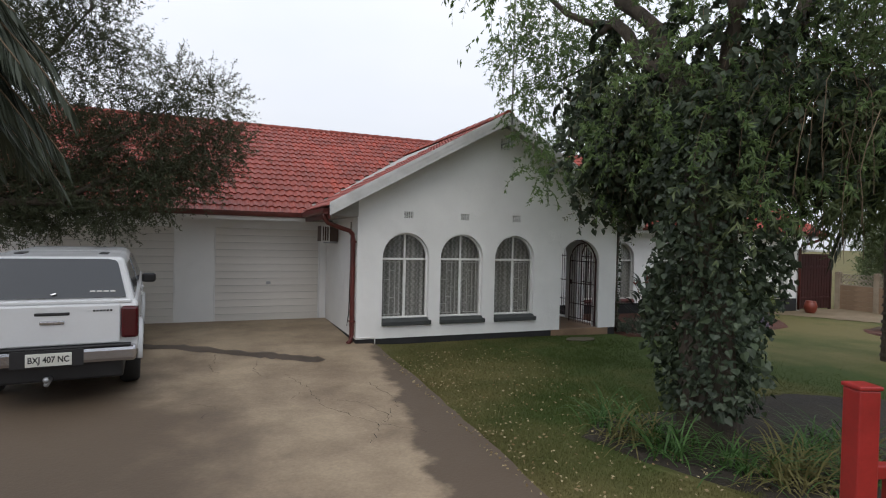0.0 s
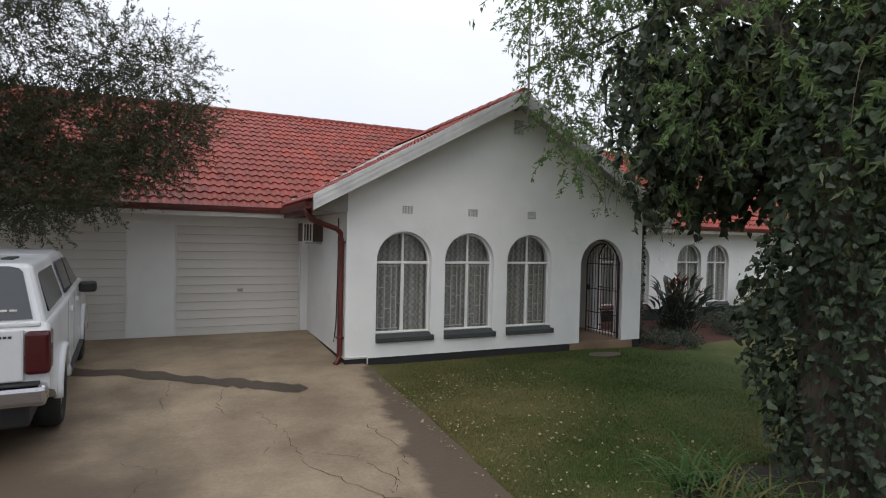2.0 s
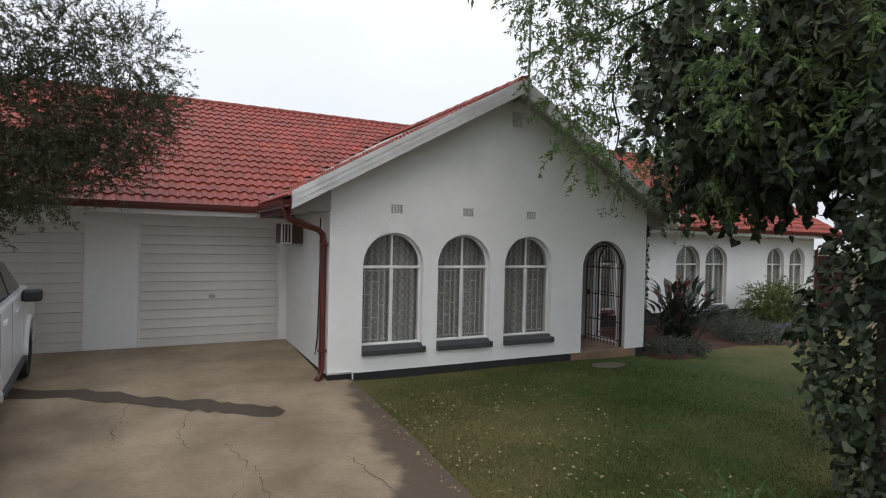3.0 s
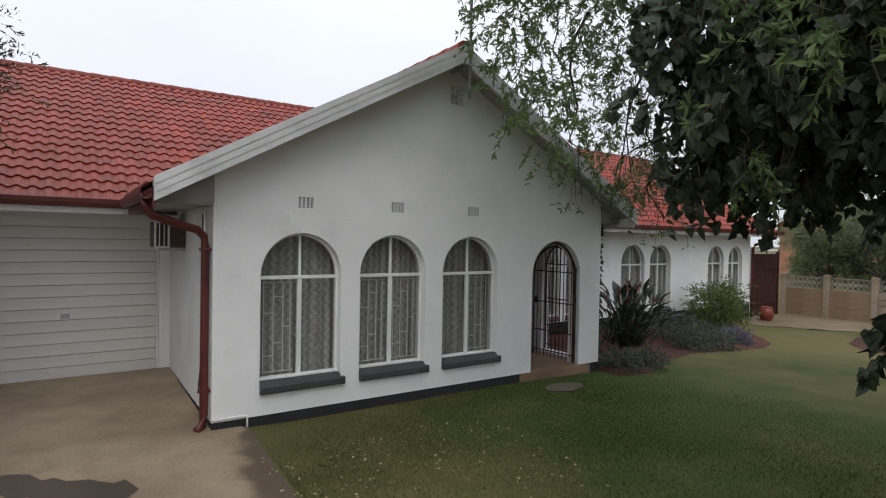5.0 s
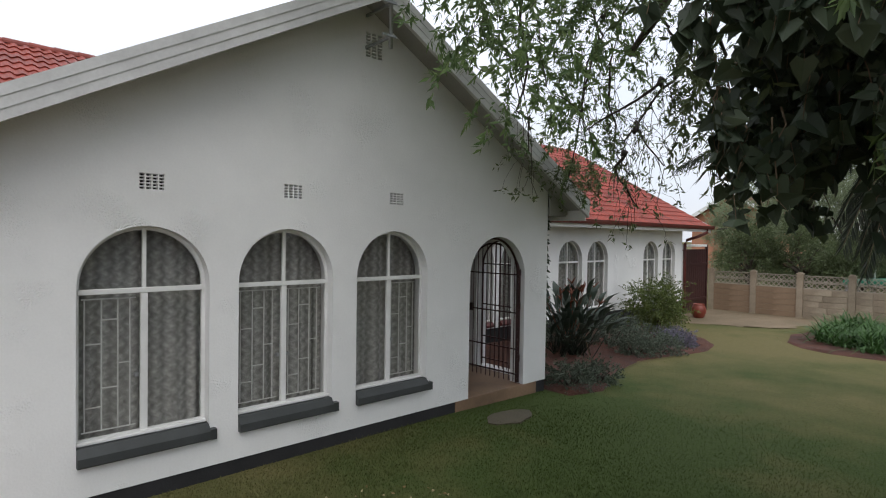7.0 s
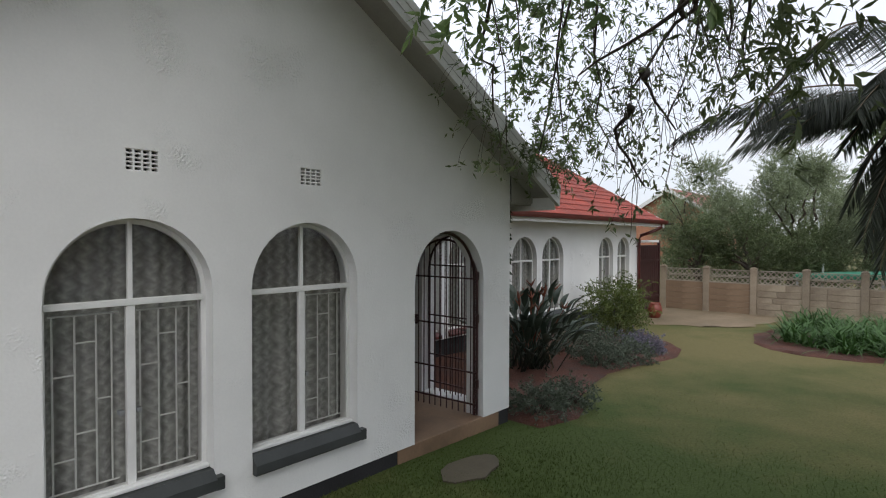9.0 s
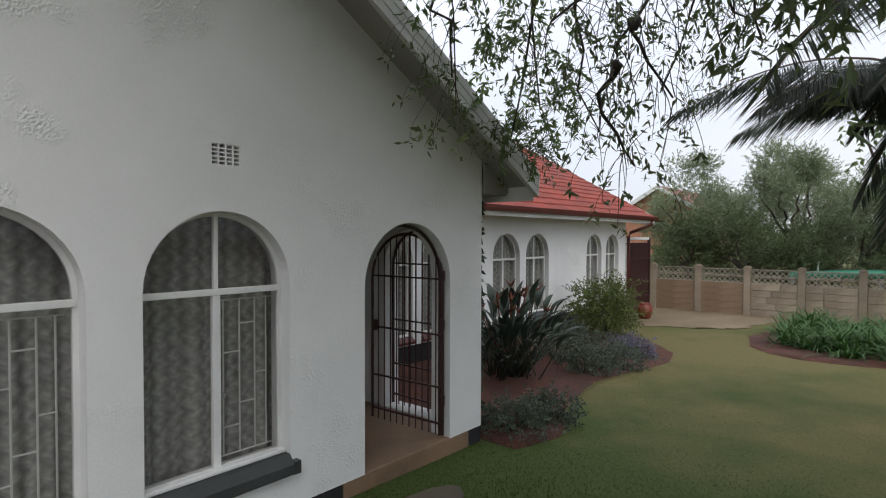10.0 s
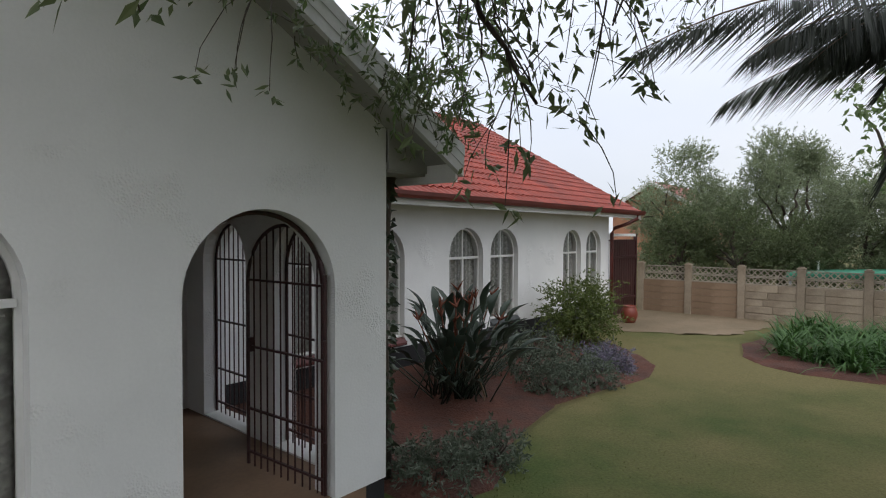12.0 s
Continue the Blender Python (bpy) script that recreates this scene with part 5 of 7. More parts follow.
# the bed and belt line sit high over the wheels
HIGH_A, HIGH_B = [0.42, 0.57, 0.66, 1.05, 1.12, 1.15, 1.8], [0.55, 0.75, 0.83, 1.22, 1.29, 1.33, 1.8]
LOW_A, LOW_B = [0.84, 1.05, 1.12, 1.15, 1.8], [0.84, 1.22, 1.29, 1.33, 1.8]
KEEP = ("wheel", "rim", "chassis", "wheel_well", "arch_flare", "mirror", "mirror_arm", "side_step", "front_bumper", "plate_text", "tow_hitch")
for ob in car.children_recursive:
    if ob.type != "MESH" or ob.name.split(".")[0] in KEEP:
        continue
    for v in ob.data.vertices:
        a, b = (HIGH_A, HIGH_B) if v.co.y < 0.6 else (LOW_A, LOW_B)
        if a[0] <= v.co.z <= 1.8:
            v.co.z = float(np.interp(v.co.z, a, b))
        elif v.co.z < a[0] and v.co.y < 0.6:
            v.co.z += 0.13
pt.matrix_basis = pose(-0.015, -0.0625, 0.642, 90, 0, 0) @ Matrix.Diagonal((0.8, 1.0, 1.0, 1.0))

# ---- trees ----
def leafy_clumps(clumps, twig_n, twig_len, per, leaf_l, leaf_w, r, droop=0.5, shape="lance", spread=0.75, hang=0.35, fold=0.15, squash=0.8, tip=1.0):
    """Leaves and stalks for a list of clumps (x, y, z, radius, density)."""
    lv, tw = [], []
    for x, y, z, rad, *d in clumps:
        k = d[0] if d else 1.0
        paths = twigs((x, y, z), rad, max(6, int(twig_n * k * (rad ** 2))), twig_len * (0.6 + 0.4 * rad), r, droop, squash=squash)
        pos, al = leafy(paths, per, r, spread, hang, tip)
        lv.append(leaves(pos, al, leaf_l, leaf_w, r, fold, shape))
        tw.append(paths)
    return merged(*lv), twig_mesh(np.concatenate(tw)[::3], 0.0045)


def tree(name, label, base, fork, limbs, trunk_r, clumps, leaf_mat, bark, seed, **kw):
    """A trunk, limbs to the clumps, and a crown of separate leaves on twigs."""
    r = rng(seed)
    t = thing(name, label, "tree")
    bm = bmesh.new()
    limb(bm, base, fork, trunk_r, trunk_r * 0.7, r, 0.15, 10, sides=12)
    part("trunk", bm, bark, t, smooth=True)
    for end, r0, r1 in limbs:
        bm = bmesh.new()
        limb(bm, fork, end, r0, r1, r, 0.3, 11)
        part("limb", bm, bark, t, smooth=True)
    lf, tw = leafy_clumps(clumps, r=r, **kw)
    c = part("crown", lf, leaf_mat, t)
    c["kind"] = "stuff"
    part("branchwork", tw, M_TWIG, t)["kind"] = "stuff"
    return t


# fine-leaved tree over the parked pickup; clumps with y under 9.5 are added for shade
LT = [(0.0, 11.2, 4.35, 0.72), (-0.75, 11.0, 4.45, 0.8), (-1.75, 10.9, 6.5, 0.95, 0.8), (-2.9, 10.6, 6.2, 1.2, 0.7), (-1.9, 10.8, 5.4, 0.7, 0.8), (-0.1, 11.2, 3.45, 0.75, 1.6), (-1.1, 10.9, 3.4, 0.95, 1.7), (-2.2, 10.7, 3.3, 1.0, 1.7),
      (-3.3, 10.5, 3.4, 1.0, 1.5), (-4.3, 10.4, 3.6, 1.2, 1.2), (-3.6, 10.3, 5.0, 0.9, 0.6), (-4.6, 10.3, 5.8, 1.3, 0.8), (-0.9, 10.9, 2.75, 0.55, 2.0), (-1.9, 10.7, 2.6, 0.65, 2.0), (-2.9, 10.5, 2.5, 0.7, 1.8), (-3.8, 10.3, 2.6, 0.7, 1.5), (-1.4, 10.9, 7.2, 0.8, 0.7), (-2.4, 10.7, 5.0, 0.7, 0.6), (0.3, 11.3, 3.7, 0.5, 1.0), (-0.3, 11.1, 2.9, 0.5, 1.6), (-5.2, 10.3, 4.4, 1.2, 0.8), (-2.3, 8.7, 5.7, 1.0, 0.8), (-3.2, 8.4, 4.8, 1.1, 0.9), (-3.9, 7.2, 5.4, 1.2, 0.8), (-2.9, 9.4, 4.5, 0.9, 1.0), (-2.6, 7.4, 6.2, 1.0, 0.7), (-1.9, 10.4, 4.6, 0.8, 0.9), (-2.9, 10.2, 4.3, 0.9, 0.9), (-2.7, 9.9, 7.2, 1.2, 0.7), (-1.5, 10.6, 5.0, 0.6, 0.7), (-3.6, 6.0, 5.2, 1.3, 0.6), (-4.6, 5.0, 4.8, 1.3, 0.6),
      # the last three clumps hang above the view, added to shade the drive
      (-2.3, 10.6, 2.25, 0.5, 2.0), (-1.5, 10.4, 2.25, 0.45, 2.0), (-3.1, 10.6, 2.2, 0.6, 2.0), (-0.9, 10.4, 2.5, 0.4, 1.8), (-2.6, 5.6, 6.9, 1.3, 0.6), (-3.6, 3.8, 6.6, 1.4, 0.6), (-1.9, 7.2, 7.3, 1.2, 0.6)]
tree("fine_leaved_tree", "dark fine-leaved tree hanging over the parked pickup", (-4.3, 9.9, 0.0), (-4.0, 10.1, 2.0), [((-0.6, 11.0, 4.2), 0.06, 0.012), ((-1.8, 10.8, 6.2), 0.06, 0.012), ((-2.9, 10.6, 5.9), 0.07, 0.012), ((-0.9, 10.9, 3.2), 0.09, 0.015), ((-2.3, 10.6, 3.2), 0.08, 0.015), ((-4.5, 10.3, 5.6), 0.1, 0.02), ((-4.4, 10.4, 3.4), 0.08, 0.02)],
     0.2, LT, M_DARKLEAF, M_BARK, 11, twig_n=400, twig_len=0.55, per=26, leaf_l=0.062, leaf_w=0.016, droop=0.05, spread=0.6, hang=0.0)

# the ivy-covered tree beside the lawn
IX, IY = 4.82, 4.18
r = rng(21)
it = thing("ivy_covered_tree", "old tree wrapped in dark ivy, light green drooping crown", "tree")
bm = bmesh.new()
tube(bm, [(IX, IY, -0.25), (IX, IY, 0.05), (IX - 0.03, IY, 0.5), (IX, IY + 0.05, 1.4), (IX + 0.05, IY + 0.1, 2.4), (IX + 0.1, IY + 0.2, 3.3)], 0.33, 0.24, 14)
part("trunk", bm, M_BARK, it, smooth=True)
FORK = (IX + 0.08, IY + 0.18, 3.1)
for end, r0, r1 in (((4.9, 6.3, 5.6), 0.13, 0.05), ((5.0, 8.0, 6.2), 0.1, 0.03), ((7.0, 7.8, 5.2), 0.14, 0.035), ((8.6, 8.9, 4.3), 0.1, 0.012), ((6.6, 4.5, 5.0), 0.14, 0.04), ((5.3, 5.9, 3.6), 0.1, 0.03), ((7.3, 3.2, 4.6), 0.12, 0.03), ((4.3, 3.2, 5.2), 0.12, 0.03), ((9.0, 8.3, 5.2), 0.09, 0.015), ((5.9, 8.6, 4.9), 0.07, 0.012)):
    bm = bmesh.new()
    limb(bm, FORK, end, r0, r1, r, 0.28, 12, sag=0.35)
    part("limb", bm, M_BARK, it, smooth=True)
# ivy on the trunk, leaves standing off it in shingled layers
n = 9800
ang = r.uniform(0, 2 * math.pi, n)
z = r.uniform(0.28, 3.5, n)
lump = 0.13 * np.sin(ang * 3 + z * 1.7) + 0.1 * np.sin(ang * 2 - z * 2.3 + 1)
rad = 0.45 + lump + 0.05 * np.sin(ang * 9 + z * 6) + r.uniform(-0.2, 0.12, n) - 0.22 * np.clip(0.75 - z, 0, 1)
pos = np.stack([IX + rad * np.cos(ang), IY + rad * np.sin(ang), z], 1)
al = unit(np.stack([np.cos(ang) * 0.5, np.sin(ang) * 0.5, -np.ones(n) * 0.8], 1) + r.normal(size=(n, 3)) * 0.45)
ivy = [leaves(pos[:4000], al[:4000], 0.045, 0.043, r, shape="ivy"), leaves(pos[4000:7600], al[4000:7600], 0.062, 0.06, r, shape="ivy"), leaves(pos[7600:], al[7600:], 0.085, 0.082, r, shape="ivy")]
IV = [(4.6, 5.55, 2.9, 0.5), (4.75, 5.7, 3.4, 0.6), (5.3, 5.6, 3.4, 0.75), (5.9, 5.6, 3.4, 0.8), (5.1, 5.1, 3.4, 0.75), (5.0, 4.9, 2.7, 0.55), (5.9, 4.4, 3.2, 0.9), (6.3, 5.2, 3.4, 0.9),
      (5.4, 5.8, 2.75, 0.45), (4.45, 3.95, 3.4, 0.5), (5.3, 3.9, 3.7, 0.7), (6.9, 4.3, 3.2, 0.8), (6.0, 3.5, 2.9, 0.8), (6.9, 5.3, 2.9, 0.6), (6.0, 5.6, 2.9, 0.5), (5.2, 6.0, 3.3, 0.55), (5.8, 6.1, 3.5, 0.6), (6.5, 6.2, 3.5, 0.7), (4.85, 6.05, 4.3, 0.22), (4.95, 6.2, 4.7, 0.2), (4.9, 4.4, 4.2, 0.5), (5.0, 6.0, 2.85, 0.42), (5.5, 6.1, 2.9, 0.45), (5.2, 5.8, 2.75, 0.42), (6.2, 6.2, 2.9, 0.5), (5.9, 5.9, 2.85, 0.45), (4.75, 5.75, 2.75, 0.3), (6.8, 6.3, 3.0, 0.5)]
ipaths = []
IV += [(5.12, 4.95, 1.5, 0.2), (5.1, 6.3, 2.5, 0.2), (5.65, 6.3, 2.55, 0.26), (4.6, 6.25, 2.9, 0.3), (4.7, 6.3, 3.4, 0.34), (4.55, 6.2, 3.8, 0.26)]
for x, y, zc, rd in IV:
    paths = twigs((x, y, zc + (0.16 if zc > 2 else 0)), rd, int(105 * rd * rd) + 9, 0.6 if rd > 0.4 and zc > 2.95 else 0.34, r, 0.65, squash=0.9)
    paths = paths[(paths[:, -1, 1] < 6.5) & (paths[:, -1, 0] > 4.05)]
    p, a = leafy(paths, 12, r, 0.6, 0.8)
    ivy.append(leaves(p, a, 0.092, 0.092, r, shape="ivy"))
    ipaths.append(paths)
for x, y, zc, rd in [(6.5, 6.7, 4.0, 0.4)]:
    paths = twigs((x, y, zc), rd, int(150 * rd * rd) + 8, 0.4, r, 0.6, squash=0.9)
    p, a = leafy(paths, 12, r, 0.6, 0.8)
    ivy.append(leaves(p, a, 0.092, 0.092, r, shape="ivy"))
    ipaths.append(paths)
# loose strands that hang below the mass
n = 70
top = np.stack([r.uniform(4.5, 6.1, n), np.zeros(n), r.uniform(2.45, 2.75, n)], 1)
top[:, 1] = np.clip(6.1 - 0.4 * (top[:, 0] - 4.5) + r.normal(size=n) * 0.3, 5.1, 6.2)
drop = r.uniform(0.15, 0.5, (n, 1))
top = np.concatenate([top, np.stack([r.uniform(5.0, 6.5, 34), r.uniform(6.25, 6.5, 34), r.uniform(2.5, 2.9, 34)], 1)])
drop = np.concatenate([drop, r.uniform(0.2, 0.55, (34, 1))])
n += 34
strand = np.stack([top + np.array([0, 0, -1.0]) * drop * q + r.normal(size=(n, 3)) * 0.025 * (q > 0) for q in np.linspace(0, 1, 6)], 1)
p, a = leafy(strand, 9, r, 0.7, 0.7)
ivy.append(leaves(p, a, 0.085, 0.085, r, shape="ivy"))
ipaths.append(strand)
part("ivy", merged(*ivy), M_IVY, it, "dark glossy ivy leaves")["kind"] = "stuff"
part("ivy_vine", twig_mesh(np.concatenate(ipaths), 0.004), M_DRYTWIG, it)["kind"] = "stuff"
# light drooping foliage of the tree itself
LC = [(4.85, 8.25, 4.85, 0.5), (5.15, 8.4, 4.3, 0.45), (4.9, 7.2, 5.4, 0.65), (5.5, 8.2, 5.5, 0.65), (6.0, 8.3, 5.4, 0.75), (6.5, 8.2, 4.7, 0.65), (7.1, 8.4, 5.1, 0.8), (7.3, 8.6, 4.2, 0.6), (7.9, 8.9, 4.5, 0.65), (7.8, 9.0, 3.6, 0.5), (5.6, 7.4, 4.9, 0.7, 0.35), (6.4, 7.2, 4.9, 0.8, 0.35), (7.3, 7.5, 4.6, 0.7, 0.35),
      (5.3, 8.4, 3.7, 0.35), (5.0, 7.7, 3.1, 0.3), (8.2, 9.3, 3.3, 0.4, 0.8), (8.5, 8.7, 4.2, 0.6, 0.6), (4.4, 4.6, 5.6, 0.9), (6.0, 5.8, 5.6, 0.9, 0.35), (7.2, 5.2, 4.8, 0.9, 0.35), (7.6, 4.0, 4.2, 0.9), (6.8, 3.4, 3.9, 0.8), (5.6, 2.8, 4.4, 0.8), (4.3, 2.8, 4.9, 0.7), (5.3, 6.2, 4.8, 0.6, 0.4), (5.9, 5.9, 5.0, 0.8, 0.25), (5.2, 5.2, 5.0, 0.7, 0.3), (6.6, 5.4, 5.0, 0.8, 0.25), (4.45, 5.35, 3.5, 0.28, 1.6), (4.35, 3.9, 3.9, 0.3, 1.5), (4.4, 3.55, 3.0, 0.28, 1.6), (4.75, 3.35, 2.5, 0.3, 1.5), (4.25, 4.2, 2.9, 0.22, 1.6),
      (4.9, 3.5, 3.6, 0.35, 1.3), (5.5, 2.9, 3.1, 0.4, 1.2), (4.6, 5.75, 2.6, 0.22, 1.5), (8.1, 9.45, 3.2, 0.36, 0.9), (8.5, 9.5, 2.9, 0.3, 0.9), (8.85, 9.5, 3.1, 0.36, 0.8), (8.5, 9.6, 3.45, 0.4, 0.8), (7.7, 9.45, 3.6, 0.3, 0.8)]
LC += [(4.75, 7.22, 2.78, 0.17, 1.2), (4.35, 7.15, 3.05, 0.16, 1.2), (5.0, 7.45, 3.1, 0.2, 1.6), (4.3, 5.0, 3.1, 0.3, 1.6), (4.15, 4.3, 3.6, 0.35, 1.4), (5.0, 8.5, 5.3, 0.5, 1.2), (5.5, 8.7, 4.6, 0.4, 1.2), (5.9, 8.8, 4.1, 0.35, 1.2), (6.5, 8.9, 3.9, 0.35, 1.2), (5.1, 8.1, 3.9, 0.3, 1.2), (7.0, 9.1, 3.55, 0.3, 1.2), (6.2, 8.4, 4.6, 0.45)]
# thinner towards the house corner, where the sky shows through
LC = [(x, y, z, rd, (d[0] if d else 1.0) * (0.5 if x > 6.8 and y > 8 else 1.0)) for x, y, z, rd, *d in LC]
lf, tw = leafy_clumps(LC, 175, 0.6, 24, 0.075, 0.024, r, droop=0.3, spread=0.75, hang=0.3, tip=0.6)
part("crown", lf, M_LACY, it, "light green drooping leaves")["kind"] = "stuff"
part("branchwork", tw, M_TWIG, it)["kind"] = "stuff"
# unseen top of the crown, added high over the lawn to shade it
HC = [(4.6 + 1.7 * i + 0.5 * math.sin(3.1 * i + 2 * j), 3.2 + 1.6 * j + 0.4 * math.sin(5 * i + j), 6.9 + 0.45 * i + 0.5 * math.sin(2.3 * i + 4 * j), 1.25) for i in range(3) for j in range(4)]
HC += [(6.5, 5.5, 7.6, 1.2), (7.6, 6.2, 8.0, 1.2), (8.5, 5.5, 8.4, 1.3), (9.5, 6.3, 8.9, 1.3), (9.5, 4.8, 8.7, 1.3), (7.4, 4.6, 7.8, 1.2)]
lf, tw = leafy_clumps(HC, 60, 0.9, 16, 0.13, 0.05, r, droop=0.3)
part("top_crown", lf, M_LACY, it, "light green high leaves added out of view for shade")["kind"] = "stuff"
part("branchwork", tw, M_TWIG, it)["kind"] = "stuff"
OC = [(4.55, 4.9, 3.9, 0.5), (4.6, 3.7, 2.3, 0.35), (5.6, 3.3, 3.4, 0.6), (6.4, 3.0, 3.2, 0.8), (7.2, 2.9, 3.4, 0.9), (5.2, 6.3, 3.1, 0.35), (4.9, 4.6, 3.3, 0.4), (5.9, 2.4, 2.9, 0.6), (5.2, 3.2, 5.0, 0.8), (6.5, 3.6, 4.8, 0.9), (7.6, 4.2, 5.2, 1.0), (8.4, 5.0, 4.6, 1.0), (7.4, 3.4, 2.5, 0.7), (8.2, 4.0, 3.6, 0.9), (7.9, 5.2, 2.75, 0.5), (8.3, 4.9, 2.65, 0.5), (8.9, 4.6, 2.8, 0.6), (8.2, 5.4, 3.2, 0.5), (7.5, 5.1, 3.1, 0.5), (6.2, 2.6, 4.4, 0.8), (6.6, 3.9, 2.7, 0.5), (7.3, 4.3, 2.6, 0.55), (5.8, 3.3, 2.5, 0.4), (6.5, 3.2, 2.4, 0.45), (6.9, 7.1, 3.15, 0.28), (7.1, 7.3, 3.4, 0.3), (6.6, 7.0, 3.45, 0.28), (6.8, 7.05, 2.85, 0.2)]
lf, tw = leafy_clumps(OC, 170, 0.75, 17, 0.1, 0.028, r, droop=0.5)
part("under_crown", lf, M_OLIVE, it, "olive green inner leaves")["kind"] = "stuff"
part("dry_vine", twig_mesh(np.concatenate([twigs((x, y, z), rd * 1.2, 60, 1.3, r, 0.7, 8) for x, y, z, rd, *_ in OC[2:5]]), 0.006), M_DRYTWIG, it, "tangle of dry brown vines")["kind"] = "stuff"
# bare hanging sprays by the gable, with a few leaves at their ends
HB = [((7.6, 8.7, 5.0), (8.25, 9.25, 2.95)), ((7.9, 8.6, 5.1), (8.75, 8.95, 2.8)), ((8.3, 8.4, 5.0), (8.9, 8.5, 3.1)), ((7.9, 8.8, 4.6), (8.2, 9.5, 2.75)), ((8.6, 8.2, 5.1), (9.3, 8.1, 3.4)), ((6.5, 8.6, 4.8), (7.05, 9.2, 2.95)), ((8.8, 8.0, 5.2), (9.9, 8.2, 3.6))]
HB += [((7.35, 7.65, 3.75), (7.05, 8.08, 2.75)), ((7.05, 8.08, 2.8), (7.42, 8.12, 2.32)), ((7.1, 8.0, 3.0), (7.7, 8.0, 2.75)), ((7.25, 7.8, 3.4), (6.75, 8.3, 3.0)), ((8.3, 7.9, 4.2), (8.7, 7.9, 3.5)), ((7.6, 7.5, 3.9), (8.1, 7.6, 3.1))]
spray_l = []
for a, b in HB:
    bm = bmesh.new()
    pts = limb(bm, a, b, 0.022, 0.006, r, 0.5, 10, sag=0.25, sides=5)
    paths = []
    for p in pts[3:]:
        paths.append(twigs(p, 0.04, 5, 0.42, r, 0.55, 6))
    paths = np.concatenate(paths)
    bmt = twig_mesh(paths, 0.0042)
    part("bare_branch", bm, M_TWIG, it, smooth=True)
    part("branchwork", bmt, M_TWIG, it)["kind"] = "stuff"
    ends = paths[:, -1]
    pos = np.repeat(ends, 6, 0) + r.normal(size=(len(ends) * 6, 3)) * 0.022
    spray_l.append(leaves(pos, unit(r.normal(size=pos.shape) + np.array([0, 0, -0.7])), 0.064, 0.02, r))
part("spray_foliage", merged(*spray_l), M_OLIVE, it)["kind"] = "stuff"

# olive leaves over the verge, and one thin sprig hanging before the wall
VC = [(7.1, 9.4, 3.0, 0.11, 1.0), (7.4, 9.5, 2.88, 0.13, 1.0), (7.75, 9.58, 2.8, 0.14, 1.0), (8.1, 9.62, 2.74, 0.15, 1.1), (8.45, 9.62, 2.72, 0.17, 1.1), (8.8, 9.64, 2.64, 0.16, 1.1), (8.3, 9.66, 2.95, 0.16, 1.0), (8.75, 9.68, 2.85, 0.18, 1.0), (9.1, 9.62, 2.52, 0.12, 1.0)]
lf, tw = leafy_clumps(VC, 420, 0.24, 9, 0.062, 0.02, r, droop=0.15)
spiky = np.repeat(np.array([(8.3, 9.55, 2.82), (8.42, 9.56, 2.86), (8.75, 9.58, 2.74), (8.85, 9.6, 2.78), (8.6, 9.58, 2.7)]), 34, 0)
part("needle_foliage", leaves(spiky + r.normal(size=spiky.shape) * 0.035, unit(r.normal(size=spiky.shape) + np.array([0.1, -0.3, 0.5])), 0.2, 0.009, r), M_OLIVE, it, "thin dark needle leaves")["kind"] = "stuff"
part("verge_foliage", lf, M_OLIVE, it)["kind"] = "stuff"
part("branchwork", tw, M_TWIG, it)["kind"] = "stuff"
bm = bmesh.new()
limb(bm, (6.0, 8.6, 4.9), (6.24, 8.5, 2.5), 0.009, 0.003, r, 0.25, 10, sides=5)
tube(bm, [(6.23, 8.5, 2.62), (6.2, 8.54, 2.48), (6.15, 8.57, 2.39)], 0.003, 0.002, 5)
tube(bm, [(6.24, 8.5, 2.5), (6.26, 8.47, 2.42), (6.27, 8.46, 2.37)], 0.003, 0.002, 5)
part("sprig", bm, M_TWIG, it, smooth=True)
pos = np.repeat(np.array([(6.15, 8.57, 2.39), (6.12, 8.6, 2.4), (6.27, 8.46, 2.37)]), 5, 0) + r.normal(size=(15, 3)) * 0.012
part("sprig_leaf", leaves(pos, unit(r.normal(size=(15, 3)) + np.array([0, 0, -0.35])), 0.075, 0.024, r), M_OLIVE, it)["kind"] = "stuff"


# ---- strap-leaved tufts ----
def strap(base, az, length, lean, width, r, mat_rows=7, bend=1.2):
    """One arching strap leaf as rows of (verts, faces)."""
    d = np.array([math.cos(az), math.sin(az), 0])
    s = np.array([-math.sin(az), math.cos(az), 0])
    vs, fs = [], []
    p = np.array(base, float)
    th = math.radians(90 - lean)
    for k in range(mat_rows):
        u = k / (mat_rows - 1)
        w = width * (1 - u) ** 0.6 * 0.5 + 0.001
        vs += [tuple(p - s * w), tuple(p + s * w)]
        p = p + (d * math.cos(th) + np.array([0, 0, math.sin(th)])) * length / (mat_rows - 1)
        th -= bend / (mat_rows - 1) * r.uniform(0.7, 1.3)
    for k in range(mat_rows - 1):
        fs.append([2 * k, 2 * k + 1, 2 * k + 3, 2 * k + 2])
    return vs, fs


def tuft(name, label, category, group, x, y, count, length, width, mat, seed, lean=(5, 55), bend=1.4, radius=0.1):
    r = rng(seed)
    t = thing(name, label, category, group, at=pose(x, y, gz(x, y)))
    sets = [strap((r.normal() * radius, r.normal() * radius, -0.01), r.uniform(0, 6.283), length * r.uniform(0.6, 1.15), r.uniform(*lean), width, r, 6, bend) for _ in range(count)]
    part("foliage", merged(*sets), mat, t)
    return t


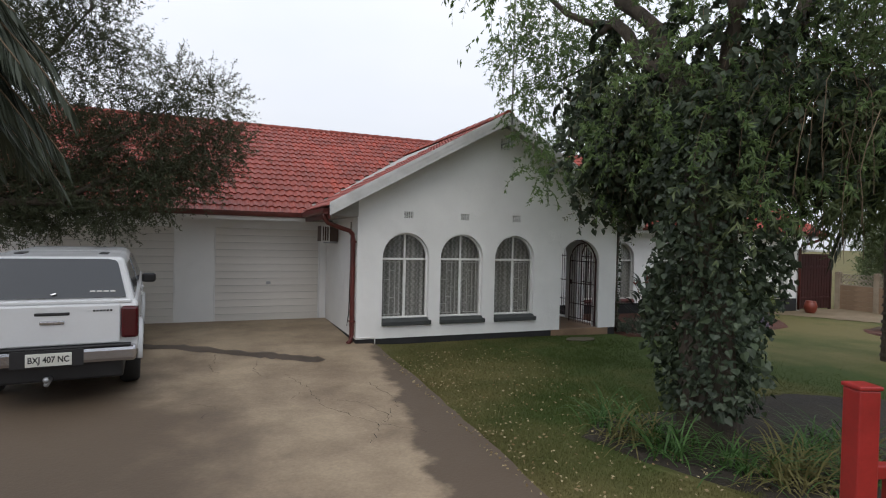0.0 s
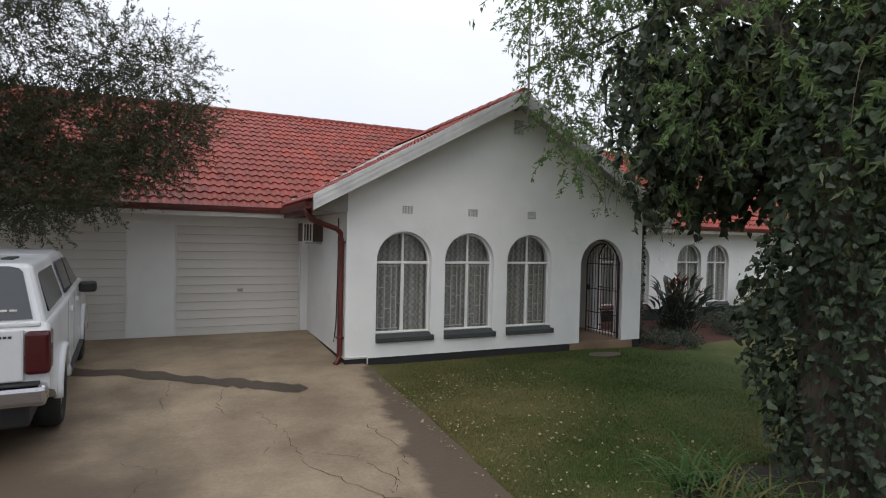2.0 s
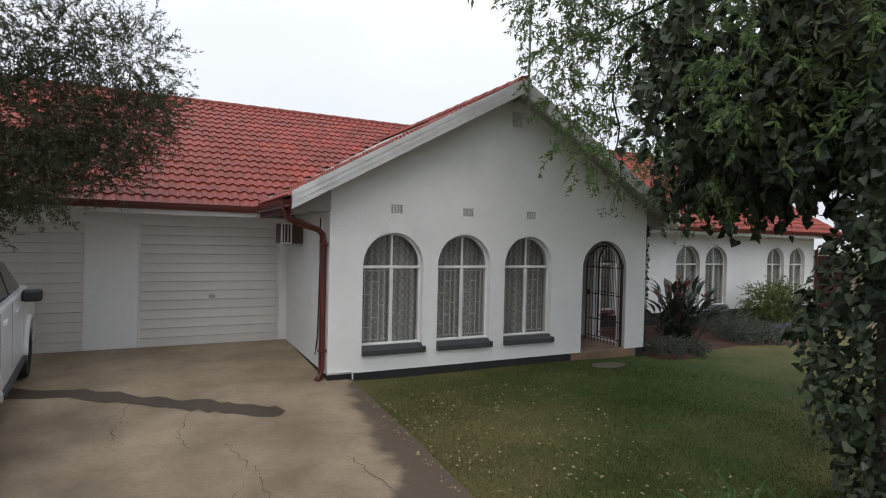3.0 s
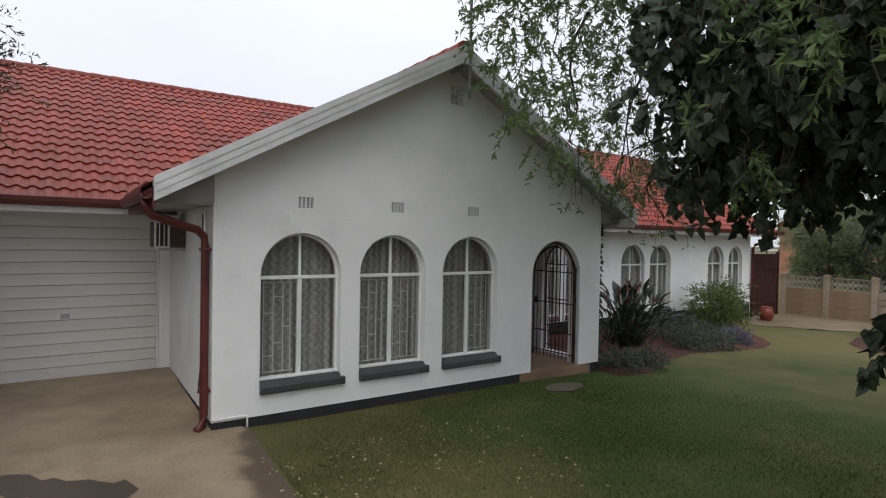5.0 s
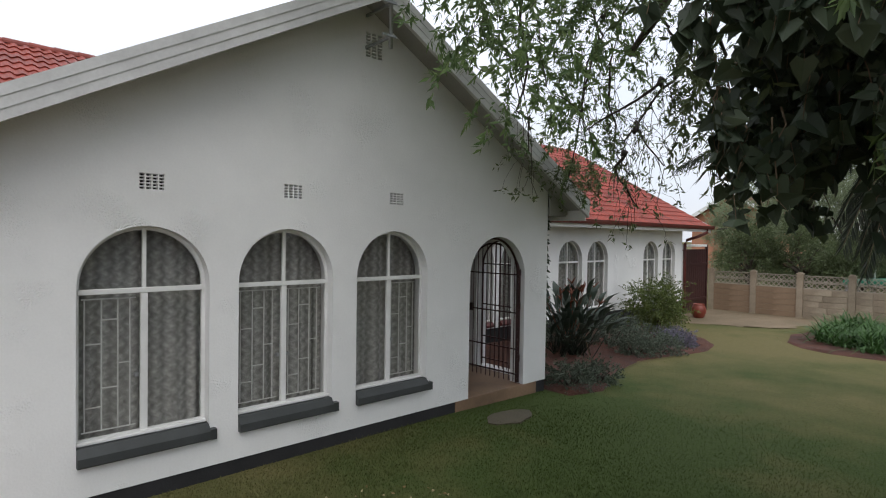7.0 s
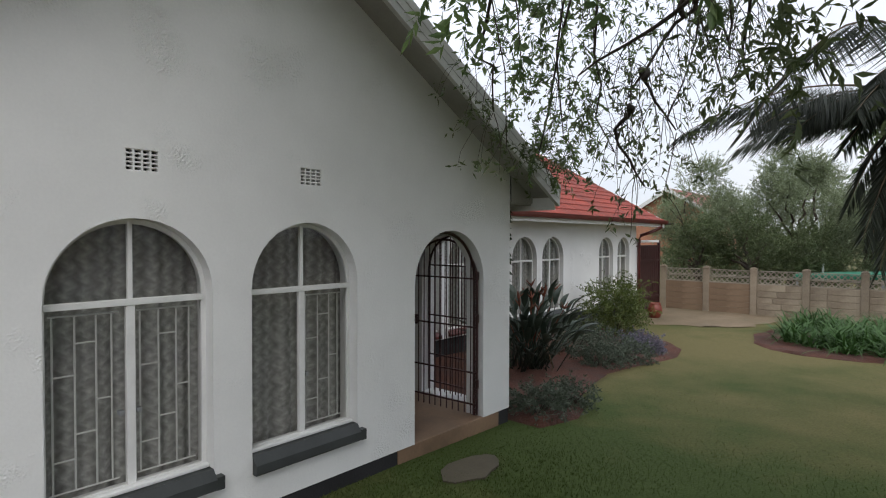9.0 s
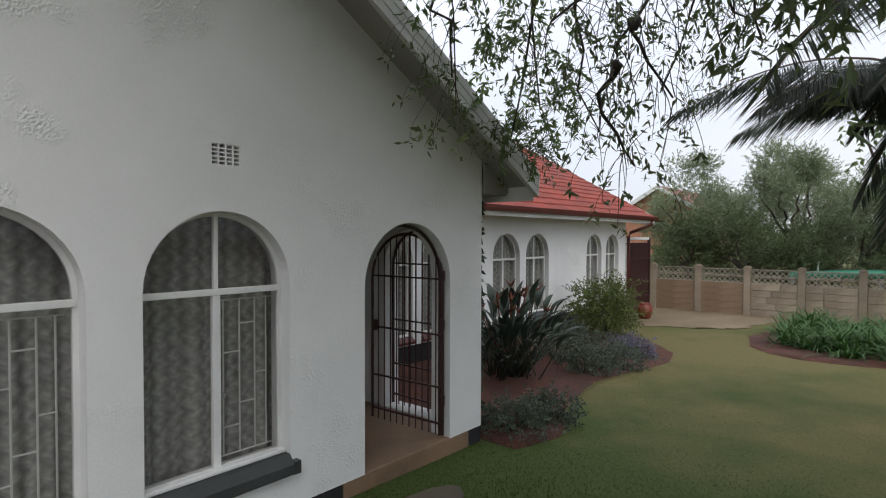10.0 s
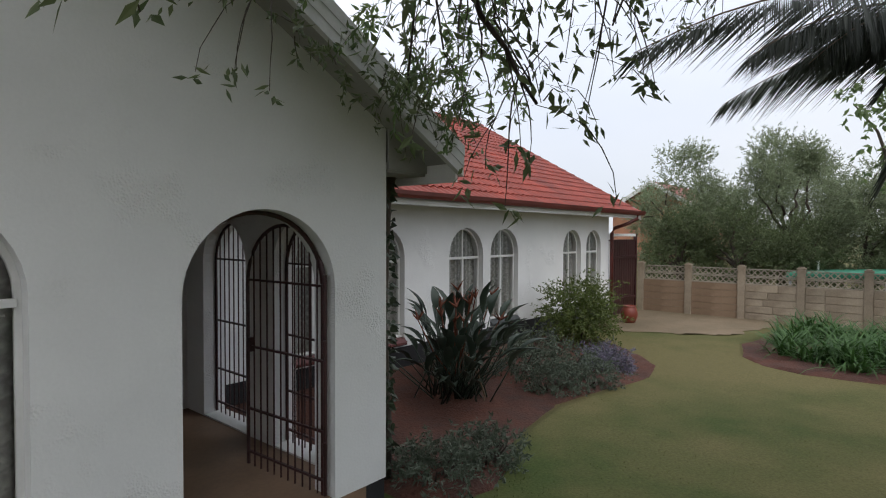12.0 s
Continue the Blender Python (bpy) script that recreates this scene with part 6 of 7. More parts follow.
for k, (x, y) in enumerate([(4.05, 4.45), (4.15, 4.0), (4.45, 3.55), (4.9, 3.3), (5.35, 3.45), (4.15, 4.9), (5.6, 3.1), (4.3, 4.4), (5.1, 2.95), (4.6, 3.1), (5.9, 3.5)]):
    tuft("grass_tuft", "long green strap-leaved tuft at the foot of the ivy-covered tree", "plant", "tufts round the tree", x, y, 80, 0.6, 0.018, M_AGAP if k % 3 else M_GRASS, 100 + k, (5, 60), 1.6, 0.12)

# ---- flower beds ----
def bed(name, outline, label, hump=0.05, soil=M_SOIL):
    bm = bmesh.new()
    f = bm.faces.new([bm.verts.new((x, y, 0)) for x, y in outline])
    bmesh.ops.triangulate(bm, faces=[f])
    bmesh.ops.subdivide_edges(bm, edges=bm.edges[:], cuts=3)
    bmesh.ops.triangulate(bm, faces=bm.faces[:])
    bmesh.ops.subdivide_edges(bm, edges=bm.edges[:], cuts=1)
    bmesh.ops.triangulate(bm, faces=bm.faces[:])
    inside = {v for v in bm.verts if not v.is_boundary}
    for v in bm.verts:
        v.co.z = gz(v.co.x, v.co.y) + (0.012 + hump * (0.6 + 0.5 * noise.noise(v.co * 2.3)) if v in inside else -0.01)
        # the soil is banked up against the house wall
        v.co.z += 0.1 * clamp((v.co.y - 11.7) / 1.0, 0, 1) * clamp((16.2 - v.co.x) / 1.5, 0, 1)
    bmesh.ops.recalc_face_normals(bm, faces=bm.faces[:])
    return tagged(part(name, bm, soil, smooth=True), label, "flower bed", kind="structure")


bed("flower_bed", [(8.66, 9.75), (9.3, 9.6), (10.0, 9.85), (10.8, 10.15), (11.7, 10.3), (12.8, 10.2), (13.9, 10.05), (14.8, 10.25), (15.5, 10.9), (16.1, 11.7), (16.4, 12.86), (8.66, 12.86)], "raked red soil flower bed along the wing wall")
bed("flower_bed", [(16.5, 9.4), (15.9, 8.95), (15.65, 8.3), (15.75, 7.4), (16.2, 6.2), (17.2, 5.4), (19.0, 5.2), (20.4, 6.0), (20.6, 8.6), (19.2, 9.5), (17.8, 9.7)], "red soil bed planted with strap-leaved clumps")
# dark soil spread wide so its colour also carries the shade under the tree
bed("flower_bed", [(3.6, 4.75), (3.8, 3.9), (4.1, 3.1), (4.5, 2.4), (5.4, 1.9), (7.0, 2.2), (8.6, 3.4), (8.7, 4.7), (7.4, 5.3), (6.2, 5.25), (5.2, 5.2), (4.2, 5.15)], "dark leaf-strewn soil round the ivy-covered tree, tree shade put into its colour", 0.03, M_SHADED_MOULD)


def strelitzia(x, y, seed):
    r = rng(seed)
    t = thing("strelitzia", "large strelitzia clump with stiff grey-green leaves and faded orange flowers", "plant", at=pose(x, y, gz(x, y)))
    for k in range(115):
        az, lean = r.uniform(0, 6.283), 3 + 56 * r.uniform(0, 1) ** 0.9
        d = Vector((math.cos(az), math.sin(az), 0))
        up = Vector((0, 0, 1))
        s = Vector((-math.sin(az), math.cos(az), 0))
        L = r.uniform(0.4, 0.9) * (1.0 + 0.3 * math.cos(math.radians(lean)))
        v = (d * math.sin(math.radians(lean)) + up * math.cos(math.radians(lean)))
        nrm = (up * math.sin(math.radians(lean)) - d * math.cos(math.radians(lean)))
        b = Vector((r.normal() * 0.16, r.normal() * 0.16, 0))
        bm = bmesh.new()
        e = b + v * L
        tube(bm, [b, b + v * L * 0.5, e], 0.011, 0.007, 5)
        bl, bw = r.uniform(0.3, 0.46), r.uniform(0.042, 0.07)
        rowsp = []
        for u, w, c in ((0, 0.15, 0), (0.2, 0.75, 0.01), (0.45, 1.0, 0.015), (0.7, 0.8, 0.0), (0.9, 0.35, -0.03), (1.0, 0.02, -0.05)):
            c0 = e + v * bl * u + nrm * (c - 0.12 * u * u * bl)
            rowsp.append([bm.verts.new(c0 - s * bw * w + nrm * 0.03 * w), bm.verts.new(c0), bm.verts.new(c0 + s * bw * w + nrm * 0.03 * w)])
        for a, c in zip(rowsp, rowsp[1:]):
            for i in range(2):
                bm.faces.new((a[i], a[i + 1], c[i + 1], c[i]))
        part("leaf", bm, M_STREL, t, smooth=True)
    for k in range(15):
        az, lean = r.uniform(0, 6.283), r.uniform(3, 34)
        v = Vector((math.cos(az) * math.sin(math.radians(lean)), math.sin(az) * math.sin(math.radians(lean)), math.cos(math.radians(lean))))
        e = v * r.uniform(1.1, 1.42)
        bm = bmesh.new()
        tube(bm, [(0, 0, 0.2), e * 0.6, e], 0.01, 0.007, 5)
        for q in range(4):
            w = Vector((r.normal(), r.normal(), 1.4)).normalized() * 0.13
            tube(bm, [e, e + w * 0.6, e + w], 0.016, 0.002, 4)
        part("flower", bm, M_ORANGE, t, "faded orange flower head")
    # bent old stalk in front
    bm = bmesh.new()
    tube(bm, [(-0.1, -0.15, 0.7), (0.0, -0.35, 0.35), (0.06, -0.4, 0.1), (0.0, -0.42, -0.02)], 0.014, 0.01, 6)
    part("old_stalk", bm, M_DRYTWIG, t, "pale dry stalk")


strelitzia(11.1, 11.45, 61)


def shrub(name, label, x, y, rad, h, mat, seed, n=260, per=16, ll=0.07, lw=0.03, stem=True):
    r = rng(seed)
    z0 = gz(x, y)
    t = thing(name, label, "shrub", at=pose(x, y, z0))
    paths = twigs((0, 0, h * 0.5), rad, n, rad * 0.55, r, 0.15, squash=h / 2 / rad)
    paths[..., 2] = np.maximum(paths[..., 2], 0.03)
    pos, al = leafy(paths, per, r, 0.8, 0.1)
    part("foliage", leaves(pos, al, ll, lw, r, shape="lance"), mat, t)["kind"] = "stuff"
    bm = bmesh.new()
    for k in range(7):
        a = r.uniform(0, 6.283)
        tube(bm, [(0.03 * math.cos(a), 0.03 * math.sin(a), -0.03), (rad * 0.5 * math.cos(a), rad * 0.5 * math.sin(a), h * r.uniform(0.4, 0.8))], 0.014, 0.005, 5)
    part("stem_work", bm, M_TWIG, t)
    return t


shrub("round_shrub", "round yellow-green garden shrub against the wing wall", 15.35, 11.9, 0.74, 1.3, M_BUSH, 71, 620, 20, 0.062, 0.024)
for k, (x, y, rd, h, m) in enumerate([(9.1, 10.05, 0.42, 0.3, 0), (9.65, 9.95, 0.4, 0.26, 0), (12.2, 10.75, 0.45, 0.32, 0), (12.8, 10.55, 0.5, 0.3, 0), (13.3, 11.1, 0.5, 0.42, 0), (12.6, 11.5, 0.5, 0.5, 0), (13.9, 10.65, 0.42, 0.26, 1), (14.3, 11.0, 0.4, 0.24, 1), (13.7, 11.9, 0.5, 0.5, 0), (11.9, 12.2, 0.4, 0.5, 0)]):
    shrub("ground_cover", "low cover of small purple flowers" if m else "low grey-green ground cover on red soil", x, y, rd, h, (M_GREYLEAF, M_PURPLE)[m], 80 + k, 150, 16, 0.055, 0.02)
for k in range(64):
    a, b = rng(300 + k).uniform(0, 1, 2)
    x, y = 16.15 + 3.6 * a, 6.2 + 2.9 * b
    tuft("agapanthus_clump", "arching bright green strap-leaved clump in the bed", "plant", "strap-leaved clumps in the bed", x, y, 40, 0.72, 0.042, M_AGAP, 320 + k, (4, 58), 1.5, 0.1)

# slender creeper-clad trunk at the gable corner
ct = thing("slender_trunk", "slender dark trunk with creeper beside the gable corner", "tree")
bm = bmesh.new()
tube(bm, [(8.86, 10.4, -0.25), (8.87, 10.4, 0.3), (8.84, 10.42, 1.2), (8.88, 10.4, 2.2), (8.95, 10.4, 2.36)], 0.07, 0.045, 9)
part("trunk", bm, M_BARK, ct, smooth=True)
r = rng(91)
n = 330
z = r.uniform(0.1, 2.3, n)
ang = r.uniform(0, 6.283, n)
pos = np.stack([8.86 + 0.07 * np.cos(ang), 10.4 + 0.07 * np.sin(ang), z], 1)
part("creeper", leaves(pos, unit(np.stack([np.cos(ang), np.sin(ang), -0.4 + 0 * z], 1) + r.normal(size=(n, 3)) * 0.4), 0.07, 0.05, r, shape="ivy"), M_IVY, ct)["kind"] = "stuff"


# ---- palms ----
def frond(pts, leaflet, r, parent, count=96, hang=0.8, half=0.012):
    """An arching rib with two ranks of drooping leaflets."""
    pts = [Vector(p) for p in pts]
    def at(u):
        m = [pts[0] * (1 - u) ** 2 + pts[1] * 2 * u * (1 - u) + pts[2] * u * u]
        return m[0]
    bm = bmesh.new()
    line = [at(k / 12) for k in range(13)]
    tube(bm, line, 0.018, 0.003, 5)
    rib = part("rib", bm, M_DRYTWIG, parent)
    pos, al = [], []
    for k in range(count):
        u = 0.12 + 0.88 * k / count
        p, t = at(u), (at(min(1, u + 0.02)) - at(u - 0.02)).normalized()
        s = t.cross(Vector((0, 0, 1))).normalized()
        for q in (-1, 1):
            d = (s * q * 0.75 + t * (0.55 + 0.5 * u) + Vector((0, 0, -hang + r.normal() * 0.1)))
            pos.append(tuple(p))
            al.append(tuple(d.normalized()))
    pos, al = np.array(pos), np.array(al)
    taper = np.repeat(1.15 - 0.75 * np.abs(np.linspace(-0.85, 1, count)) ** 1.5, 2)
    L = leaves(pos, al, 1.0, 0.024, r, 0.1)
    vs = np.array(L[0]).reshape(-1, 4, 3)
    vs = pos[:, None] + (vs - pos[:, None]) * np.stack([taper * leaflet] * 4, 1)[..., None]
    mid = (vs[:, 1] + vs[:, 3]) / 2
    sd = unit(vs[:, 1] - vs[:, 3]) * half
    vs[:, 1], vs[:, 3] = mid + sd, mid - sd
    L = (vs.reshape(-1, 3).tolist(), L[1])
    part("blade_rank", L, M_PALM, parent)["kind"] = "stuff"


def palm(x, y, h, targets, label, seed, leaflet=0.36, half=0.011, count=96):
    r = rng(seed)
    p = thing("palm", label, "palm")
    bm = bmesh.new()
    z0 = gz(x, y)
    tube(bm, [(x, y, z0 - 0.05), (x + 0.03, y, z0 + h * 0.3), (x - 0.02, y + 0.02, z0 + h * 0.7), (x, y, h)], 0.19, 0.15, 12)
    for k in range(int(h / 0.16)):
        z = z0 + 0.1 + k * 0.16
        tube(bm, [(x, y, z), (x, y, z + 0.05)], 0.205 - 0.03 * k / (h / 0.16), 0.19 - 0.03 * k / (h / 0.16), 12)
    part("trunk", bm, M_BARK, p)
    for tx, ty, tz, lift in targets:
        frond([(x, y, h), ((x + tx) / 2, (y + ty) / 2, max(h, tz) + lift), (tx, ty, tz)], leaflet, r, p, count, half=half)
    return p


RP = [(8.95, 8.39, 2.93, 0.65), (7.45, 7.48, 2.65, 1.45), (11.49, 8.54, 3.1, 0.5), (9.7, 7.1, 3.1, 0.75), (10.6, 8.0, 3.35, 0.5), (11.0, 7.6, 3.2, 0.6), (10.5, 7.1, 1.95, 0.3), (11.2, 7.0, 1.6, 0.3), (14.8, 7.2, 2.5, 0.6), (14.6, 5.2, 2.6, 0.9), (13.4, 3.8, 2.7, 0.9), (11.6, 3.7, 2.6, 0.9), (9.9, 4.7, 2.8, 0.9), (9.2, 6.0, 3.0, 0.7), (10.2, 7.0, 3.5, 0.6), (9.9, 8.0, 3.05, 0.6), (10.3, 7.7, 3.05, 0.65), (10.7, 7.3, 2.9, 0.6), (10.9, 7.9, 3.2, 0.55), (11.2, 7.3, 2.3, 0.5), (11.4, 7.1, 1.9, 0.4)]
palm(12.2, 6.4, 3.35, RP, "feather palm with dark arching fronds at the lawn edge", 131, 0.56, 0.0076, 185)
LP = [(-0.66, 3.25, 2.3, 0.7), (-0.58, 3.0, 2.5, 0.8), (-0.75, 3.2, 2.6, 0.7), (-0.85, 3.5, 2.5, 0.7), (-0.9, 3.3, 2.75, 0.6), (-0.72, 3.1, 2.35, 0.6), (-1.0, 3.9, 2.55, 0.6), (-0.9, 3.7, 2.35, 0.5), (-0.8, 3.0, 2.9, 0.6), (-1.0, 4.1, 2.3, 0.7), (-0.75, 3.4, 2.8, 0.8), (-1.6, 4.6, 2.3, 0.9), (-2.6, 4.7, 2.3, 0.9), (-3.6, 4.0, 2.4, 0.9), (-4.0, 3.0, 2.3, 0.9), (-3.6, 1.8, 2.3, 0.9), (-2.6, 1.2, 2.4, 0.9), (-1.2, 4.2, 2.3, 0.5), (-1.0, 3.7, 3.6, 0.8), (-0.8, 3.9, 2.2, 0.7), (-0.95, 3.3, 2.3, 0.5), (-0.7, 2.7, 2.6, 0.8), (-0.85, 3.0, 3.3, 0.8), (-1.1, 3.6, 2.6, 0.6), (-1.3, 3.8, 2.3, 0.4)]
palm(-2.35, 3.0, 3.0, LP, "feather palm with dark drooping fronds beside the drive", 132, 0.42, 0.0085, 150)

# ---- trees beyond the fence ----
# the low M_OLIVE trees put the crowns' own lower shade into a darker leaf
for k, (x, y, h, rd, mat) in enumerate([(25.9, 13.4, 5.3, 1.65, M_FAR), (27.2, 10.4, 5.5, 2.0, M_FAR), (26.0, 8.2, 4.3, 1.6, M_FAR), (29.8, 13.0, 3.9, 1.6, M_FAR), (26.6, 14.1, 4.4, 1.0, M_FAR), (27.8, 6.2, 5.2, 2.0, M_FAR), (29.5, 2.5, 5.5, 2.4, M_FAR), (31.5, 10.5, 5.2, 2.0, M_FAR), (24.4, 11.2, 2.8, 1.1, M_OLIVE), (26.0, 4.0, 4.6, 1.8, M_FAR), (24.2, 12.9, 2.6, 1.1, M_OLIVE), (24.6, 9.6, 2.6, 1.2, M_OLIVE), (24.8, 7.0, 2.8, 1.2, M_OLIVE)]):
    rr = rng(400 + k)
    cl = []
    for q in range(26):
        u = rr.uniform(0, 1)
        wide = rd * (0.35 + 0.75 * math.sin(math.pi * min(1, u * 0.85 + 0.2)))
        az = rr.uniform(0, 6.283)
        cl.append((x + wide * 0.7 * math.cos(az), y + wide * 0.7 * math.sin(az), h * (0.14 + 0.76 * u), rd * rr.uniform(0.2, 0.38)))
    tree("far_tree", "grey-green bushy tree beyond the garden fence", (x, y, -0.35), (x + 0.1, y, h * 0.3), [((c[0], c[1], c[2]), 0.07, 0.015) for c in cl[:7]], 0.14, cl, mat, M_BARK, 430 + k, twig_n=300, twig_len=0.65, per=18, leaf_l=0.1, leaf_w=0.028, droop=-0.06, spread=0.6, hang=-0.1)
bt = [(20.1, 7.1, 3.5, 0.7), (20.4, 7.1, 4.5, 0.8), (19.5, 8.1, 4.5, 0.35), (20.8, 6.4, 3.4, 0.9), (20.2, 6.7, 2.6, 0.6), (20.0, 6.2, 5.2, 1.0), (20.0, 7.3, 4.9, 0.5)]
tree("broad_leaved_tree", "light green broad-leaved tree standing in the bed", (20.4, 6.0, -0.3), (20.3, 6.3, 2.2), [((b[0], b[1], b[2]), 0.06, 0.012) for b in bt[:5]], 0.12, bt, M_LACY, M_BARK, 470, twig_n=60, twig_len=0.7, per=12, leaf_l=0.16, leaf_w=0.08, droop=0.35)

# ---- neighbour's house and yard beyond the fence ----
nh = thing("neighbour_house", "orange-walled neighbouring house with a white-edged gable", "house", at=pose(46, 21.5, -0.3))
bm = prism([(-3, 0), (3, 0), (3, 4.0), (0, 5.8), (-3, 4.0)], (0.0, 9.0), "x")
part("wall", bm, M_ORANGEWALL, nh)
for s in (-1, 1):
    bm = bmesh.new()
    vs = [bm.verts.new((x, s * a, b + c)) for x in (-0.5, 9.3) for a, b in ((3.5, 3.72), (0, 5.85)) for c in (0, 0.16)]
    for q in ((0, 1, 3, 2), (4, 6, 7, 5), (0, 2, 6, 4), (1, 5, 7, 3), (0, 4, 5, 1), (2, 3, 7, 6)):
        bm.faces.new([vs[i] for i in q])
    bmesh.ops.recalc_face_normals(bm, faces=bm.faces[:])
    part("roof", bm, M_TILES, nh)
    bm = bmesh.new()
    vs = [bm.verts.new((x, s * a, b + c)) for x in (-0.56, -0.5) for a, b in ((3.5, 3.72), (0, 5.85)) for c in (-0.12, 0.2)]
    for q in ((0, 1, 3, 2), (4, 6, 7, 5), (0, 2, 6, 4), (1, 5, 7, 3), (0, 4, 5, 1), (2, 3, 7, 6)):
        bm.faces.new([vs[i] for i in q])
    bmesh.ops.recalc_face_normals(bm, faces=bm.faces[:])
    part("barge_board", bm, M_TRIM, nh)
pool = thing("pool_cover", "green tarpaulin over a raised frame beyond the fence", "pool cover", at=pose(23.6, 8.6, -0.3))
bm = bmesh.new()
box(bm, -0.8, 0.8, -1.1, 1.1, 1.02, 1.2, 0.06)
for v in bm.verts:
    if v.co.z > 1.0:
        v.co.z += 0.06 * math.sin(v.co.y * 5) + 0.04
part("tarpaulin", bm, M_TARP, pool)
for x in (-0.7, 0.7):
    for y in (-1.0, 1.0):
        part("frame_leg", boxed(x - 0.03, x + 0.03, y - 0.03, y + 0.03, 0.0, 1.04), M_GALV, pool)
lp = thing("yard_post", "white steel yard post beyond the fence", "post", at=pose(23.9, 9.1, -0.3))
bm = bmesh.new()
tube(bm, [(0, 0, 0), (0, 0, 1.45)], 0.03)
part("shaft", bm, M_TRIM, lp)
part("cap", boxed(-0.04, 0.04, -0.04, 0.04, 1.45, 1.48), M_TRIM, lp)

# plain boundary walls outside the view
for nm, q in (("wall_boundary_south", (-8, 30, -11.2, -11.0)), ("wall_boundary_west", (-8.2, -8.0, -11, 24))):
    tagged(part(nm, boxed(*q, -0.4, 1.6), M_PRECAST), "plain concrete boundary wall", "wall", kind="structure")

# ---- precast fence: posts, coursed panels and two rows of lattice ----
FX, F0, FP = 21.3, 12.98, 1.28
post_bm = boxed(-0.075, 0.075, -0.085, 0.085, -0.1, 1.3, 0.012)
box(post_bm, -0.085, 0.085, -0.095, 0.095, 1.3, 1.335, 0.008)
box(post_bm, -0.05, 0.05, -0.06, 0.06, 1.335, 1.365, 0.008)
fence = thing("precast_fence", "weathered tan precast concrete fence with lattice top panels", "fence", kind="structure", at=pose(FX, 0, -0.25))
post = part("post", post_bm, M_PRECAST, fence)
post.location = (0, F0, 0)
NB = 12
for k in range(1, NB + 1):
    shared("post", post.data, fence, pose(0, F0 - FP * k, 0))
lat = bmesh.new()
for row in range(2):
    z0, z1 = 0.885 + row * 0.2, 1.075 + row * 0.2
    box(lat, -0.025, 0.025, -FP / 2 + 0.08, FP / 2 - 0.08, z0, z0 + 0.022)
    box(lat, -0.025, 0.025, -FP / 2 + 0.08, FP / 2 - 0.08, z1 - 0.022, z1)
    m = 8
    span = FP - 0.16
    for j in range(m):
        y0 = -span / 2 + span * j / m
        y1 = y0 + span / m
        for a, b in ((y0, y1), (y1, y0)):
            tube(lat, [(0, a, z0 + 0.015), (0, b, z1 - 0.015)], 0.014, sides=4)
lat_ob = part("lattice_panel", lat, M_PRECASTS, fence, "diagonal lattice panel")
lat_ob.location = (0, F0 - FP / 2, 0)
for k in range(1, NB):
    shared("lattice_panel", lat_ob.data, fence, pose(0, F0 - FP * (k + 0.5), 0))
rf = rng(77)
stones = []
for L in (0.4, 0.72, 0.5, 0.62):
    ob = part("stone", boxed(-0.035, 0.03, -L / 2 + 0.006, L / 2 - 0.006, -0.085, 0.085, 0.012), M_PRECAST, fence)
    stones.append((L, ob))
used = [False] * 4
plain = None
for k in range(NB):
    yc = F0 - FP * (k + 0.5)
    part("panel_core", boxed(-0.012, 0.015, yc - FP / 2 + 0.06, yc + FP / 2 - 0.06, -0.05, 0.885), M_PRECAST, fence)
    if k < 2:
        for c in range(5):
            mm = pose(rf.uniform(-0.003, 0.003), yc, 0.176 * (c + 0.5) - 0.005)
            if plain is None:
                plain = part("plain_panel", boxed(-0.032, -0.012, -FP / 2 + 0.08, FP / 2 - 0.08, -0.085, 0.085, 0.006), M_PLAINPANEL, fence, "smooth brown plastered panel")
                plain.matrix_basis = mm
            else:
                shared("plain_panel", plain.data, fence, mm)
        continue
    for c in range(5):
        z = 0.176 * (c + 0.5) - 0.005
        combo = [(0, 1), (3, 2), (1, 0), (2, 3)][(c + k * 2 + c * k) % 4]
        tot = sum(stones[i][0] for i in combo)
        y = yc - tot / 2
        for i in combo:
            L, ob = stones[i]
            mm = pose(rf.uniform(-0.006, 0.006), y + L / 2, z)
            if not used[i]:
                ob.matrix_basis = mm
                used[i] = True
            else:
                shared("stone", ob.data, fence, mm)
            y += L

# ---- lawn: blades, fallen leaves ----
r = rng(500)
def in_lawn(x, y, south):
    return (x > np.interp(y, [-14, 0, 3.67, 5.83, 7.9, 10.2], [1.62, 2.22, 2.54, 2.72, 2.87, 2.97])) & (y < south)


n = 900000
u = r.uniform(0, 1, (n, 2))
x = 2.2 + 18.9 * u[:, 0] ** 1.9
y = 1.0 + 11.8 * u[:, 1]
south = np.interp(x, [2, 8.6, 8.65, 9.3, 10.0, 10.8, 11.7, 12.8, 13.9, 14.8, 15.5, 16.1, 17], [10.13, 10.13, 9.85, 9.72, 9.95, 10.25, 10.4, 10.3, 10.15, 10.36, 11.05, 11.9, 12.5])
ok = in_lawn(x, y, south) & (r.uniform(0, 1, n) > np.clip((x - 15.5) / 5.5, 0, 0.9))
ok &= r.uniform(0, 1, n) > np.clip((x - 6.5) / 3.5, 0, 0.97)
ok &= ~((x > 16.0) & (y < 9.4) & (y > 5.4) & (x < 20.5))
ok &= (((x - 4.95) / 1.2) ** 2 + ((y - 3.95) / 1.0) ** 2 > 1) & (((x - 6.6) / 2.0) ** 2 + ((y - 3.6) / 1.6) ** 2 > r.uniform(0.7, 1.05, n))
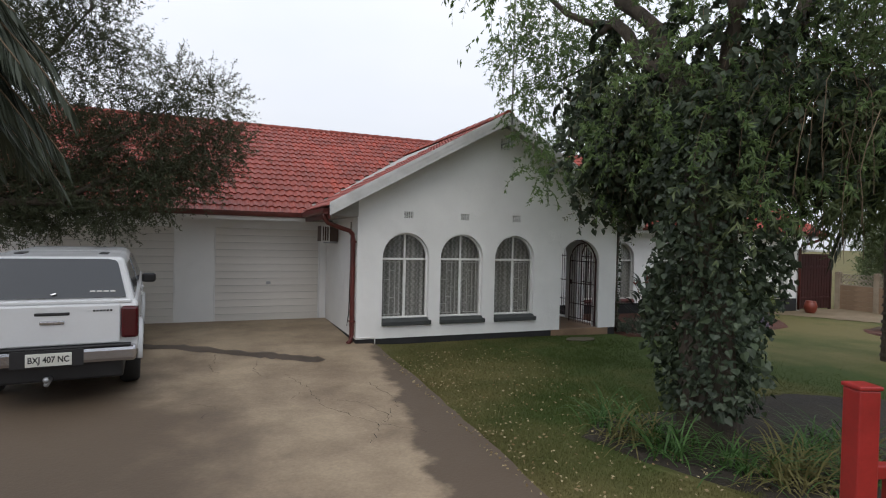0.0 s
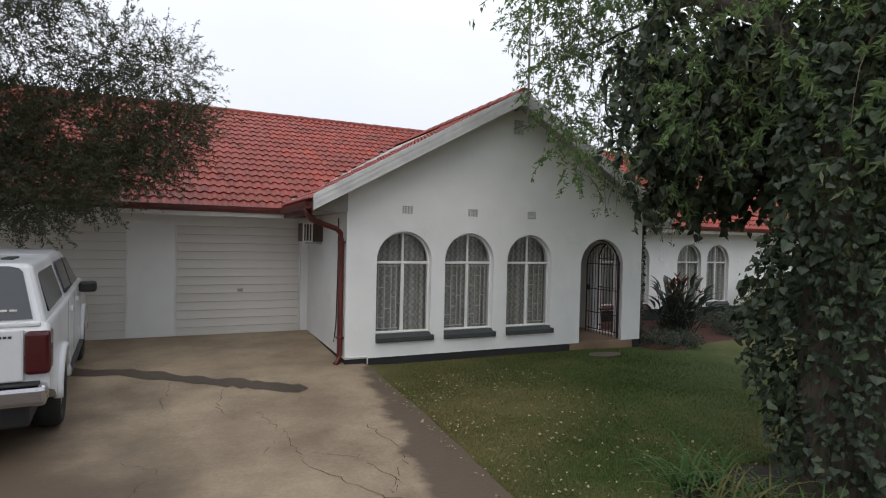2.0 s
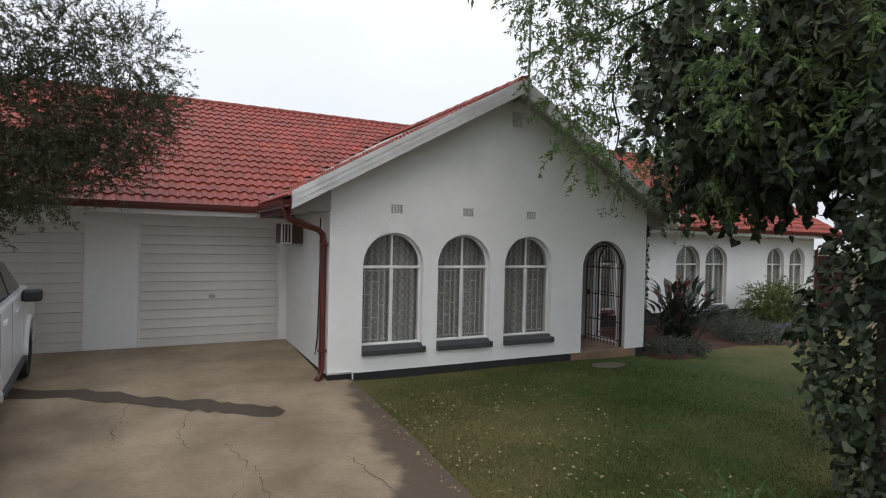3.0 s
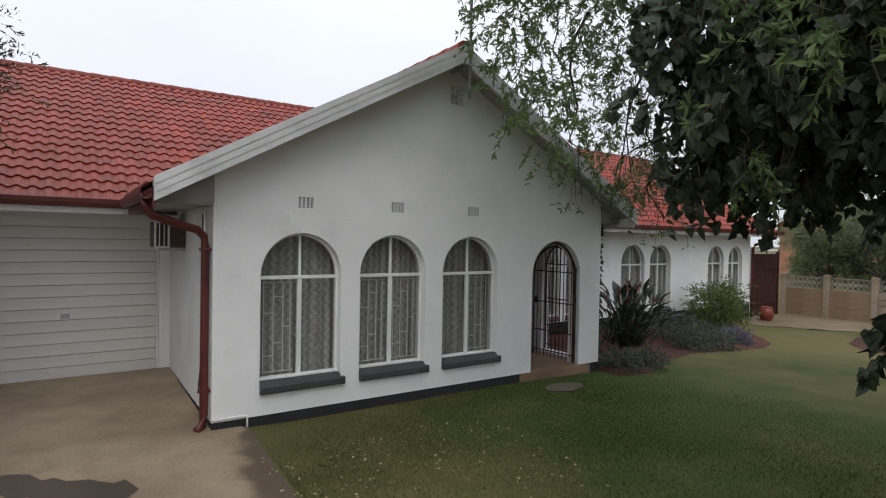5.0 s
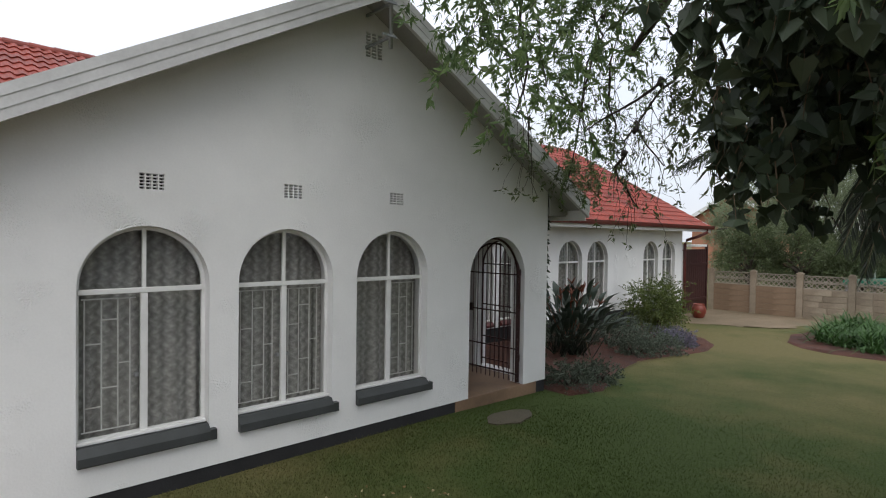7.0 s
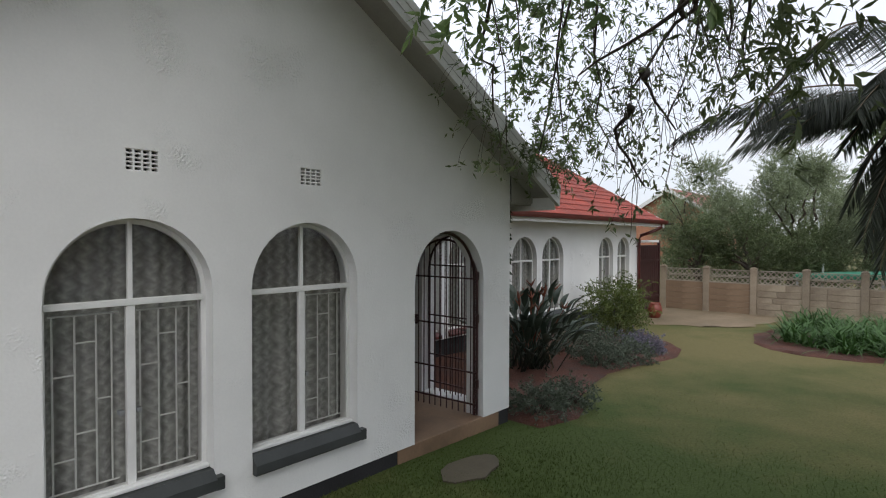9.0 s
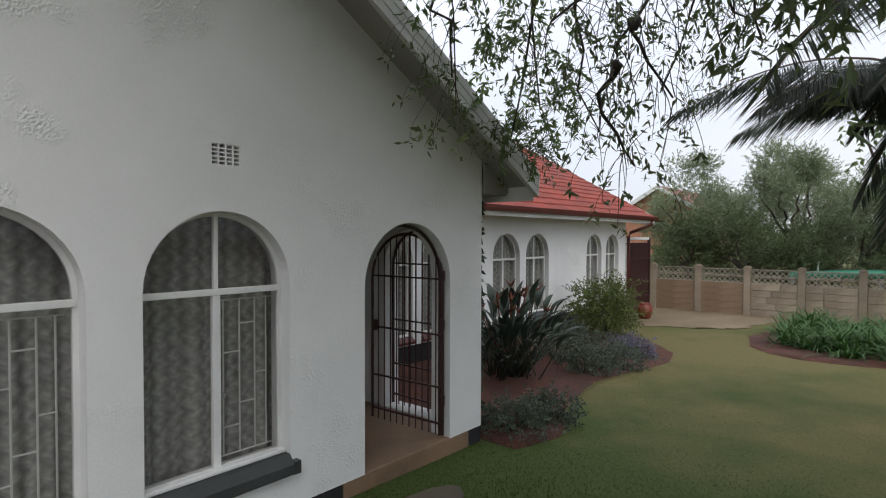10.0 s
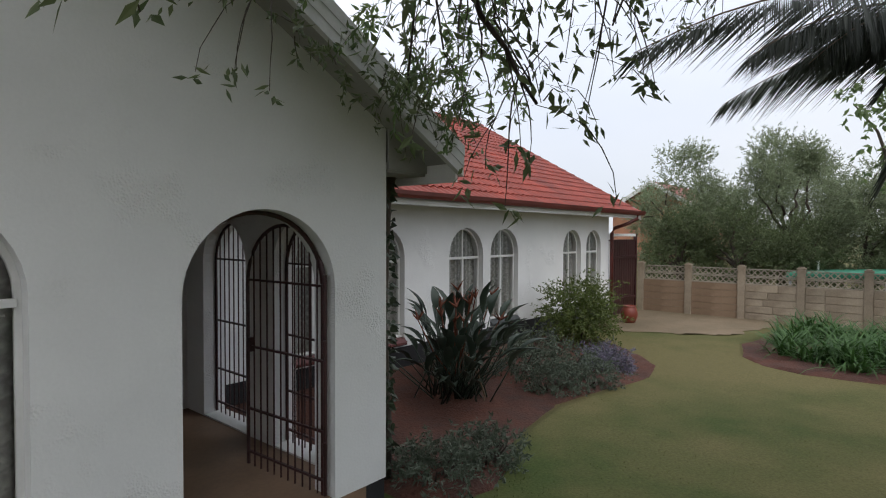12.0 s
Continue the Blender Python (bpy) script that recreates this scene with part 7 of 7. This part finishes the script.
ok &= r.uniform(0, 1, n) > 0.75 * np.clip(np.sin(x * 1.1 + 2 * np.sin(y * 0.7)) * np.sin(y * 1.7 + np.sin(x * 0.9)) - 0.25, 0, 1)
x, y = x[ok], y[ok]
n = len(x)
z = -0.10 - 0.022 * np.clip(x - 7, 0, 7)
hgt = r.uniform(0.012, 0.03, n) * (1 + 0.35 * np.sin(x * 1.9) * np.sin(y * 2.3))
hgt *= np.clip(1.15 - (x - 4) * 0.09, 0.3, 1.0)
az = r.uniform(0, 6.283, n)
lean = r.uniform(0.2, 1.3, n) * hgt
w = 0.003 + 0.0003 * np.clip(np.hypot(x - 3, y - 4) - 2, 0, 14)
a = np.stack([x - w * np.sin(az), y + w * np.cos(az), z - 0.004], 1)
b = np.stack([x + w * np.sin(az), y - w * np.cos(az), z - 0.004], 1)
c = np.stack([x + lean * np.cos(az), y + lean * np.sin(az), z + hgt], 1)
gv = np.stack([a, b, c], 1).reshape(-1, 3)
me = bpy.data.meshes.new("lawn_grass")
me.vertices.add(3 * n)
me.vertices.foreach_set("co", gv.astype(np.float32).ravel())
me.loops.add(3 * n)
me.loops.foreach_set("vertex_index", np.arange(3 * n, dtype=np.int32))
me.polygons.add(n)
me.polygons.foreach_set("loop_start", np.arange(0, 3 * n, 3, dtype=np.int32))
me.materials.append(M_GRASS)
me.update(calc_edges=True)
tagged(new("lawn_grass", me), "short uneven green lawn grass", "grass", kind="stuff")
n = 900
x = r.uniform(0, 1, n) ** 1.6 * 2.6
y = r.uniform(2.6, 9.2, n)
x = x + np.interp(y, [0, 10], [2.2, 2.9]) - 0.05
pos = np.stack([x, y, np.full(n, -0.07) + r.uniform(0, 0.012, n)], 1)
d = np.stack([r.normal(size=n), r.normal(size=n), r.normal(size=n) * 0.15], 1)
lv = leaves(pos, unit(d), 0.038, 0.025, r, 0.2)
tagged(part("fallen_leaves", lv, M_DRYLEAF), "small pale fallen leaves scattered on the lawn", "leaf litter", kind="stuff")

# ---- roof tiles ----
TW, TG = 0.165, 0.302
TH = math.atan(PITCH)


def tile_geo():
    """One rolled roof tile: x across, y up the slope, z off it."""
    cols = [(0.0, 0.003), (0.025, 0.008), (0.055, 0.028), (0.082, 0.036), (0.11, 0.028), (0.14, 0.008), (0.165, 0.003)]
    vs, fs = [], []
    for yy, lift in ((0.0, 0.024), (0.325, 0.0)):
        for cx, h in cols:
            vs.append((cx, yy, h + lift))
    k = len(cols)
    for cx, h in cols:
        vs.append((cx, 0.004, h - 0.004))
    for i in range(k - 1):
        fs.append((i, i + 1, k + i + 1, k + i))
        fs.append((2 * k + i, 2 * k + i + 1, i + 1, i))
    return vs, fs


tv, tf = tile_geo()
tile_me = bpy.data.meshes.new("tile")
tile_me.from_pydata(tv, [], tf)
tile_me.materials.append(M_TILE)
tile_me.update()
TV = np.array(tv)
ct_, st_ = math.cos(TH), math.sin(TH)
rt = rng(600)


def field(name, places, parent):
    """All the further tiles of a slope, joined."""
    vs, fs = [], []
    k = len(tv)
    for i, m in enumerate(places):
        M3 = np.array(m)
        vs.append(TV @ M3[:3, :3].T + M3[:3, 3])
        fs += [[q + i * k for q in f] for f in tf]
    return tagged(part(name, (np.concatenate(vs).tolist(), fs), M_TILES, parent), kind="stuff")


near, far = [], []
ncol = int((RX1 - RX0) / TW)
ncourse = 19
for cidx in range(ncourse):
    s = TG * cidx - 0.03
    y, z = EY + s * ct_, EZ + s * st_
    for q in range(ncol):
        x = RX0 + q * TW
        if gl(x + TW / 2) > z + 0.12 and GE0 < x + 0.1 < GE1:
            continue
        m = pose(x, y, z - 0.018, math.degrees(TH) + rt.normal() * 0.25, 0, rt.normal() * 0.25)
        (near if -0.5 < x < 2.15 and len(near) < 300 else far).append(m)
for m in near:
    shared("tile", tile_me, roof_main, m)
field("tile_field", far, roof_main)
for side, ob in ((-1, roof_gable_w), (1, roof_gable_e)):
    places = []
    for cidx in range(14):
        s = TG * cidx - 0.03
        for q in range(44):
            yq = GF + 0.02 + q * TW
            e = GE0 if side < 0 else GE1
            x, z = e - side * s * ct_, gl(e) + s * st_
            if yq + TW > EY + (z - EZ) / PITCH + 0.1 and z > EZ:
                continue
            if yq > EY:
                continue
            if side < 0:
                m = Matrix(((0, ct_, -st_, x), (-1, 0, 0, yq + TW), (0, st_, ct_, z - 0.055), (0, 0, 0, 1)))
            else:
                m = Matrix(((0, -ct_, st_, x), (1, 0, 0, yq), (0, st_, ct_, z - 0.018), (0, 0, 0, 1)))
            if cidx < 13 and abs(x + (-side) * 0.3 * ct_ - e) < abs(APX - e) + 0.1:
                places.append(m)
    field("tile_field", places, ob)


def ridge(p0, p1, parent, step=0.36):
    p0, p1 = Vector(p0), Vector(p1)
    d = (p1 - p0)
    n = int(d.length / step)
    d.normalize()
    s = d.cross(Vector((0, 0, 1))).normalized()
    bm = bmesh.new()
    rows = []
    for o, rr in ((0.0, 0.128), (step + 0.035, 0.112)):
        rows.append([(o, rr * math.cos(a), rr * 0.85 * math.sin(a)) for a in [math.pi * j / 8 for j in range(9)]])
    vs = [bm.verts.new(p) for row in rows for p in row]
    for j in range(8):
        bm.faces.new((vs[j], vs[j + 1], vs[9 + j + 1], vs[9 + j]))
    bm.faces.new([vs[j] for j in range(9)])
    bmesh.ops.recalc_face_normals(bm, faces=bm.faces[:])
    cap = part("ridge_tile", bm, M_TILE, parent)
    for k in range(n + 1):
        p = p0 + d * step * k
        m = Matrix(((d.x, s.x, 0, p.x), (d.y, s.y, 0, p.y), (d.z, 0, 1, p.z - 0.055), (0, 0, 0, 1)))
        if k == 0:
            cap.matrix_basis = m
        else:
            shared("ridge_tile", cap.data, parent, m)


ridge((RX0, RY, RZ), (RX1 - 0.3, RY, RZ), roof_main)
ridge((APX, GF - 0.02, APZ), (APX, vy - 0.2, APZ), roof_gable_w)
